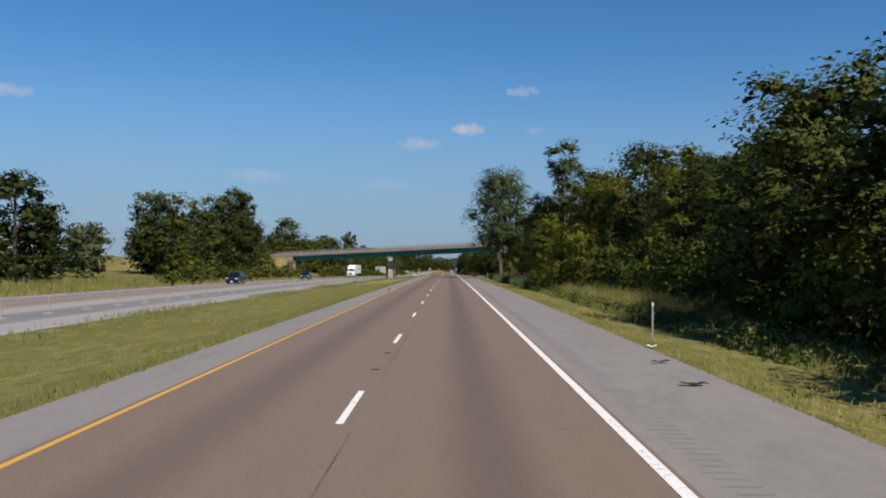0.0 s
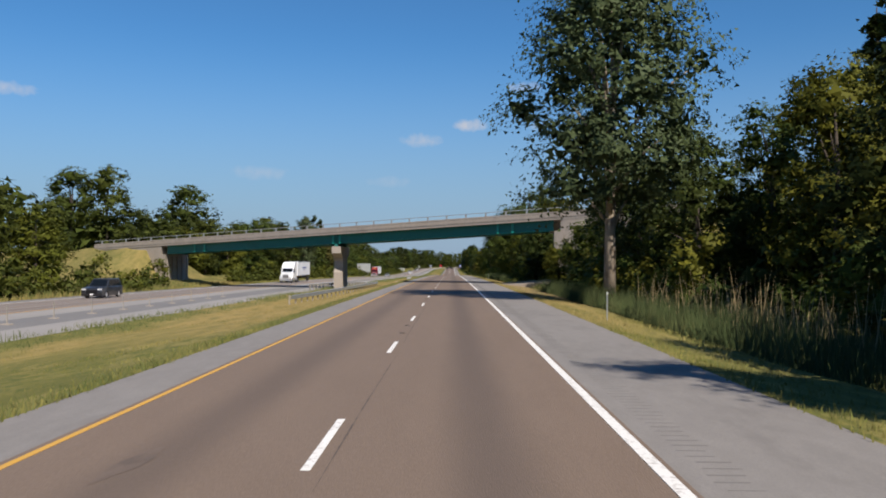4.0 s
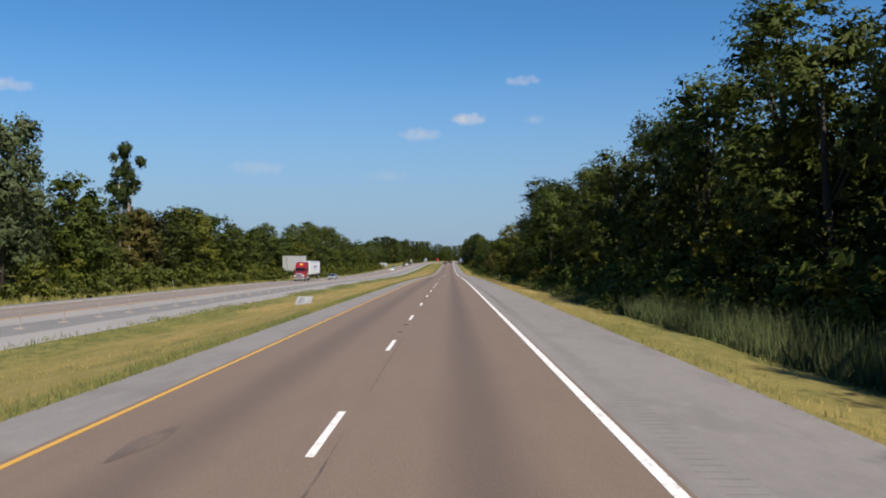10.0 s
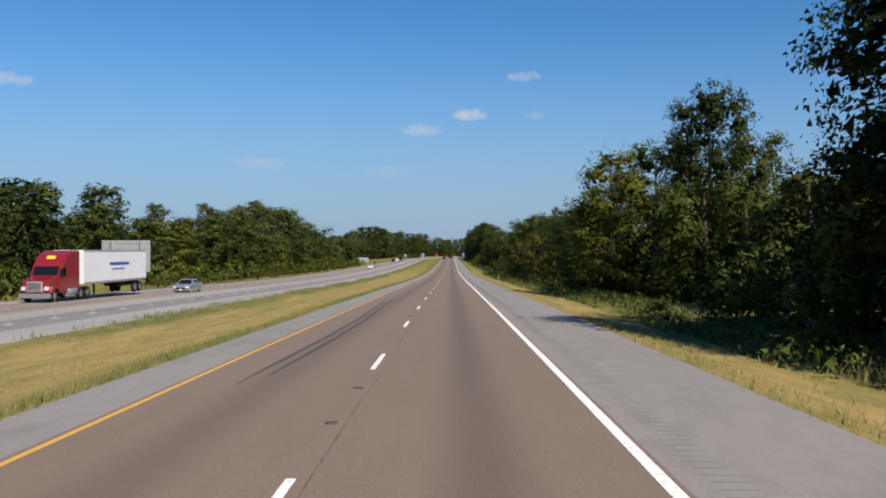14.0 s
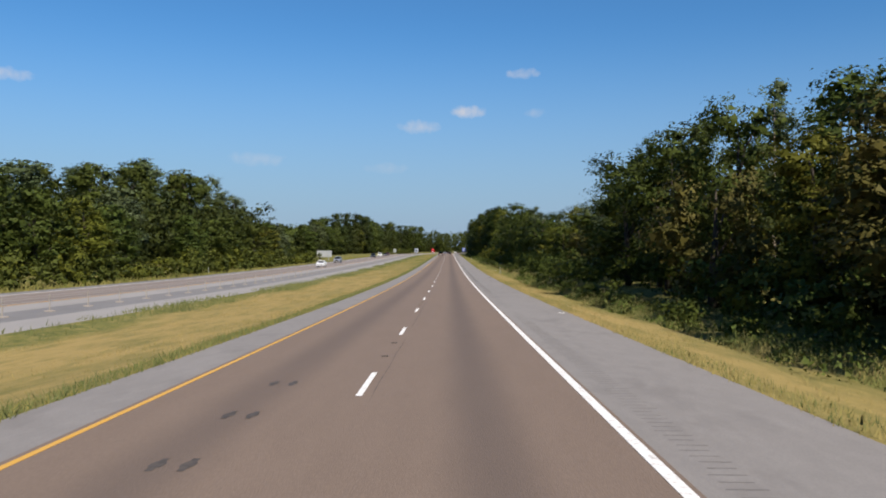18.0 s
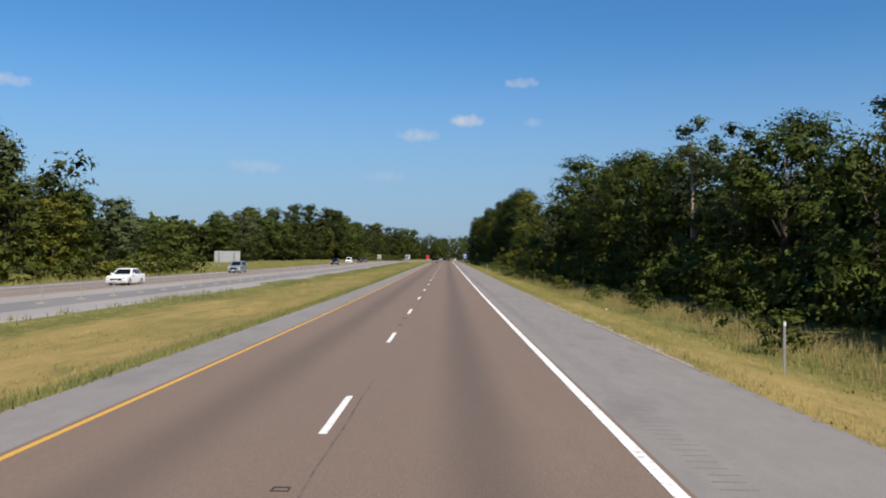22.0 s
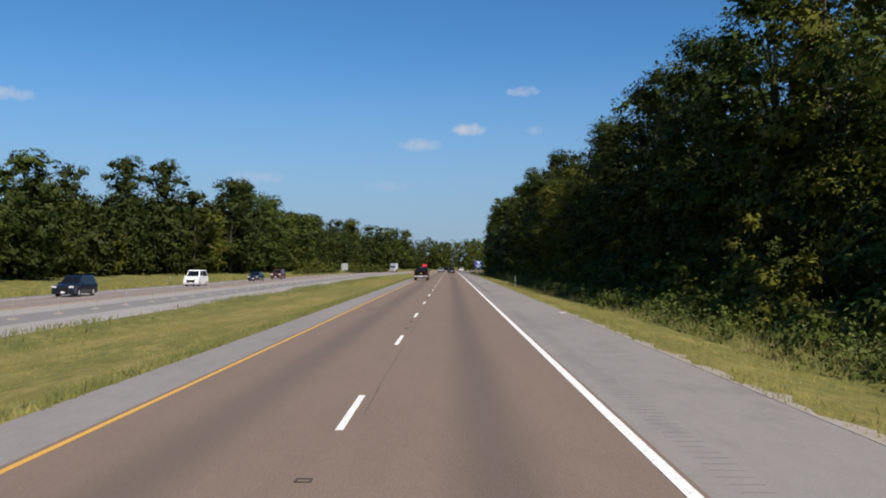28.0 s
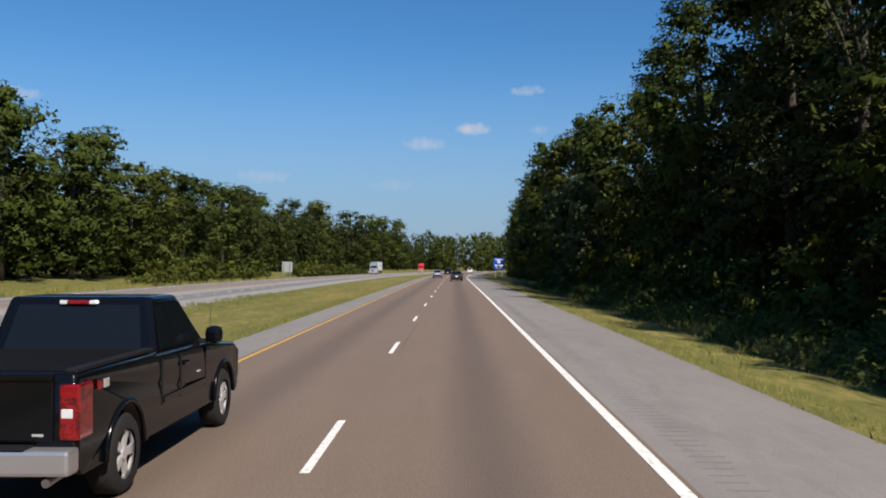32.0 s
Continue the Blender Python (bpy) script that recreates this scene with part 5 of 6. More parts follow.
def drain_inlet(s, u):
    """sloping concrete collar with a barred mouth, set into the median ditch"""
    inlet = tagged(holder("drain_inlet"), "pale sloping concrete drain inlet sunk in the median grass", "drain inlet")
    bm = bmesh.new()
    for x0, x1, y0, y1 in ((-0.62, -0.42, 0.0, 2.3), (0.42, 0.62, 0.0, 2.3), (-0.42, 0.42, 0.0, 0.25), (-0.42, 0.42, 2.0, 2.3)):
        box(bm, x0, x1, y0, y1, -0.3, 0.0, 0.02)
    part("collar", bm, M_INLET, inlet)
    bm = bmesh.new()
    box(bm, -0.42, 0.42, 0.25, 2.0, -0.3, -0.06)
    part("floor_slab", bm, M_INLET, inlet)
    for k in range(5):
        bm = bmesh.new()
        tube(bm, [(-0.45, 0.45 + 0.33 * k, 0.0), (0.45, 0.45 + 0.33 * k, 0.0)], [0.022, 0.022], 6)
        part("bar", bm, M_GALV, inlet)
    inlet.matrix_basis = Matrix.Translation(at(np.array([float(s)]), u, ground_h(np.array([float(s)]), u)[0] + 0.05)[0]) @ pose(0, 0, 0, 13, 0, 4)


M_INLET = material("pale_inlet_concrete", (0.31, 0.31, 0.305), 0.85, spots=[(1.4, 0.42, 0.66, (0.25, 0.245, 0.235), 0.7), (12.0, 0.45, 0.7, (0.2, 0.19, 0.18), 0.4)], bump=0.2)
drain_inlet(351, -12.0)


def cable_barrier():
    """median cable barrier: thin posts on concrete footings"""
    bar = tagged(holder("cable_barrier"), "median cable barrier on slim posts with concrete footings", "barrier")
    bm = bmesh.new()
    box(bm, -0.025, 0.025, -0.035, 0.035, 0.0, 0.95, 0.006)
    box(bm, -0.03, 0.03, -0.04, 0.04, 0.8, 0.9, 0.006)
    post = part("post", bm, M_WOODPOST, bar)
    bm = bmesh.new()
    box(bm, -0.22, 0.22, -0.22, 0.22, -0.1, 0.06, 0.02)
    foot = part("footing", bm, M_CONCRETE, bar)
    first = True
    for s in np.arange(-8, 1010, 4.9):
        if 196 < s < 262:
            continue
        p = at(np.array([s]), -21.9, -far_drop(s) - 0.02)[0]
        m = Matrix.Translation(p)
        if first:
            post.matrix_basis = m
            foot.matrix_basis = m
            first = False
        else:
            piece("post", post.data, bar, m)
            piece("footing", foot.data, bar, m)
    for a, b in ((-8, 196), (262, 1010)):
        for h in (0.62, 0.76, 0.9):
            s = np.arange(a, b, 9.8)
            bm = bmesh.new()
            tube(bm, [Vector(q) for q in at(s, -21.86, -far_drop(s) + h)], 0.005, 4)
            part("cable", bm, M_GALV, bar)


cable_barrier()


def delineator(s, u, lean=0.0):
    p = at(np.array([float(s)]), u, ground_h(np.array([float(s)]), u)[0])[0]
    th = tagged(holder("delineator_post", Matrix.Translation(p) @ pose(0, 0, 0, 0, lean, 0)), "slim galvanised delineator post with a white reflector", "post", "delineator posts")
    bm = bmesh.new()
    prism(bm, [(-0.03, 0.012), (-0.03, -0.012), (-0.018, -0.02), (0.018, -0.02), (0.03, -0.012), (0.03, 0.012), (0.02, 0.012), (0.012, -0.004), (-0.012, -0.004), (-0.02, 0.012)], "z", -0.3, 1.22)
    part("stake", bm, M_GALV, th)
    bm = bmesh.new()
    box(bm, -0.032, 0.032, -0.034, -0.021, 1.1, 1.19, 0.006)
    part("reflector", bm, M_PLASTIC_WHITE, th, "white reflector")


M_PLASTIC_WHITE = material("white_reflector", (0.6, 0.6, 0.57), 0.4)
M_BLUE = material("blue_sign_sheet", (0.008, 0.06, 0.42), 0.4, spots=[(2.0, 0.4, 0.7, (0.012, 0.07, 0.36), 0.5)])
M_SIGN_WHITE = material("white_sign_sheet", (0.75, 0.75, 0.75), 0.4)
for k in range(8):
    delineator(27.4 + 122.2 * k + {2: 3.6, 5: 4.3}.get(k, 0), 8.0 if k == 5 else 6.55 + 0.3 * (k % 3))
for s, u in ((122, -13.2),):
    delineator(s, u, 14)
for s in (396, 470, 640, 905):
    delineator(s, -37.4)


def sign_back(s, u, w, h, foot, bottom, slats, label):
    """a highway sign seen from behind: aluminium sheet, stiffening rails and two posts"""
    g = ground_h(np.array([float(s)]), u)[0]
    p = at(np.array([float(s)]), u, g)[0]
    sg = tagged(holder("highway_sign", Matrix.Translation(p)), label, "road sign", "signs seen from behind")
    bm = bmesh.new()
    box(bm, -w / 2, w / 2, -0.01, 0.01, bottom, bottom + h, 0.004)
    part("panel", bm, M_SIGNBACK, sg)
    for k in range(slats):
        z = bottom + h * (k + 0.5) / slats
        bm = bmesh.new()
        box(bm, -w / 2 + 0.05, w / 2 - 0.05, -0.06, -0.012, z - 0.04, z + 0.04, 0.01)
        part("stiffener", bm, M_SIGNBACK, sg)
    for x in (-w * 0.3, w * 0.3):
        bm = bmesh.new()
        box(bm, x - 0.08, x + 0.08, -0.22, -0.063, -foot, bottom + h - 0.1, 0.01)
        part("post", bm, M_GALV, sg)


sign_back(501, -40.5, 6.1, 3.9, 0.5, 1.9, 6, "large aluminium highway sign seen from its bare back, on two posts")
sign_back(772, -39.0, 4.6, 2.0, 0.5, 1.4, 3, "low wide aluminium highway sign seen from its back")
sign_back(1096, -39.0, 2.4, 2.4, 0.5, 1.2, 3, "square aluminium road sign seen from its back")


def service_sign(s, u):
    """blue service sign facing the traffic; its wording is too small to read"""
    p = at(np.array([float(s)]), u, ground_h(np.array([float(s)]), u)[0])[0]
    sg = tagged(holder("service_sign", Matrix.Translation(p)), "blue roadside service sign with white lettering bars", "road sign")
    bm = bmesh.new()
    box(bm, -1.2, 1.2, -0.02, 0.02, 2.0, 4.6, 0.01)
    panel = part("panel", bm, M_BLUE, sg)
    for z, w, h in ((4.25, 1.7, 0.2), (3.75, 0.7, 0.6), (2.95, 1.9, 0.22), (2.55, 1.4, 0.2), (2.2, 1.1, 0.16)):
        bm = bmesh.new()
        box(bm, -w / 2, w / 2, -0.028, -0.022, z - h / 2, z + h / 2)
        part("lettering_bar", bm, M_SIGN_WHITE, panel)
    for x in (-0.75, 0.75):
        bm = bmesh.new()
        box(bm, x - 0.06, x + 0.06, 0.022, 0.14, -0.4, 4.5, 0.008)
        part("post", bm, M_GALV, sg)


service_sign(1098, 9.4)

# ---- marks, patches and litter on the paving ----
def streak(name, pts, width, mat, label, h=0.004, category="road mark"):
    """a flat mark along points (s, u), thin at both ends"""
    s, u = np.array([p[0] for p in pts], float), np.array([p[1] for p in pts], float)
    t = np.linspace(s[0], s[-1], max(6, int((s[-1] - s[0]) / 2)))
    uu = np.interp(t, s, u) + 0.012 * np.sin(t * 1.3)
    w = width * 0.5 * np.clip(np.minimum(t - t[0], t[-1] - t) / max(0.8, (t[-1] - t[0]) * 0.08), 0.15, 1)
    a, b = at(t, uu - w, h), at(t, uu + w, h)
    n = len(t)
    v = np.concatenate([a, b])
    i = np.arange(n - 1)
    ob = new(name, mesh_of(name, v, np.stack([i, i + n, i + n + 1, i + 1], 1), mat))
    return tagged(ob, label, category, "marks on the road", "structure")


streak("trim_skid_mark", [(413, -3.6), (422, -3.42), (431, -3.4), (452, -3.75)], 0.15, M_PRINT, "long dark tyre mark on the brown carriageway")
streak("trim_skid_mark", [(412, -3.95), (422, -3.75), (431, -3.72), (450, -4.05)], 0.13, M_PRINT, "long dark tyre mark on the brown carriageway")
streak("trim_skid_mark", [(72, -5.15), (82, -5.8)], 0.2, M_SKID, "short dark tyre mark on the inner shoulder")
for k in range(70):
    s0 = k * 13.4 + 3 * math.sin(k * 2.1)
    if k % 5 != 3:
        streak("trim_seam_crack", [(s0, -1.38), (s0 + 5, -1.40 + 0.02 * math.sin(k)), (s0 + 12.2, -1.37)], 0.03, M_CRACK, "dark open seam between the lanes", 0.003)
rng = random.Random(4)
for s0, u0, w in ((62, -4.0, 0.3), (121, -3.7, 0.35), (292, -3.9, 0.35), (381, -3.0, 0.4), (585, -4.1, 0.3), (660, -3.3, 0.4), (706, -2.9, 0.25), (834, -4.2, 0.35)):
    streak("trim_oil_stain", [(s0, u0), (s0 + rng.uniform(1.6, 3.5), u0 + 0.15)], w, M_STAIN, "dark oil stain on the asphalt")


for s0 in (519.0, 522.1, 525.4):
    for u0 in (-3.34, -2.99):
        streak("trim_tyre_print", [(s0 - 0.3, u0), (s0 + 0.3, u0 + 0.02)], 0.55, M_PRINT, "short dark tyre print on the asphalt")


def litter(name, s, u, size, seed, mat, label):
    """a torn, curled scrap"""
    r = random.Random(seed)
    bm = bmesh.new()
    bmesh.ops.create_grid(bm, x_segments=6, y_segments=3, size=0.5)
    for v in bm.verts:
        x, y = v.co.x, v.co.y
        v.co = Vector((x * size[0] * (1 + r.uniform(-0.15, 0.15)), y * size[1] * (1 + r.uniform(-0.4, 0.4)), size[2] * (abs(x) * 1.4 + r.uniform(0, 0.5)) + 0.012))
    geo = bmesh.ops.extrude_face_region(bm, geom=bm.faces[:])
    bmesh.ops.translate(bm, verts=[g for g in geo["geom"] if isinstance(g, bmesh.types.BMVert)], vec=(0, 0, 0.012))
    bmesh.ops.recalc_face_normals(bm, faces=bm.faces)
    p = at(np.array([float(s)]), u, 0)[0]
    if u > 5.5 or u < -6.5:
        p = at(np.array([float(s)]), u, ground_h(np.array([float(s)]), u)[0] + 0.03)[0]
    else:
        p[2] -= 0.01 if u > 2.44 or u < -5.12 else -0.006
    ob = tagged(part(name, bm, mat), label, "litter", "road litter")
    ob.matrix_basis = Matrix.Translation(p) @ pose(0, 0, 0, 0, 0, r.uniform(-25, 25))


M_RUBBER = material("shredded_tyre", (0.018, 0.018, 0.018), 0.8, bump=0.6, bump_scale=60)
M_PAPER = material("pale_litter", (0.72, 0.72, 0.70), 0.8)
litter("tyre_scrap", 16.1, 4.6, (0.5, 0.18, 0.04), 1, M_RUBBER, "black scrap of shredded tyre on the shoulder")
litter("tyre_scrap", 19.8, 4.9, (0.45, 0.12, 0.04), 2, M_RUBBER, "thin black strip of tyre on the shoulder")
litter("tyre_scrap", 74, 4.6, (0.45, 0.14, 0.03), 3, M_RUBBER, "black scrap of shredded tyre on the shoulder")
litter("tyre_scrap", 99, 4.3, (0.42, 0.14, 0.03), 4, M_RUBBER, "black scrap of shredded tyre on the shoulder")
litter("tyre_scrap", 392.4, 3.62, (0.24, 0.2, 0.03), 9, M_RUBBER, "small black scrap of tyre on the shoulder")
litter("tyre_scrap", 497, 4.0, (0.42, 0.16, 0.03), 5, M_RUBBER, "black scrap of shredded tyre on the shoulder")
litter("tyre_scrap", 892, 4.2, (0.5, 0.08, 0.02), 6, M_RUBBER, "thin black strip of tyre on the shoulder")
litter("tyre_scrap", 270, 1.6, (0.25, 0.12, 0.03), 7, M_RUBBER, "small dark scrap on the lane")
litter("tyre_scrap", 735, -5.9, (0.6, 0.15, 0.03), 8, M_RUBBER, "dark twig-like scrap on the inner shoulder")
litter("paper_scrap", 548.0, 5.05, (0.28, 0.18, 0.015), 11, M_PAPER, "crumpled white paper on the shoulder")
litter("paper_scrap", 23.6, 5.6, (0.25, 0.2, 0.05), 12, M_PAPER, "small white scrap at the grass edge")
litter("paper_scrap", 394, 5.3, (0.5, 0.25, 0.03), 13, M_PAPER, "flat white scrap at the grass edge")
litter("paper_scrap", 668, 8.6, (0.18, 0.13, 0.04), 14, M_PAPER, "small white scrap in the grass")
litter("paper_scrap", 273, -10.5, (0.3, 0.25, 0.05), 15, M_PAPER, "small white scrap in the median grass")
litter("paper_scrap", 832, 5.1, (0.35, 0.14, 0.03), 16, M_PAPER, "flat white scrap on the shoulder")
litter("paper_scrap", 907, 7.6, (0.4, 0.25, 0.08), 17, M_PAPER, "crumpled white paper in the verge grass")
paint("trim_survey_mark", 4.2, 4.8, 252.95, 253.12, M_YELLOW, "short yellow survey mark sprayed on the shoulder", -0.015)
for s in np.arange(18.0, 905, 24.384):
    for d in (0.0, 3.4):
        bm = bmesh.new()
        box(bm, -0.12, 0.12, -0.1, -0.075, 0.0, 0.012)
        box(bm, -0.12, 0.12, 0.075, 0.1, 0.0, 0.012)
        box(bm, -0.12, -0.09, -0.07, 0.07, 0.0, 0.012)
        box(bm, 0.09, 0.12, -0.07, 0.07, 0.0, 0.012)
        ob = part("pavement_marker", bm, M_TAR)
        ob.matrix_basis = Matrix.Translation(at(np.array([s + d]), -1.62, 0.002)[0]) @ Matrix.Scale(0.75, 4)
        tagged(ob, "small dark cast-iron pavement marker", "road marker", "pavement markers")

# concrete slope in front of the right abutment, pale dirt at its foot
M_APRON = material("pale_dusty_concrete", (0.24, 0.20, 0.16), 0.95, spots=[(0.7, 0.42, 0.68, (0.17, 0.14, 0.11), 0.85), (9.0, 0.45, 0.7, (0.36, 0.31, 0.25), 0.5)], bump=0.3)
bm = bmesh.new()
rowsv = []
for s in np.arange(212.5, 229, 1.5):
    wob = 0.25 * math.sin(s * 1.7)
    rowsv.append([bm.verts.new(at(np.array([s]), u, h)[0]) for u, h in ((5.7, -0.4), (5.9 + wob * 0.5, -0.1), (8.2 + wob, -0.02), (12.2, 0.35), (13.0, 0.4), (13.0, -0.5))])
for q, w in zip(rowsv, rowsv[1:]):
    for j in range(5):
        bm.faces.new((q[j], q[j + 1], w[j + 1], w[j]))
bm.faces.new(rowsv[0][::-1])
bm.faces.new(rowsv[-1])
tagged(part("pavement_slope", bm, M_APRON), "pale concrete slope paving under the bridge", "slope paving", kind="structure")

# crumbling pale gravel along the shoulder's edge
for s0, s1 in ((186, 213), (640, 690), (780, 846)):
    s = np.arange(s0, s1, 0.6)
    outer = 5.66 + 0.12 * np.sin(s * 1.9) + 0.10 * np.sin(s * 4.7 + 1)
    fade = np.clip(np.minimum(s - s0, s1 - s) / 4, 0.05, 1)
    a, b = at(s, 5.4, -0.022), at(s, 5.4, -0.03)
    b[:, 0] += (outer - 5.4) * fade
    c = b - (0, 0, 0.1)
    v = np.stack([a - (0, 0, 0.1), a, b, c], 1).reshape(-1, 3)
    i = (np.arange(len(s) - 1)[:, None] * 4 + np.arange(3)).ravel()
    tagged(new("pavement_edge_gravel", mesh_of("pavement_edge_gravel", v, np.stack([i, i + 1, i + 5, i + 4], 1), M_GRAVEL)), "pale crumbling gravel along the shoulder's edge", "gravel edge", kind="structure")
litter("tyre_scrap", 618, 5.2, (0.35, 0.12, 0.04), 7, M_RUBBER, "small black scrap of tyre on the shoulder")
litter("tyre_scrap", 603.5, 4.7, (0.3, 0.08, 0.03), 8, M_RUBBER, "thin black strip of tyre on the shoulder")
litter("tyre_scrap", 125, -19.2, (0.9, 0.3, 0.08), 21, M_RUBBER, "black scrap of tyre on the opposite shoulder")
litter("tyre_scrap", 118, -22.6, (0.6, 0.25, 0.05), 22, M_RUBBER, "black scrap of tyre on the opposite shoulder")

# ---- vehicles ----
def paint_of(name, color, metal=0.3, rough=0.32):
    return material(name, color, rough, metal, spots=[(1.5, 0.45, 0.7, tuple(c * 0.85 for c in color), 0.4)], coat=0.6)


M_GLASS = material("dark_car_glass", (0.006, 0.008, 0.010), 0.06, spec=0.35)
M_TYRE = material("tyre_rubber", (0.011, 0.011, 0.011), 0.85, bump=0.3, bump_scale=40)
M_RIM = material("polished_alloy", (0.62, 0.62, 0.64), 0.3, 0.5)
M_CHROME = material("bright_chrome", (0.72, 0.72, 0.74), 0.22, 0.6)
M_DULL_CHROME = material("dull_chrome_bumper", (0.52, 0.52, 0.53), 0.36, 0.8)
M_TRIM = material("black_plastic", (0.009, 0.009, 0.010), 0.7, spec=0.2)
M_COVER = material("black_vinyl", (0.004, 0.004, 0.0045), 0.85, spec=0.1)
M_RED_LENS = material("red_lens", (0.20, 0.004, 0.007), 0.12, spots=[(14, 0.48, 0.56, (0.05, 0.002, 0.003), 0.9)], coat=0.6)
M_CLEAR_LENS = material("clear_lens", (0.75, 0.77, 0.80), 0.1, 0.3, coat=0.8)
M_BLACK = material("black_car_paint", (0.003, 0.0033, 0.0045), 0.16, 0.0, spec=0.22, coat=0.12)
M_NAVY = paint_of("dark_blue_car_paint", (0.008, 0.014, 0.028))
M_CHARCOAL = paint_of("charcoal_car_paint", (0.03, 0.032, 0.037))
M_SILVER = paint_of("silver_car_paint", (0.42, 0.44, 0.47), 0.7)
M_MAROON = paint_of("maroon_car_paint", (0.10, 0.035, 0.03))
M_WHITE_PAINT = paint_of("white_vehicle_paint", (0.74, 0.75, 0.76), 0.0)
M_RED_PAINT = paint_of("dark_red_truck_paint", (0.20, 0.012, 0.018), 0.1)
M_BRIGHT_RED = paint_of("bright_red_truck_paint", (0.50, 0.02, 0.02), 0.0)
M_TRAILER = material("white_trailer_skin", (0.70, 0.71, 0.72), 0.45, 0.1, spots=[(0.6, 0.42, 0.7, (0.58, 0.59, 0.6), 0.6)])
M_BADGE_BLUE = material("blue_lettering", (0.03, 0.08, 0.3), 0.5)
M_BADGE_YELLOW = material("yellow_emblem", (0.75, 0.45, 0.03), 0.5)


def wheel(parent, x, y, r, width, side, rim_mat=None, spokes=6):
    """a tyre with its rim and spokes; side: +1 faces right"""
    prof = [(-width / 2, r * 0.62), (-width / 2, r * 0.9), (-width * 0.36, r), (width * 0.36, r), (width / 2, r * 0.9), (width / 2, r * 0.62)]
    bm = bmesh.new()
    n = 28
    rings = [[bm.verts.new((x + a, y + math.cos(2 * math.pi * k / n) * q, r + math.sin(2 * math.pi * k / n) * q)) for a, q in prof] for k in range(n)]
    for k in range(n):
        for j in range(len(prof) - 1):
            f = bm.faces.new((rings[k][j], rings[k][j + 1], rings[(k + 1) % n][j + 1], rings[(k + 1) % n][j]))
            f.smooth = True
    bmesh.ops.recalc_face_normals(bm, faces=bm.faces)
    w = part("wheel", bm, M_TYRE, parent, "black tyre on an alloy rim")
    bm = bmesh.new()
    xo = x + side * width * 0.40
    tube(bm, [(x - side * width * 0.3, y, r), (xo - side * 0.07, y, r)], r * 0.63, 24)
    part("rim_well", bm, M_TRIM, w)
    bm = bmesh.new()
    tube(bm, [(xo - side * 0.05, y, r), (xo + side * 0.01, y, r)], r * 0.16, 10)
    for k in range(spokes):
        a = 2 * math.pi * k / spokes
        d, e = Vector((0, math.cos(a), math.sin(a))), Vector((0, -math.sin(a), math.cos(a)))
        vs = []
        for q, hw in ((r * 0.12, r * 0.08), (r * 0.62, r * 0.12)):
            for xx in (xo - side * 0.03, xo):
                for sgn in (-1, 1):
                    vs.append(bm.verts.new(Vector((xx, y, r)) + d * q + e * hw * sgn))
        for f in ((0, 1, 3, 2), (4, 6, 7, 5), (0, 4, 5, 1), (2, 3, 7, 6), (0, 2, 6, 4), (1, 5, 7, 3)):
            bm.faces.new([vs[i] for i in f])
    ring = [[bm.verts.new((xo + (0.0 if j else -side * 0.04), y + math.cos(2 * math.pi * k / 24) * q, r + math.sin(2 * math.pi * k / 24) * q)) for j, q in enumerate((r * 0.645, r * 0.66, r * 0.58))] for k in range(24)]
    for k in range(24):
        for j in range(2):
            bm.faces.new((ring[k][j], ring[k][j + 1], ring[(k + 1) % 24][j + 1], ring[(k + 1) % 24][j]))
    bmesh.ops.recalc_face_normals(bm, faces=bm.faces)
    part("rim", bm, rim_mat or M_RIM, w, "bright alloy rim")


def shell(width, outline, bevel, arches=(), r_arch=0.4, tuck=0.06, waist=None):
    """car body from its side outline (y, z), with wheel arches cut into its lower edge; sides lean in above the waist"""
    pts = []
    lower = min(z for y, z in outline)
    for y, z in outline:
        pts.append((y, z))
    # arches go between the first two points, the sill from front to rear
    (y0, z0), (y1, z1) = pts[0], pts[1]
    sill = [pts[0]]
    for yc in sorted(arches, reverse=y0 > y1):
        sgn = -1 if y0 > y1 else 1
        for k in range(9):
            a = math.pi * k / 8
            sill.append((yc - sgn * math.cos(a) * r_arch, z0 + math.sin(a) * r_arch * 1.05))
    pts = sill + pts[1:]
    bm = bmesh.new()
    prism(bm, pts, "x", -width / 2, width / 2)
    top = max(z for y, z in pts)
    es = [e for e in bm.edges if abs(e.verts[0].co.x - e.verts[1].co.x) < 1e-6 and max(e.verts[0].co.z, e.verts[1].co.z) > lower + r_arch * 0.3 and not all(v.co.z < lower + r_arch * 1.08 for v in e.verts)]
    bmesh.ops.bevel(bm, geom=es, offset=bevel, segments=3, affect="EDGES", profile=0.6)
    for v in bm.verts:
        if waist and v.co.z > waist:
            v.co.x *= 1 - tuck * (v.co.z - waist) / max(0.05, top - waist)
        if v.co.z < lower + 0.2:
            v.co.x *= 0.975
    bmesh.ops.recalc_face_normals(bm, faces=bm.faces)
    for f in bm.faces:
        f.smooth = len(f.verts) == 4
    return bm


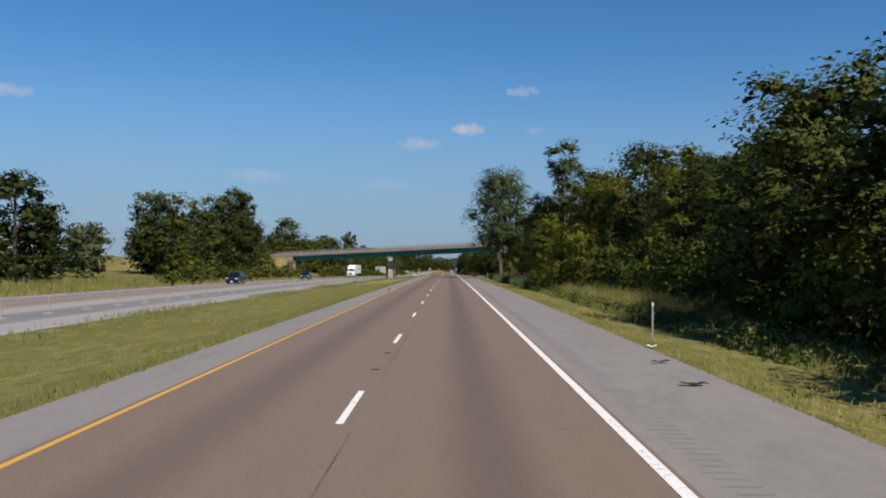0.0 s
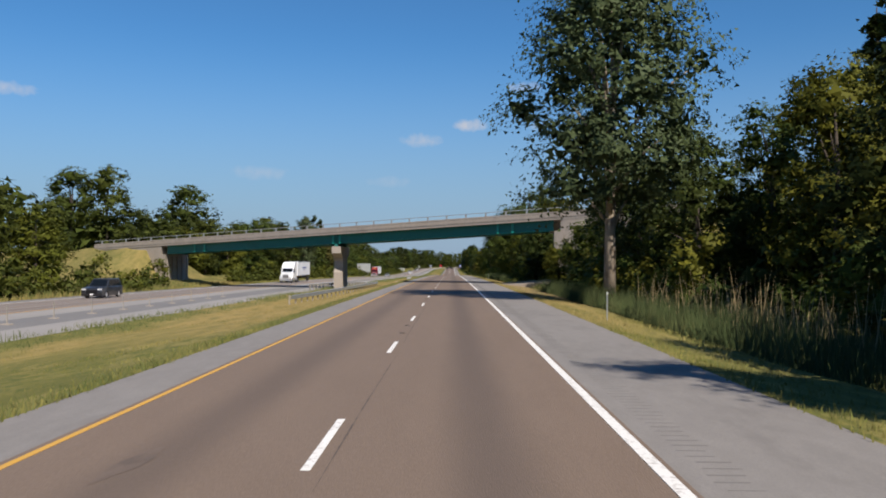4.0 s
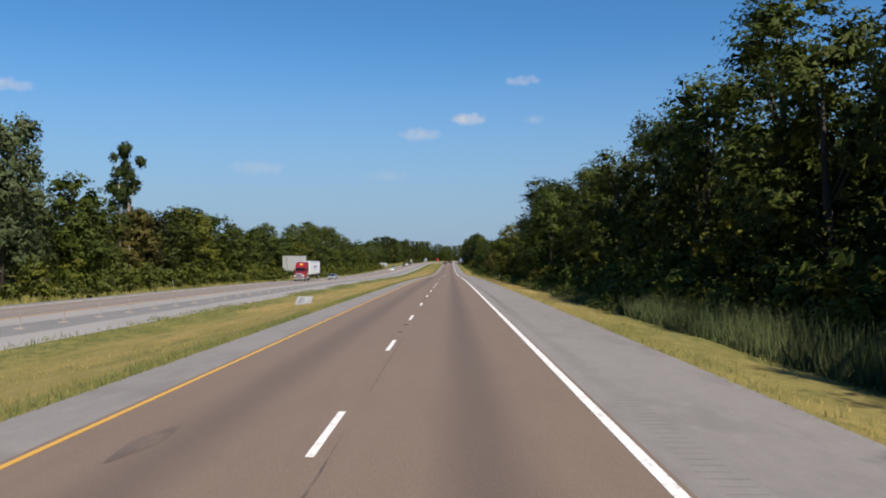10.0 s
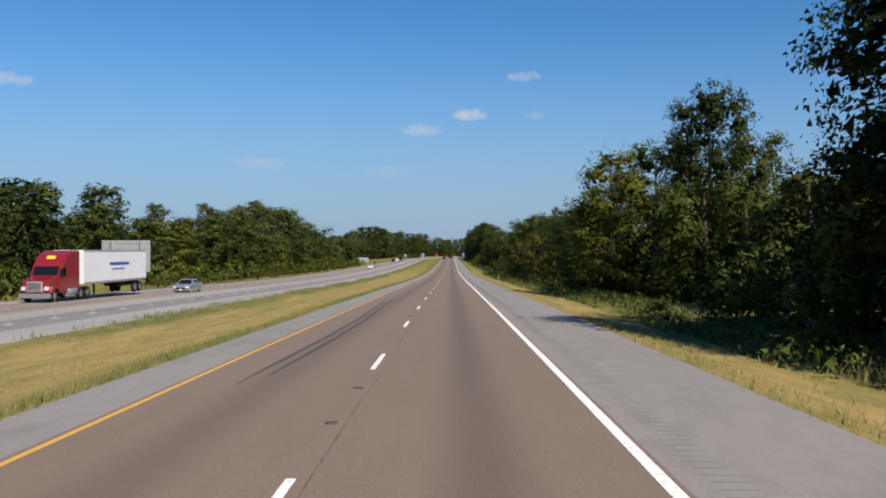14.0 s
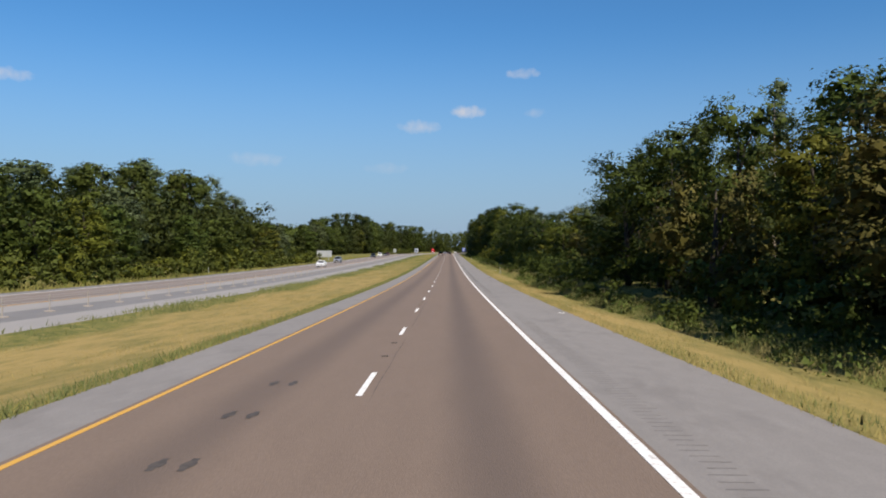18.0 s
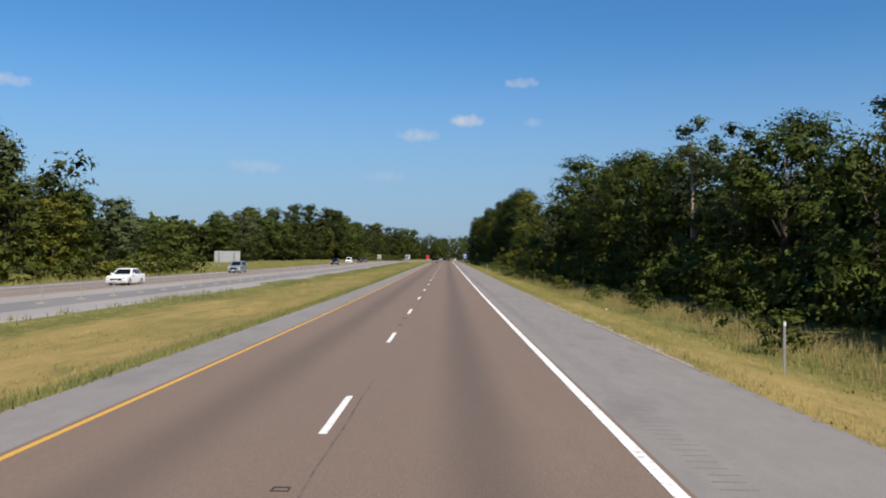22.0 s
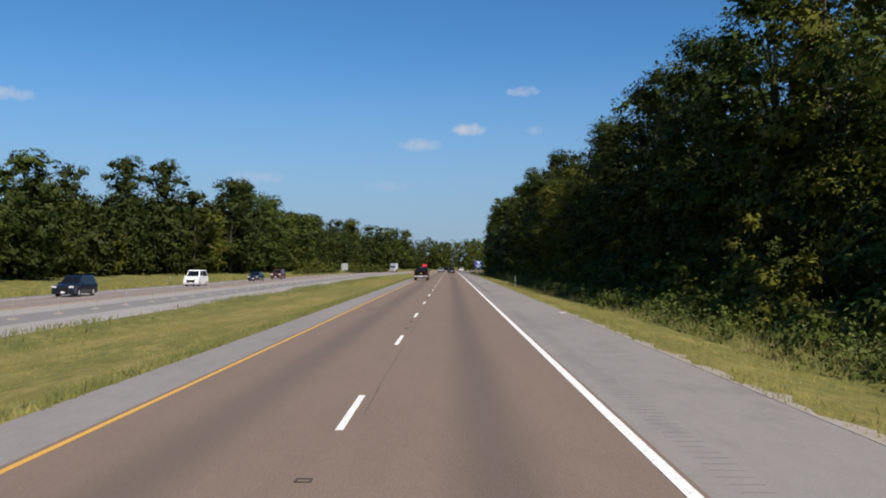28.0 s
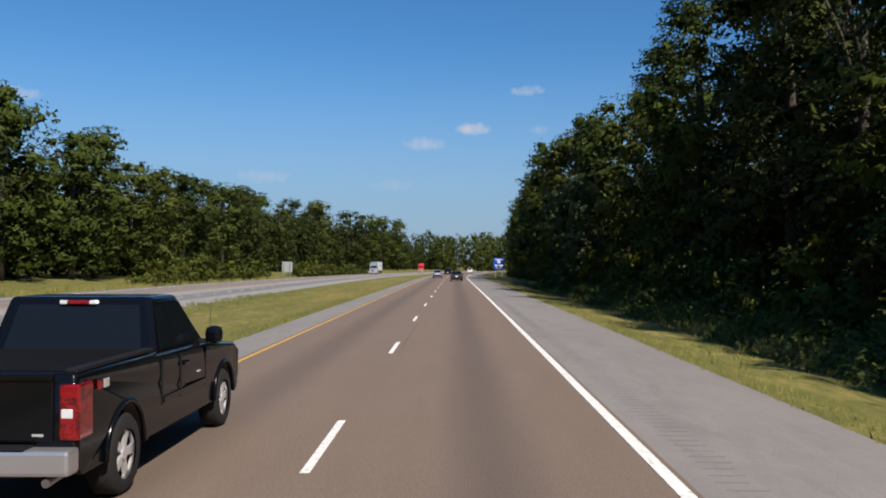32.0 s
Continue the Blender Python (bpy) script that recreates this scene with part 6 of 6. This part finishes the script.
def greenhouse(w_low, w_top, y_low, y_top, z_low, z_top, bevel=0.05):
    """the cabin over the belt line: y_low, y_top are (front, rear)"""
    bm = bmesh.new()
    lo = [bm.verts.new((x, y, z_low)) for x, y in ((-w_low, y_low[1]), (w_low, y_low[1]), (w_low, y_low[0]), (-w_low, y_low[0]))]
    hi = [bm.verts.new((x, y, z_top)) for x, y in ((-w_top, y_top[1]), (w_top, y_top[1]), (w_top, y_top[0]), (-w_top, y_top[0]))]
    bm.faces.new(lo[::-1])
    bm.faces.new(hi)
    for i in range(4):
        bm.faces.new((lo[i], lo[(i + 1) % 4], hi[(i + 1) % 4], hi[i]))
    bmesh.ops.recalc_face_normals(bm, faces=bm.faces)
    es = [e for e in bm.edges if max(v.co.z for v in e.verts) > z_low + 0.01]
    bmesh.ops.bevel(bm, geom=es, offset=bevel, segments=3, affect="EDGES", profile=0.6)
    return bm


def pane(parent, name, quad, mat, lift=0.006, thick=0.006):
    """a thin panel on four corners, lifted off them along its normal"""
    q = [Vector(p) for p in quad]
    n = (q[1] - q[0]).cross(q[3] - q[0]).normalized()
    bm = bmesh.new()
    lo, hi = [bm.verts.new(p + n * (lift - thick)) for p in q], [bm.verts.new(p + n * lift) for p in q]
    bm.faces.new(hi)
    bm.faces.new(lo[::-1])
    for i in range(4):
        bm.faces.new((lo[i], lo[(i + 1) % 4], hi[(i + 1) % 4], hi[i]))
    return part(name, bm, mat, parent)


def cabin_glass(parent, w_low, w_top, y_low, y_top, z_low, z_top, splits, front=True):
    """windows on the cabin's four sides; splits: fractions along the side where pillars stand"""
    def lerp(a, b, t):
        return tuple(p + (q - p) * t for p, q in zip(a, b))
    A, B = 0.10, 0.86
    corner = {k: (((w_low) * sx, y_low[fy], z_low), ((w_top) * sx, y_top[fy], z_top)) for k, (sx, fy) in {"fr": (1, 0), "rr": (1, 1), "fl": (-1, 0), "rl": (-1, 1)}.items()}
    def quad(a, b, t0, t1):
        p0, p1 = lerp(*corner[a], A), lerp(*corner[b], A)
        q0, q1 = lerp(*corner[a], B), lerp(*corner[b], B)
        return [lerp(p0, p1, t0), lerp(p0, p1, t1), lerp(q0, q1, t1), lerp(q0, q1, t0)]
    pane(parent, "rear_window", quad("rl", "rr", 0.09, 0.91), M_GLASS)
    pane(parent, "windscreen", quad("fr", "fl", 0.07, 0.93), M_GLASS)
    stops = [0.06, *splits, 0.94]
    for a, b in zip(stops, stops[1:]):
        pane(parent, "side_window", quad("rr", "fr", a + 0.012, b - 0.012), M_GLASS)
        pane(parent, "side_window", quad("fl", "rl", 1 - b + 0.012, 1 - a - 0.012), M_GLASS)


def block(parent, name, mat, x0, x1, y0, y1, z0, z1, bevel=0.015, label=""):
    bm = bmesh.new()
    box(bm, x0, x1, y0, y1, z0, z1, bevel)
    return part(name, bm, mat, parent, label)


CAR_SHAPES = {
    # length, width, height, belt, hood, tail, wheel radius, axles, cabin (low front, low rear, top front, top rear), pillars
    "sedan": (4.7, 1.8, 1.46, 0.93, 0.86, 0.98, 0.32, (0.95, 3.7), (3.35, 0.75, 2.6, 1.35), (0.38, 0.66)),
    "suv": (4.8, 1.9, 1.78, 1.08, 1.05, 1.08, 0.37, (0.95, 3.75), (3.5, 0.12, 2.75, 0.4), (0.3, 0.62)),
    "van": (4.5, 1.85, 2.0, 1.15, 1.05, 1.15, 0.33, (0.8, 3.6), (3.75, 0.05, 2.9, 0.15), (0.62,)),
}


def car(name, label, shape, mat, s, u, oncoming, base, group="vehicles on the road"):
    L, W, H, belt, hood, tail, r, axles, cab, splits = CAR_SHAPES[shape]
    p = at(np.array([float(s)]), u, base)[0]
    th = tagged(holder(name, Matrix.Translation(p) @ pose(0, 0, 0, 0, 0, 180 if oncoming else 0)), label, name.replace("_", " "), group)
    outline = [(0.12, 0.24), (L - 0.1, 0.24), (L, 0.45), (L - 0.06, hood - 0.16), (L - 0.35, hood - 0.04), (cab[0] + 0.05, belt), (cab[1], belt), (0.1, tail), (0.0, tail - 0.2), (0.02, 0.45)]
    part("body", shell(W, outline, 0.07, axles, r + 0.05, 0.05, belt - 0.35), mat, th)
    cabin = part("cabin", greenhouse(W / 2 - 0.07, W / 2 - 0.24, (cab[0], cab[1]), (cab[2], cab[3]), belt - 0.03, H), mat, th)
    cabin_glass(cabin, W / 2 - 0.07, W / 2 - 0.24, (cab[0], cab[1]), (cab[2], cab[3]), belt - 0.03, H, splits)
    for y in axles:
        for side in (-1, 1):
            wheel(th, side * (W / 2 - 0.12), y, r, 0.22, side)
        block(th, "underbody", M_TRIM, -W / 2 + 0.25, W / 2 - 0.25, y - 0.35, y + 0.35, 0.2, 0.55)
    for sx in (-1, 1):
        x0, x1 = sorted((sx * (W / 2 - 0.05), sx * (W / 2 - 0.42)))
        block(th, "headlight", M_CLEAR_LENS, x0, x1, L - 0.14, L + 0.012, hood - 0.27, hood - 0.12, 0.02)
        x0, x1 = sorted((sx * (W / 2 - 0.04), sx * (W / 2 - 0.3)))
        block(th, "tail_light", M_RED_LENS, x0, x1, -0.012, 0.15, tail - 0.28, tail - 0.1, 0.02)
        x0, x1 = sorted((sx * (W / 2 - 0.03), sx * (W / 2 + 0.17)))
        block(th, "mirror", mat, x0, x1, cab[0] - 0.35, cab[0] - 0.2, belt, belt + 0.14, 0.03)
    block(th, "grille", M_TRIM, -0.5, 0.5, L - 0.1, L + 0.006, 0.45, hood - 0.24, 0.02)
    block(th, "bumper", M_TRIM, -W / 2 + 0.1, W / 2 - 0.1, -0.03, 0.1, 0.3, 0.5, 0.03)
    block(th, "plate", M_SIGN_WHITE, -0.16, 0.16, -0.02 if tail < 1 else -0.015, 0.02, 0.62, 0.77, 0.004, "blank pale number plate")
    block(th, "plate", M_SIGN_WHITE, -0.16, 0.16, L - 0.02, L + 0.016, 0.34, 0.47, 0.004, "blank pale number plate")
    return th


def lane_low(s):
    return float(-far_drop(s))


OUT, INN = -32.1, -28.6
car("sport_utility_vehicle", "dark blue sport utility vehicle on the opposite carriageway", "suv", M_NAVY, 129, OUT, True, lane_low(129))
car("sport_utility_vehicle", "black sport utility vehicle by the bridge abutment", "suv", M_CHARCOAL, 192, OUT, True, lane_low(192))
car("sedan", "silver sedan on the opposite carriageway behind the red lorry", "sedan", M_SILVER, 490, INN, True, lane_low(490))
car("sport_utility_vehicle", "silver sport utility vehicle on the opposite carriageway", "suv", M_SILVER, 754, OUT, True, lane_low(754))
car("sport_utility_vehicle", "black sport utility vehicle on the opposite carriageway", "suv", M_NAVY, 867, OUT, True, lane_low(867))
car("delivery_van", "white delivery van on the opposite carriageway", "van", M_WHITE_PAINT, 901, OUT, True, lane_low(901))
car("sedan", "dark blue sedan on the opposite carriageway", "sedan", M_NAVY, 934, OUT, True, lane_low(934))
car("sport_utility_vehicle", "maroon sport utility vehicle on the opposite carriageway", "suv", M_MAROON, 952, OUT, True, lane_low(952))
car("sedan", "white sedan far off on the opposite carriageway", "sedan", M_WHITE_PAINT, 700, INN, True, lane_low(700))
car("sedan", "dark grey sedan driving away on the brown carriageway", "sedan", M_CHARCOAL, 1026, 0.35, False, 0.0)
car("sedan", "silver sedan driving away on the brown carriageway", "sedan", M_SILVER, 1064, -3.3, False, 0.0)
car("sport_utility_vehicle", "black sport utility vehicle driving away near the bend", "suv", M_BLACK, 1118, -3.2, False, 0.0)
car("sedan", "white sedan far off near the bend", "sedan", M_WHITE_PAINT, 1170, 0.4, False, 0.0)


def lorry(label, s, u, mat, emblem, base, trailer=True):
    """long-nosed articulated lorry facing the camera's way back; its nose is at y = 0, the trailer behind it at negative y"""
    p = at(np.array([float(s)]), u, base)[0]
    th = tagged(holder("articulated_lorry", Matrix.Translation(p) @ pose(0, 0, 0, 0, 0, 180)), label, "lorry", "vehicles on the road")
    bm = bmesh.new()
    prism(bm, [(-0.1, 0.75), (-0.02, 1.3), (-0.12, 1.75), (-1.7, 2.05), (-1.7, 0.75)], "x", -1.02, 1.02)
    es = [e for e in bm.edges if abs(e.verts[0].co.x - e.verts[1].co.x) < 1e-6]
    bmesh.ops.bevel(bm, geom=es, offset=0.16, segments=3, affect="EDGES")
    part("hood", bm, mat, th)
    bm = bmesh.new()
    prism(bm, [(-1.55, 0.7), (-1.62, 2.0), (-2.1, 2.85), (-3.0, 3.75), (-3.9, 4.05), (-5.3, 4.05), (-5.3, 0.7)], "x", -1.2, 1.2)
    es = [e for e in bm.edges if abs(e.verts[0].co.x - e.verts[1].co.x) < 1e-6]
    bmesh.ops.bevel(bm, geom=es, offset=0.12, segments=3, affect="EDGES")
    cab = part("cab", bm, mat, th, "sleeper cab with a sloping roof fairing")
    pane(cab, "windscreen", [(1.0, -1.66, 2.08), (-1.0, -1.66, 2.08), (-0.98, -2.06, 2.78), (0.98, -2.06, 2.78)], M_GLASS, 0.012)
    for sx in (-1, 1):
        q = [(sx * 1.2, -1.8, 1.95), (sx * 1.2, -2.7, 1.95), (sx * 1.2, -2.7, 2.7), (sx * 1.2, -2.2, 2.7)]
        pane(cab, "side_window", q if sx < 0 else q[::-1], M_GLASS, 0.008)
        x0, x1 = sorted((sx * 1.22, sx * 1.42))
        block(cab, "mirror", M_TRIM, x0, x1, -1.75, -1.6, 1.95, 2.6, 0.03)
        x0, x1 = sorted((sx * 0.72, sx * 1.05))
        block(th, "headlight", M_CLEAR_LENS, x0, x1, -0.2, 0.02, 0.95, 1.25, 0.04)
        x0, x1 = sorted((sx * 0.85, sx * 1.2))
        bm = bmesh.new()
        tube(bm, [(sx * 1.0, -3.0, 0.72), (sx * 1.0, -4.6, 0.72)], 0.32, 14)
        part("fuel_tank", bm, M_DULL_CHROME, th)
        x0, x1 = sorted((sx * 0.78, sx * 1.24))
        bm = bmesh.new()
        prism(bm, [(-0.25, 0.75), (-0.5, 1.2), (-1.1, 1.32), (-1.65, 1.15), (-1.75, 0.75), (-1.55, 0.78), (-1.3, 1.08), (-0.8, 1.08), (-0.5, 0.78)], "x", x0, x1)
        part("mudguard", bm, mat, th)
    block(th, "grille", M_CHROME, -0.6, 0.6, -0.2, 0.03, 0.85, 1.62, 0.04, "chrome grille")
    for k in range(5):
        block(th, "grille_slat", M_TRIM, -0.52, 0.52, 0.031, 0.045, 0.95 + 0.13 * k, 1.02 + 0.13 * k, 0.004)
    block(th, "bumper", M_DULL_CHROME, -1.2, 1.2, -0.25, 0.08, 0.35, 0.72, 0.06)
    if emblem:
        pane(cab, "emblem", [(0.35, -2.62, 3.38), (-0.35, -2.62, 3.38), (-0.35, -2.86, 3.62), (0.35, -2.86, 3.62)], emblem, 0.012)
    block(th, "chassis", M_TRIM, -0.5, 0.5, -7.6, -0.6, 0.62, 0.95, 0.02)
    for y in (-0.95, -5.6, -6.9):
        for side in (-1, 1):
            wheel(th, side * 1.0, y, 0.5, 0.3, side, M_DULL_CHROME, 5)
    if trailer:
        tr = block(th, "trailer", M_TRAILER, -1.28, 1.28, -20.3, -5.75, 1.2, 4.08, 0.04, "plain white box trailer")
        for sx in (-1, 1):
            x0, x1 = sorted((sx * 1.281, sx * 1.30))
            block(tr, "side_rail", M_DULL_CHROME, x0, x1, -20.2, -5.85, 1.16, 1.36, 0.008)
            block(tr, "top_rail", M_DULL_CHROME, x0, x1, -20.2, -5.85, 3.96, 4.07, 0.008)
            block(tr, "lettering_bar", M_BADGE_BLUE, x0, x1 if sx > 0 else x1, -15.8, -11.2, 2.72, 2.98, 0.004)
            block(tr, "lettering_bar", M_BADGE_BLUE, x0, x1, -14.6, -11.8, 2.3, 2.42, 0.004)
            block(tr, "landing_leg", M_TRIM, sx * 0.8 - 0.07, sx * 0.8 + 0.07, -9.0, -8.85, 0.25, 1.2, 0.01)
        block(tr, "chassis", M_TRIM, -0.6, 0.6, -20.0, -14.5, 0.7, 1.2, 0.02)
        for y in (-17.6, -18.9):
            for side in (-1, 1):
                wheel(th, side * 1.05, y, 0.5, 0.3, side, M_DULL_CHROME, 5)
    return th


lorry("white articulated lorry with a plain white trailer", 275, OUT, M_WHITE_PAINT, None, lane_low(275))
lorry("dark red articulated lorry with a white trailer", 461, OUT, M_RED_PAINT, M_BADGE_YELLOW, lane_low(461))
lorry("grey lorry far off on the opposite carriageway", 1179, OUT, M_SILVER, None, lane_low(1179))
lorry("bright red lorry far off on the opposite carriageway", 1283, OUT, M_BRIGHT_RED, None, lane_low(1283), False)


def pickup(s, u):
    """black extended-cab pickup seen from behind; y = 0 at its tailgate"""
    p = at(np.array([float(s)]), u, 0)[0]
    th = tagged(holder("pickup_truck", Matrix.Translation(p)), "glossy black extended-cab pickup with dull chrome bumper, driving alongside", "pickup truck")
    W, rear, front, r = 2.0, 1.05, 4.55, 0.395
    outline = [(0.1, 0.42), (5.28, 0.42), (5.4, 0.6), (5.34, 1.0), (5.1, 1.12), (3.85, 1.24), (1.95, 1.27), (1.93, 1.31), (0.03, 1.31), (0.0, 1.28), (0.0, 0.62)]
    part("body", shell(W, outline, 0.055, (rear, front), r + 0.07, 0.035, 1.0), M_BLACK, th)
    low, top = (3.8, 2.0), (3.05, 2.24)
    cab = part("cab", greenhouse(0.95, 0.80, low, top, 1.23, 1.885, 0.07), M_BLACK, th)
    cabin_glass(cab, 0.95, 0.80, low, top, 1.23, 1.885, (0.34,))
    block(cab, "brake_light", M_RED_LENS, -0.12, 0.12, 2.16, 2.24, 1.80, 1.845, 0.01, "red high brake light with clear ends")
    for sx in (-1, 1):
        x0, x1 = sorted((sx * 0.125, sx * 0.205))
        block(cab, "cargo_lamp", M_CLEAR_LENS, x0, x1, 2.16, 2.24, 1.80, 1.845, 0.01)
    # bed: dark cover between the rails, tailgate
    block(th, "bed_cover", M_COVER, -0.82, 0.82, 0.12, 1.88, 1.305, 1.325, 0.006, "matt black bed cover")
    for sx in (-1, 1):
        x0, x1 = sorted((sx * 0.84, sx * 0.955))
        block(th, "bed_rail", M_TRIM, x0, x1, 0.05, 1.9, 1.308, 1.345, 0.012)
    gate = block(th, "tailgate", M_BLACK, -0.78, 0.78, -0.025, 0.02, 0.72, 1.30, 0.02, "black tailgate")
    block(gate, "spoiler_lip", M_BLACK, -0.78, 0.78, -0.05, 0.0, 1.255, 1.315, 0.012)
    block(gate, "handle", M_TRIM, -0.14, 0.14, -0.045, -0.024, 1.08, 1.17, 0.01)
    block(gate, "emblem", M_BADGE_YELLOW, -0.11, 0.11, -0.04, -0.026, 0.93, 1.0, 0.004, "small gold emblem")
    block(gate, "lettering_bar", M_CHROME, 0.6, 0.7, -0.034, -0.026, 0.775, 0.795, 0.002)
    for sx in (-1, 1):
        x0, x1 = sorted((sx * 0.83, sx * 1.005))
        lamp = block(th, "tail_light", M_RED_LENS, x0, x1, -0.028, 0.26, 0.74, 1.22, 0.02, "red tail light with a clear reversing lamp")
        x0, x1 = sorted((sx * 0.85, sx * 0.95))
        block(lamp, "reversing_lamp", M_CLEAR_LENS, x0, x1, -0.036, -0.02, 0.93, 1.01, 0.008)
        for z in (0.84, 1.1):
            block(lamp, "lamp_ring", M_RED_LENS, x0, x1, -0.034, -0.02, z - 0.05, z + 0.05, 0.01)
        # doors, sills, badges
        x = sx * 1.0
        for y0, y1 in ((2.05, 2.065), (2.68, 2.69), (3.66, 3.675)):
            xa, xb = sorted((x - sx * 0.02, x + sx * 0.0015))
            block(th, "door_seam", M_TRIM, xa, xb, y0, y1, 0.7, 1.2, 0.0)
        xa, xb = sorted((x - sx * 0.01, x + sx * 0.012))
        block(th, "side_moulding", M_BLACK, xa, xb, 2.08, 3.64, 0.72, 0.79, 0.006)
        xa, xb = sorted((x - sx * 0.03, x + sx * 0.035))
        block(th, "door_handle", M_BLACK, xa, xb, 2.72, 2.92, 1.06, 1.1, 0.01)
        xa, xb = sorted((x - sx * 0.01, x + sx * 0.006))
        block(th, "badge", M_RED_LENS, xa, xb, 0.36, 0.47, 1.12, 1.2, 0.003, "small red emblem")
        block(th, "badge", M_CHROME, xa, xb, 0.49, 0.6, 1.12, 1.2, 0.003, "small silver emblem")
        block(th, "badge", M_CHROME, xa, xb, 3.3, 3.42, 0.9, 0.925, 0.003, "thin silver lettering bar")
        # arch lips
        for yc in (rear, front):
            bm = bmesh.new()
            pts = [(sx * 0.995, yc - math.cos(math.pi * k / 12) * (r + 0.085), 0.42 + math.sin(math.pi * k / 12) * (r + 0.1)) for k in range(13)]
            tube(bm, pts, 0.03, 6)
            part("arch_lip", bm, M_BLACK, th)
            x0, x1 = sorted((sx * 0.55, sx * 0.72))
            block(th, "wheel_well", M_TRIM, x0, x1, yc - r - 0.05, yc + r + 0.05, 0.4, 0.92, 0.02)
        # mirrors
        x0, x1 = sorted((sx * 1.02, sx * 1.24))
        mir = block(th, "mirror", M_BLACK, x0, x1, 3.5, 3.64, 1.24, 1.46, 0.08, "large black door mirror")
        x0, x1 = sorted((sx * 0.9, sx * 1.05))
        block(mir, "mirror_arm", M_TRIM, x0, x1, 3.54, 3.61, 1.24, 1.3, 0.01)
        for yc in (rear, front):
            wheel(th, sx * 0.865, yc, r, 0.265, sx, M_CHROME, 5)
    bump = block(th, "rear_bumper", M_DULL_CHROME, -0.98, 0.98, -0.17, 0.05, 0.46, 0.68, 0.035, "dull chrome step bumper")
    block(bump, "step_pad", M_TRIM, -0.6, 0.6, -0.175, 0.03, 0.681, 0.70, 0.006)
    block(bump, "number_plate", M_SIGN_WHITE, -0.16, 0.16, -0.185, -0.165, 0.5, 0.64, 0.004, "blank pale number plate")
    block(th, "front_bumper", M_DULL_CHROME, -0.98, 0.98, 5.3, 5.48, 0.46, 0.72, 0.04)
    block(th, "chassis", M_TRIM, -0.5, 0.5, 0.3, 5.1, 0.33, 0.5, 0.02)
    block(th, "axle", M_TRIM, -0.75, 0.75, rear - 0.07, rear + 0.07, 0.32, 0.47, 0.03)
    bm = bmesh.new()
    tube(bm, [(0.62, 0.9, 0.36), (0.66, 0.1, 0.34)], 0.04, 10)
    part("exhaust_pipe", bm, M_DULL_CHROME, th)
    bm = bmesh.new()
    tube(bm, [(0.86, 4.3, 1.16), (0.87, 4.32, 1.7)], 0.003, 5)
    part("antenna", bm, M_TRIM, th)


pickup(912.2, -4.2)
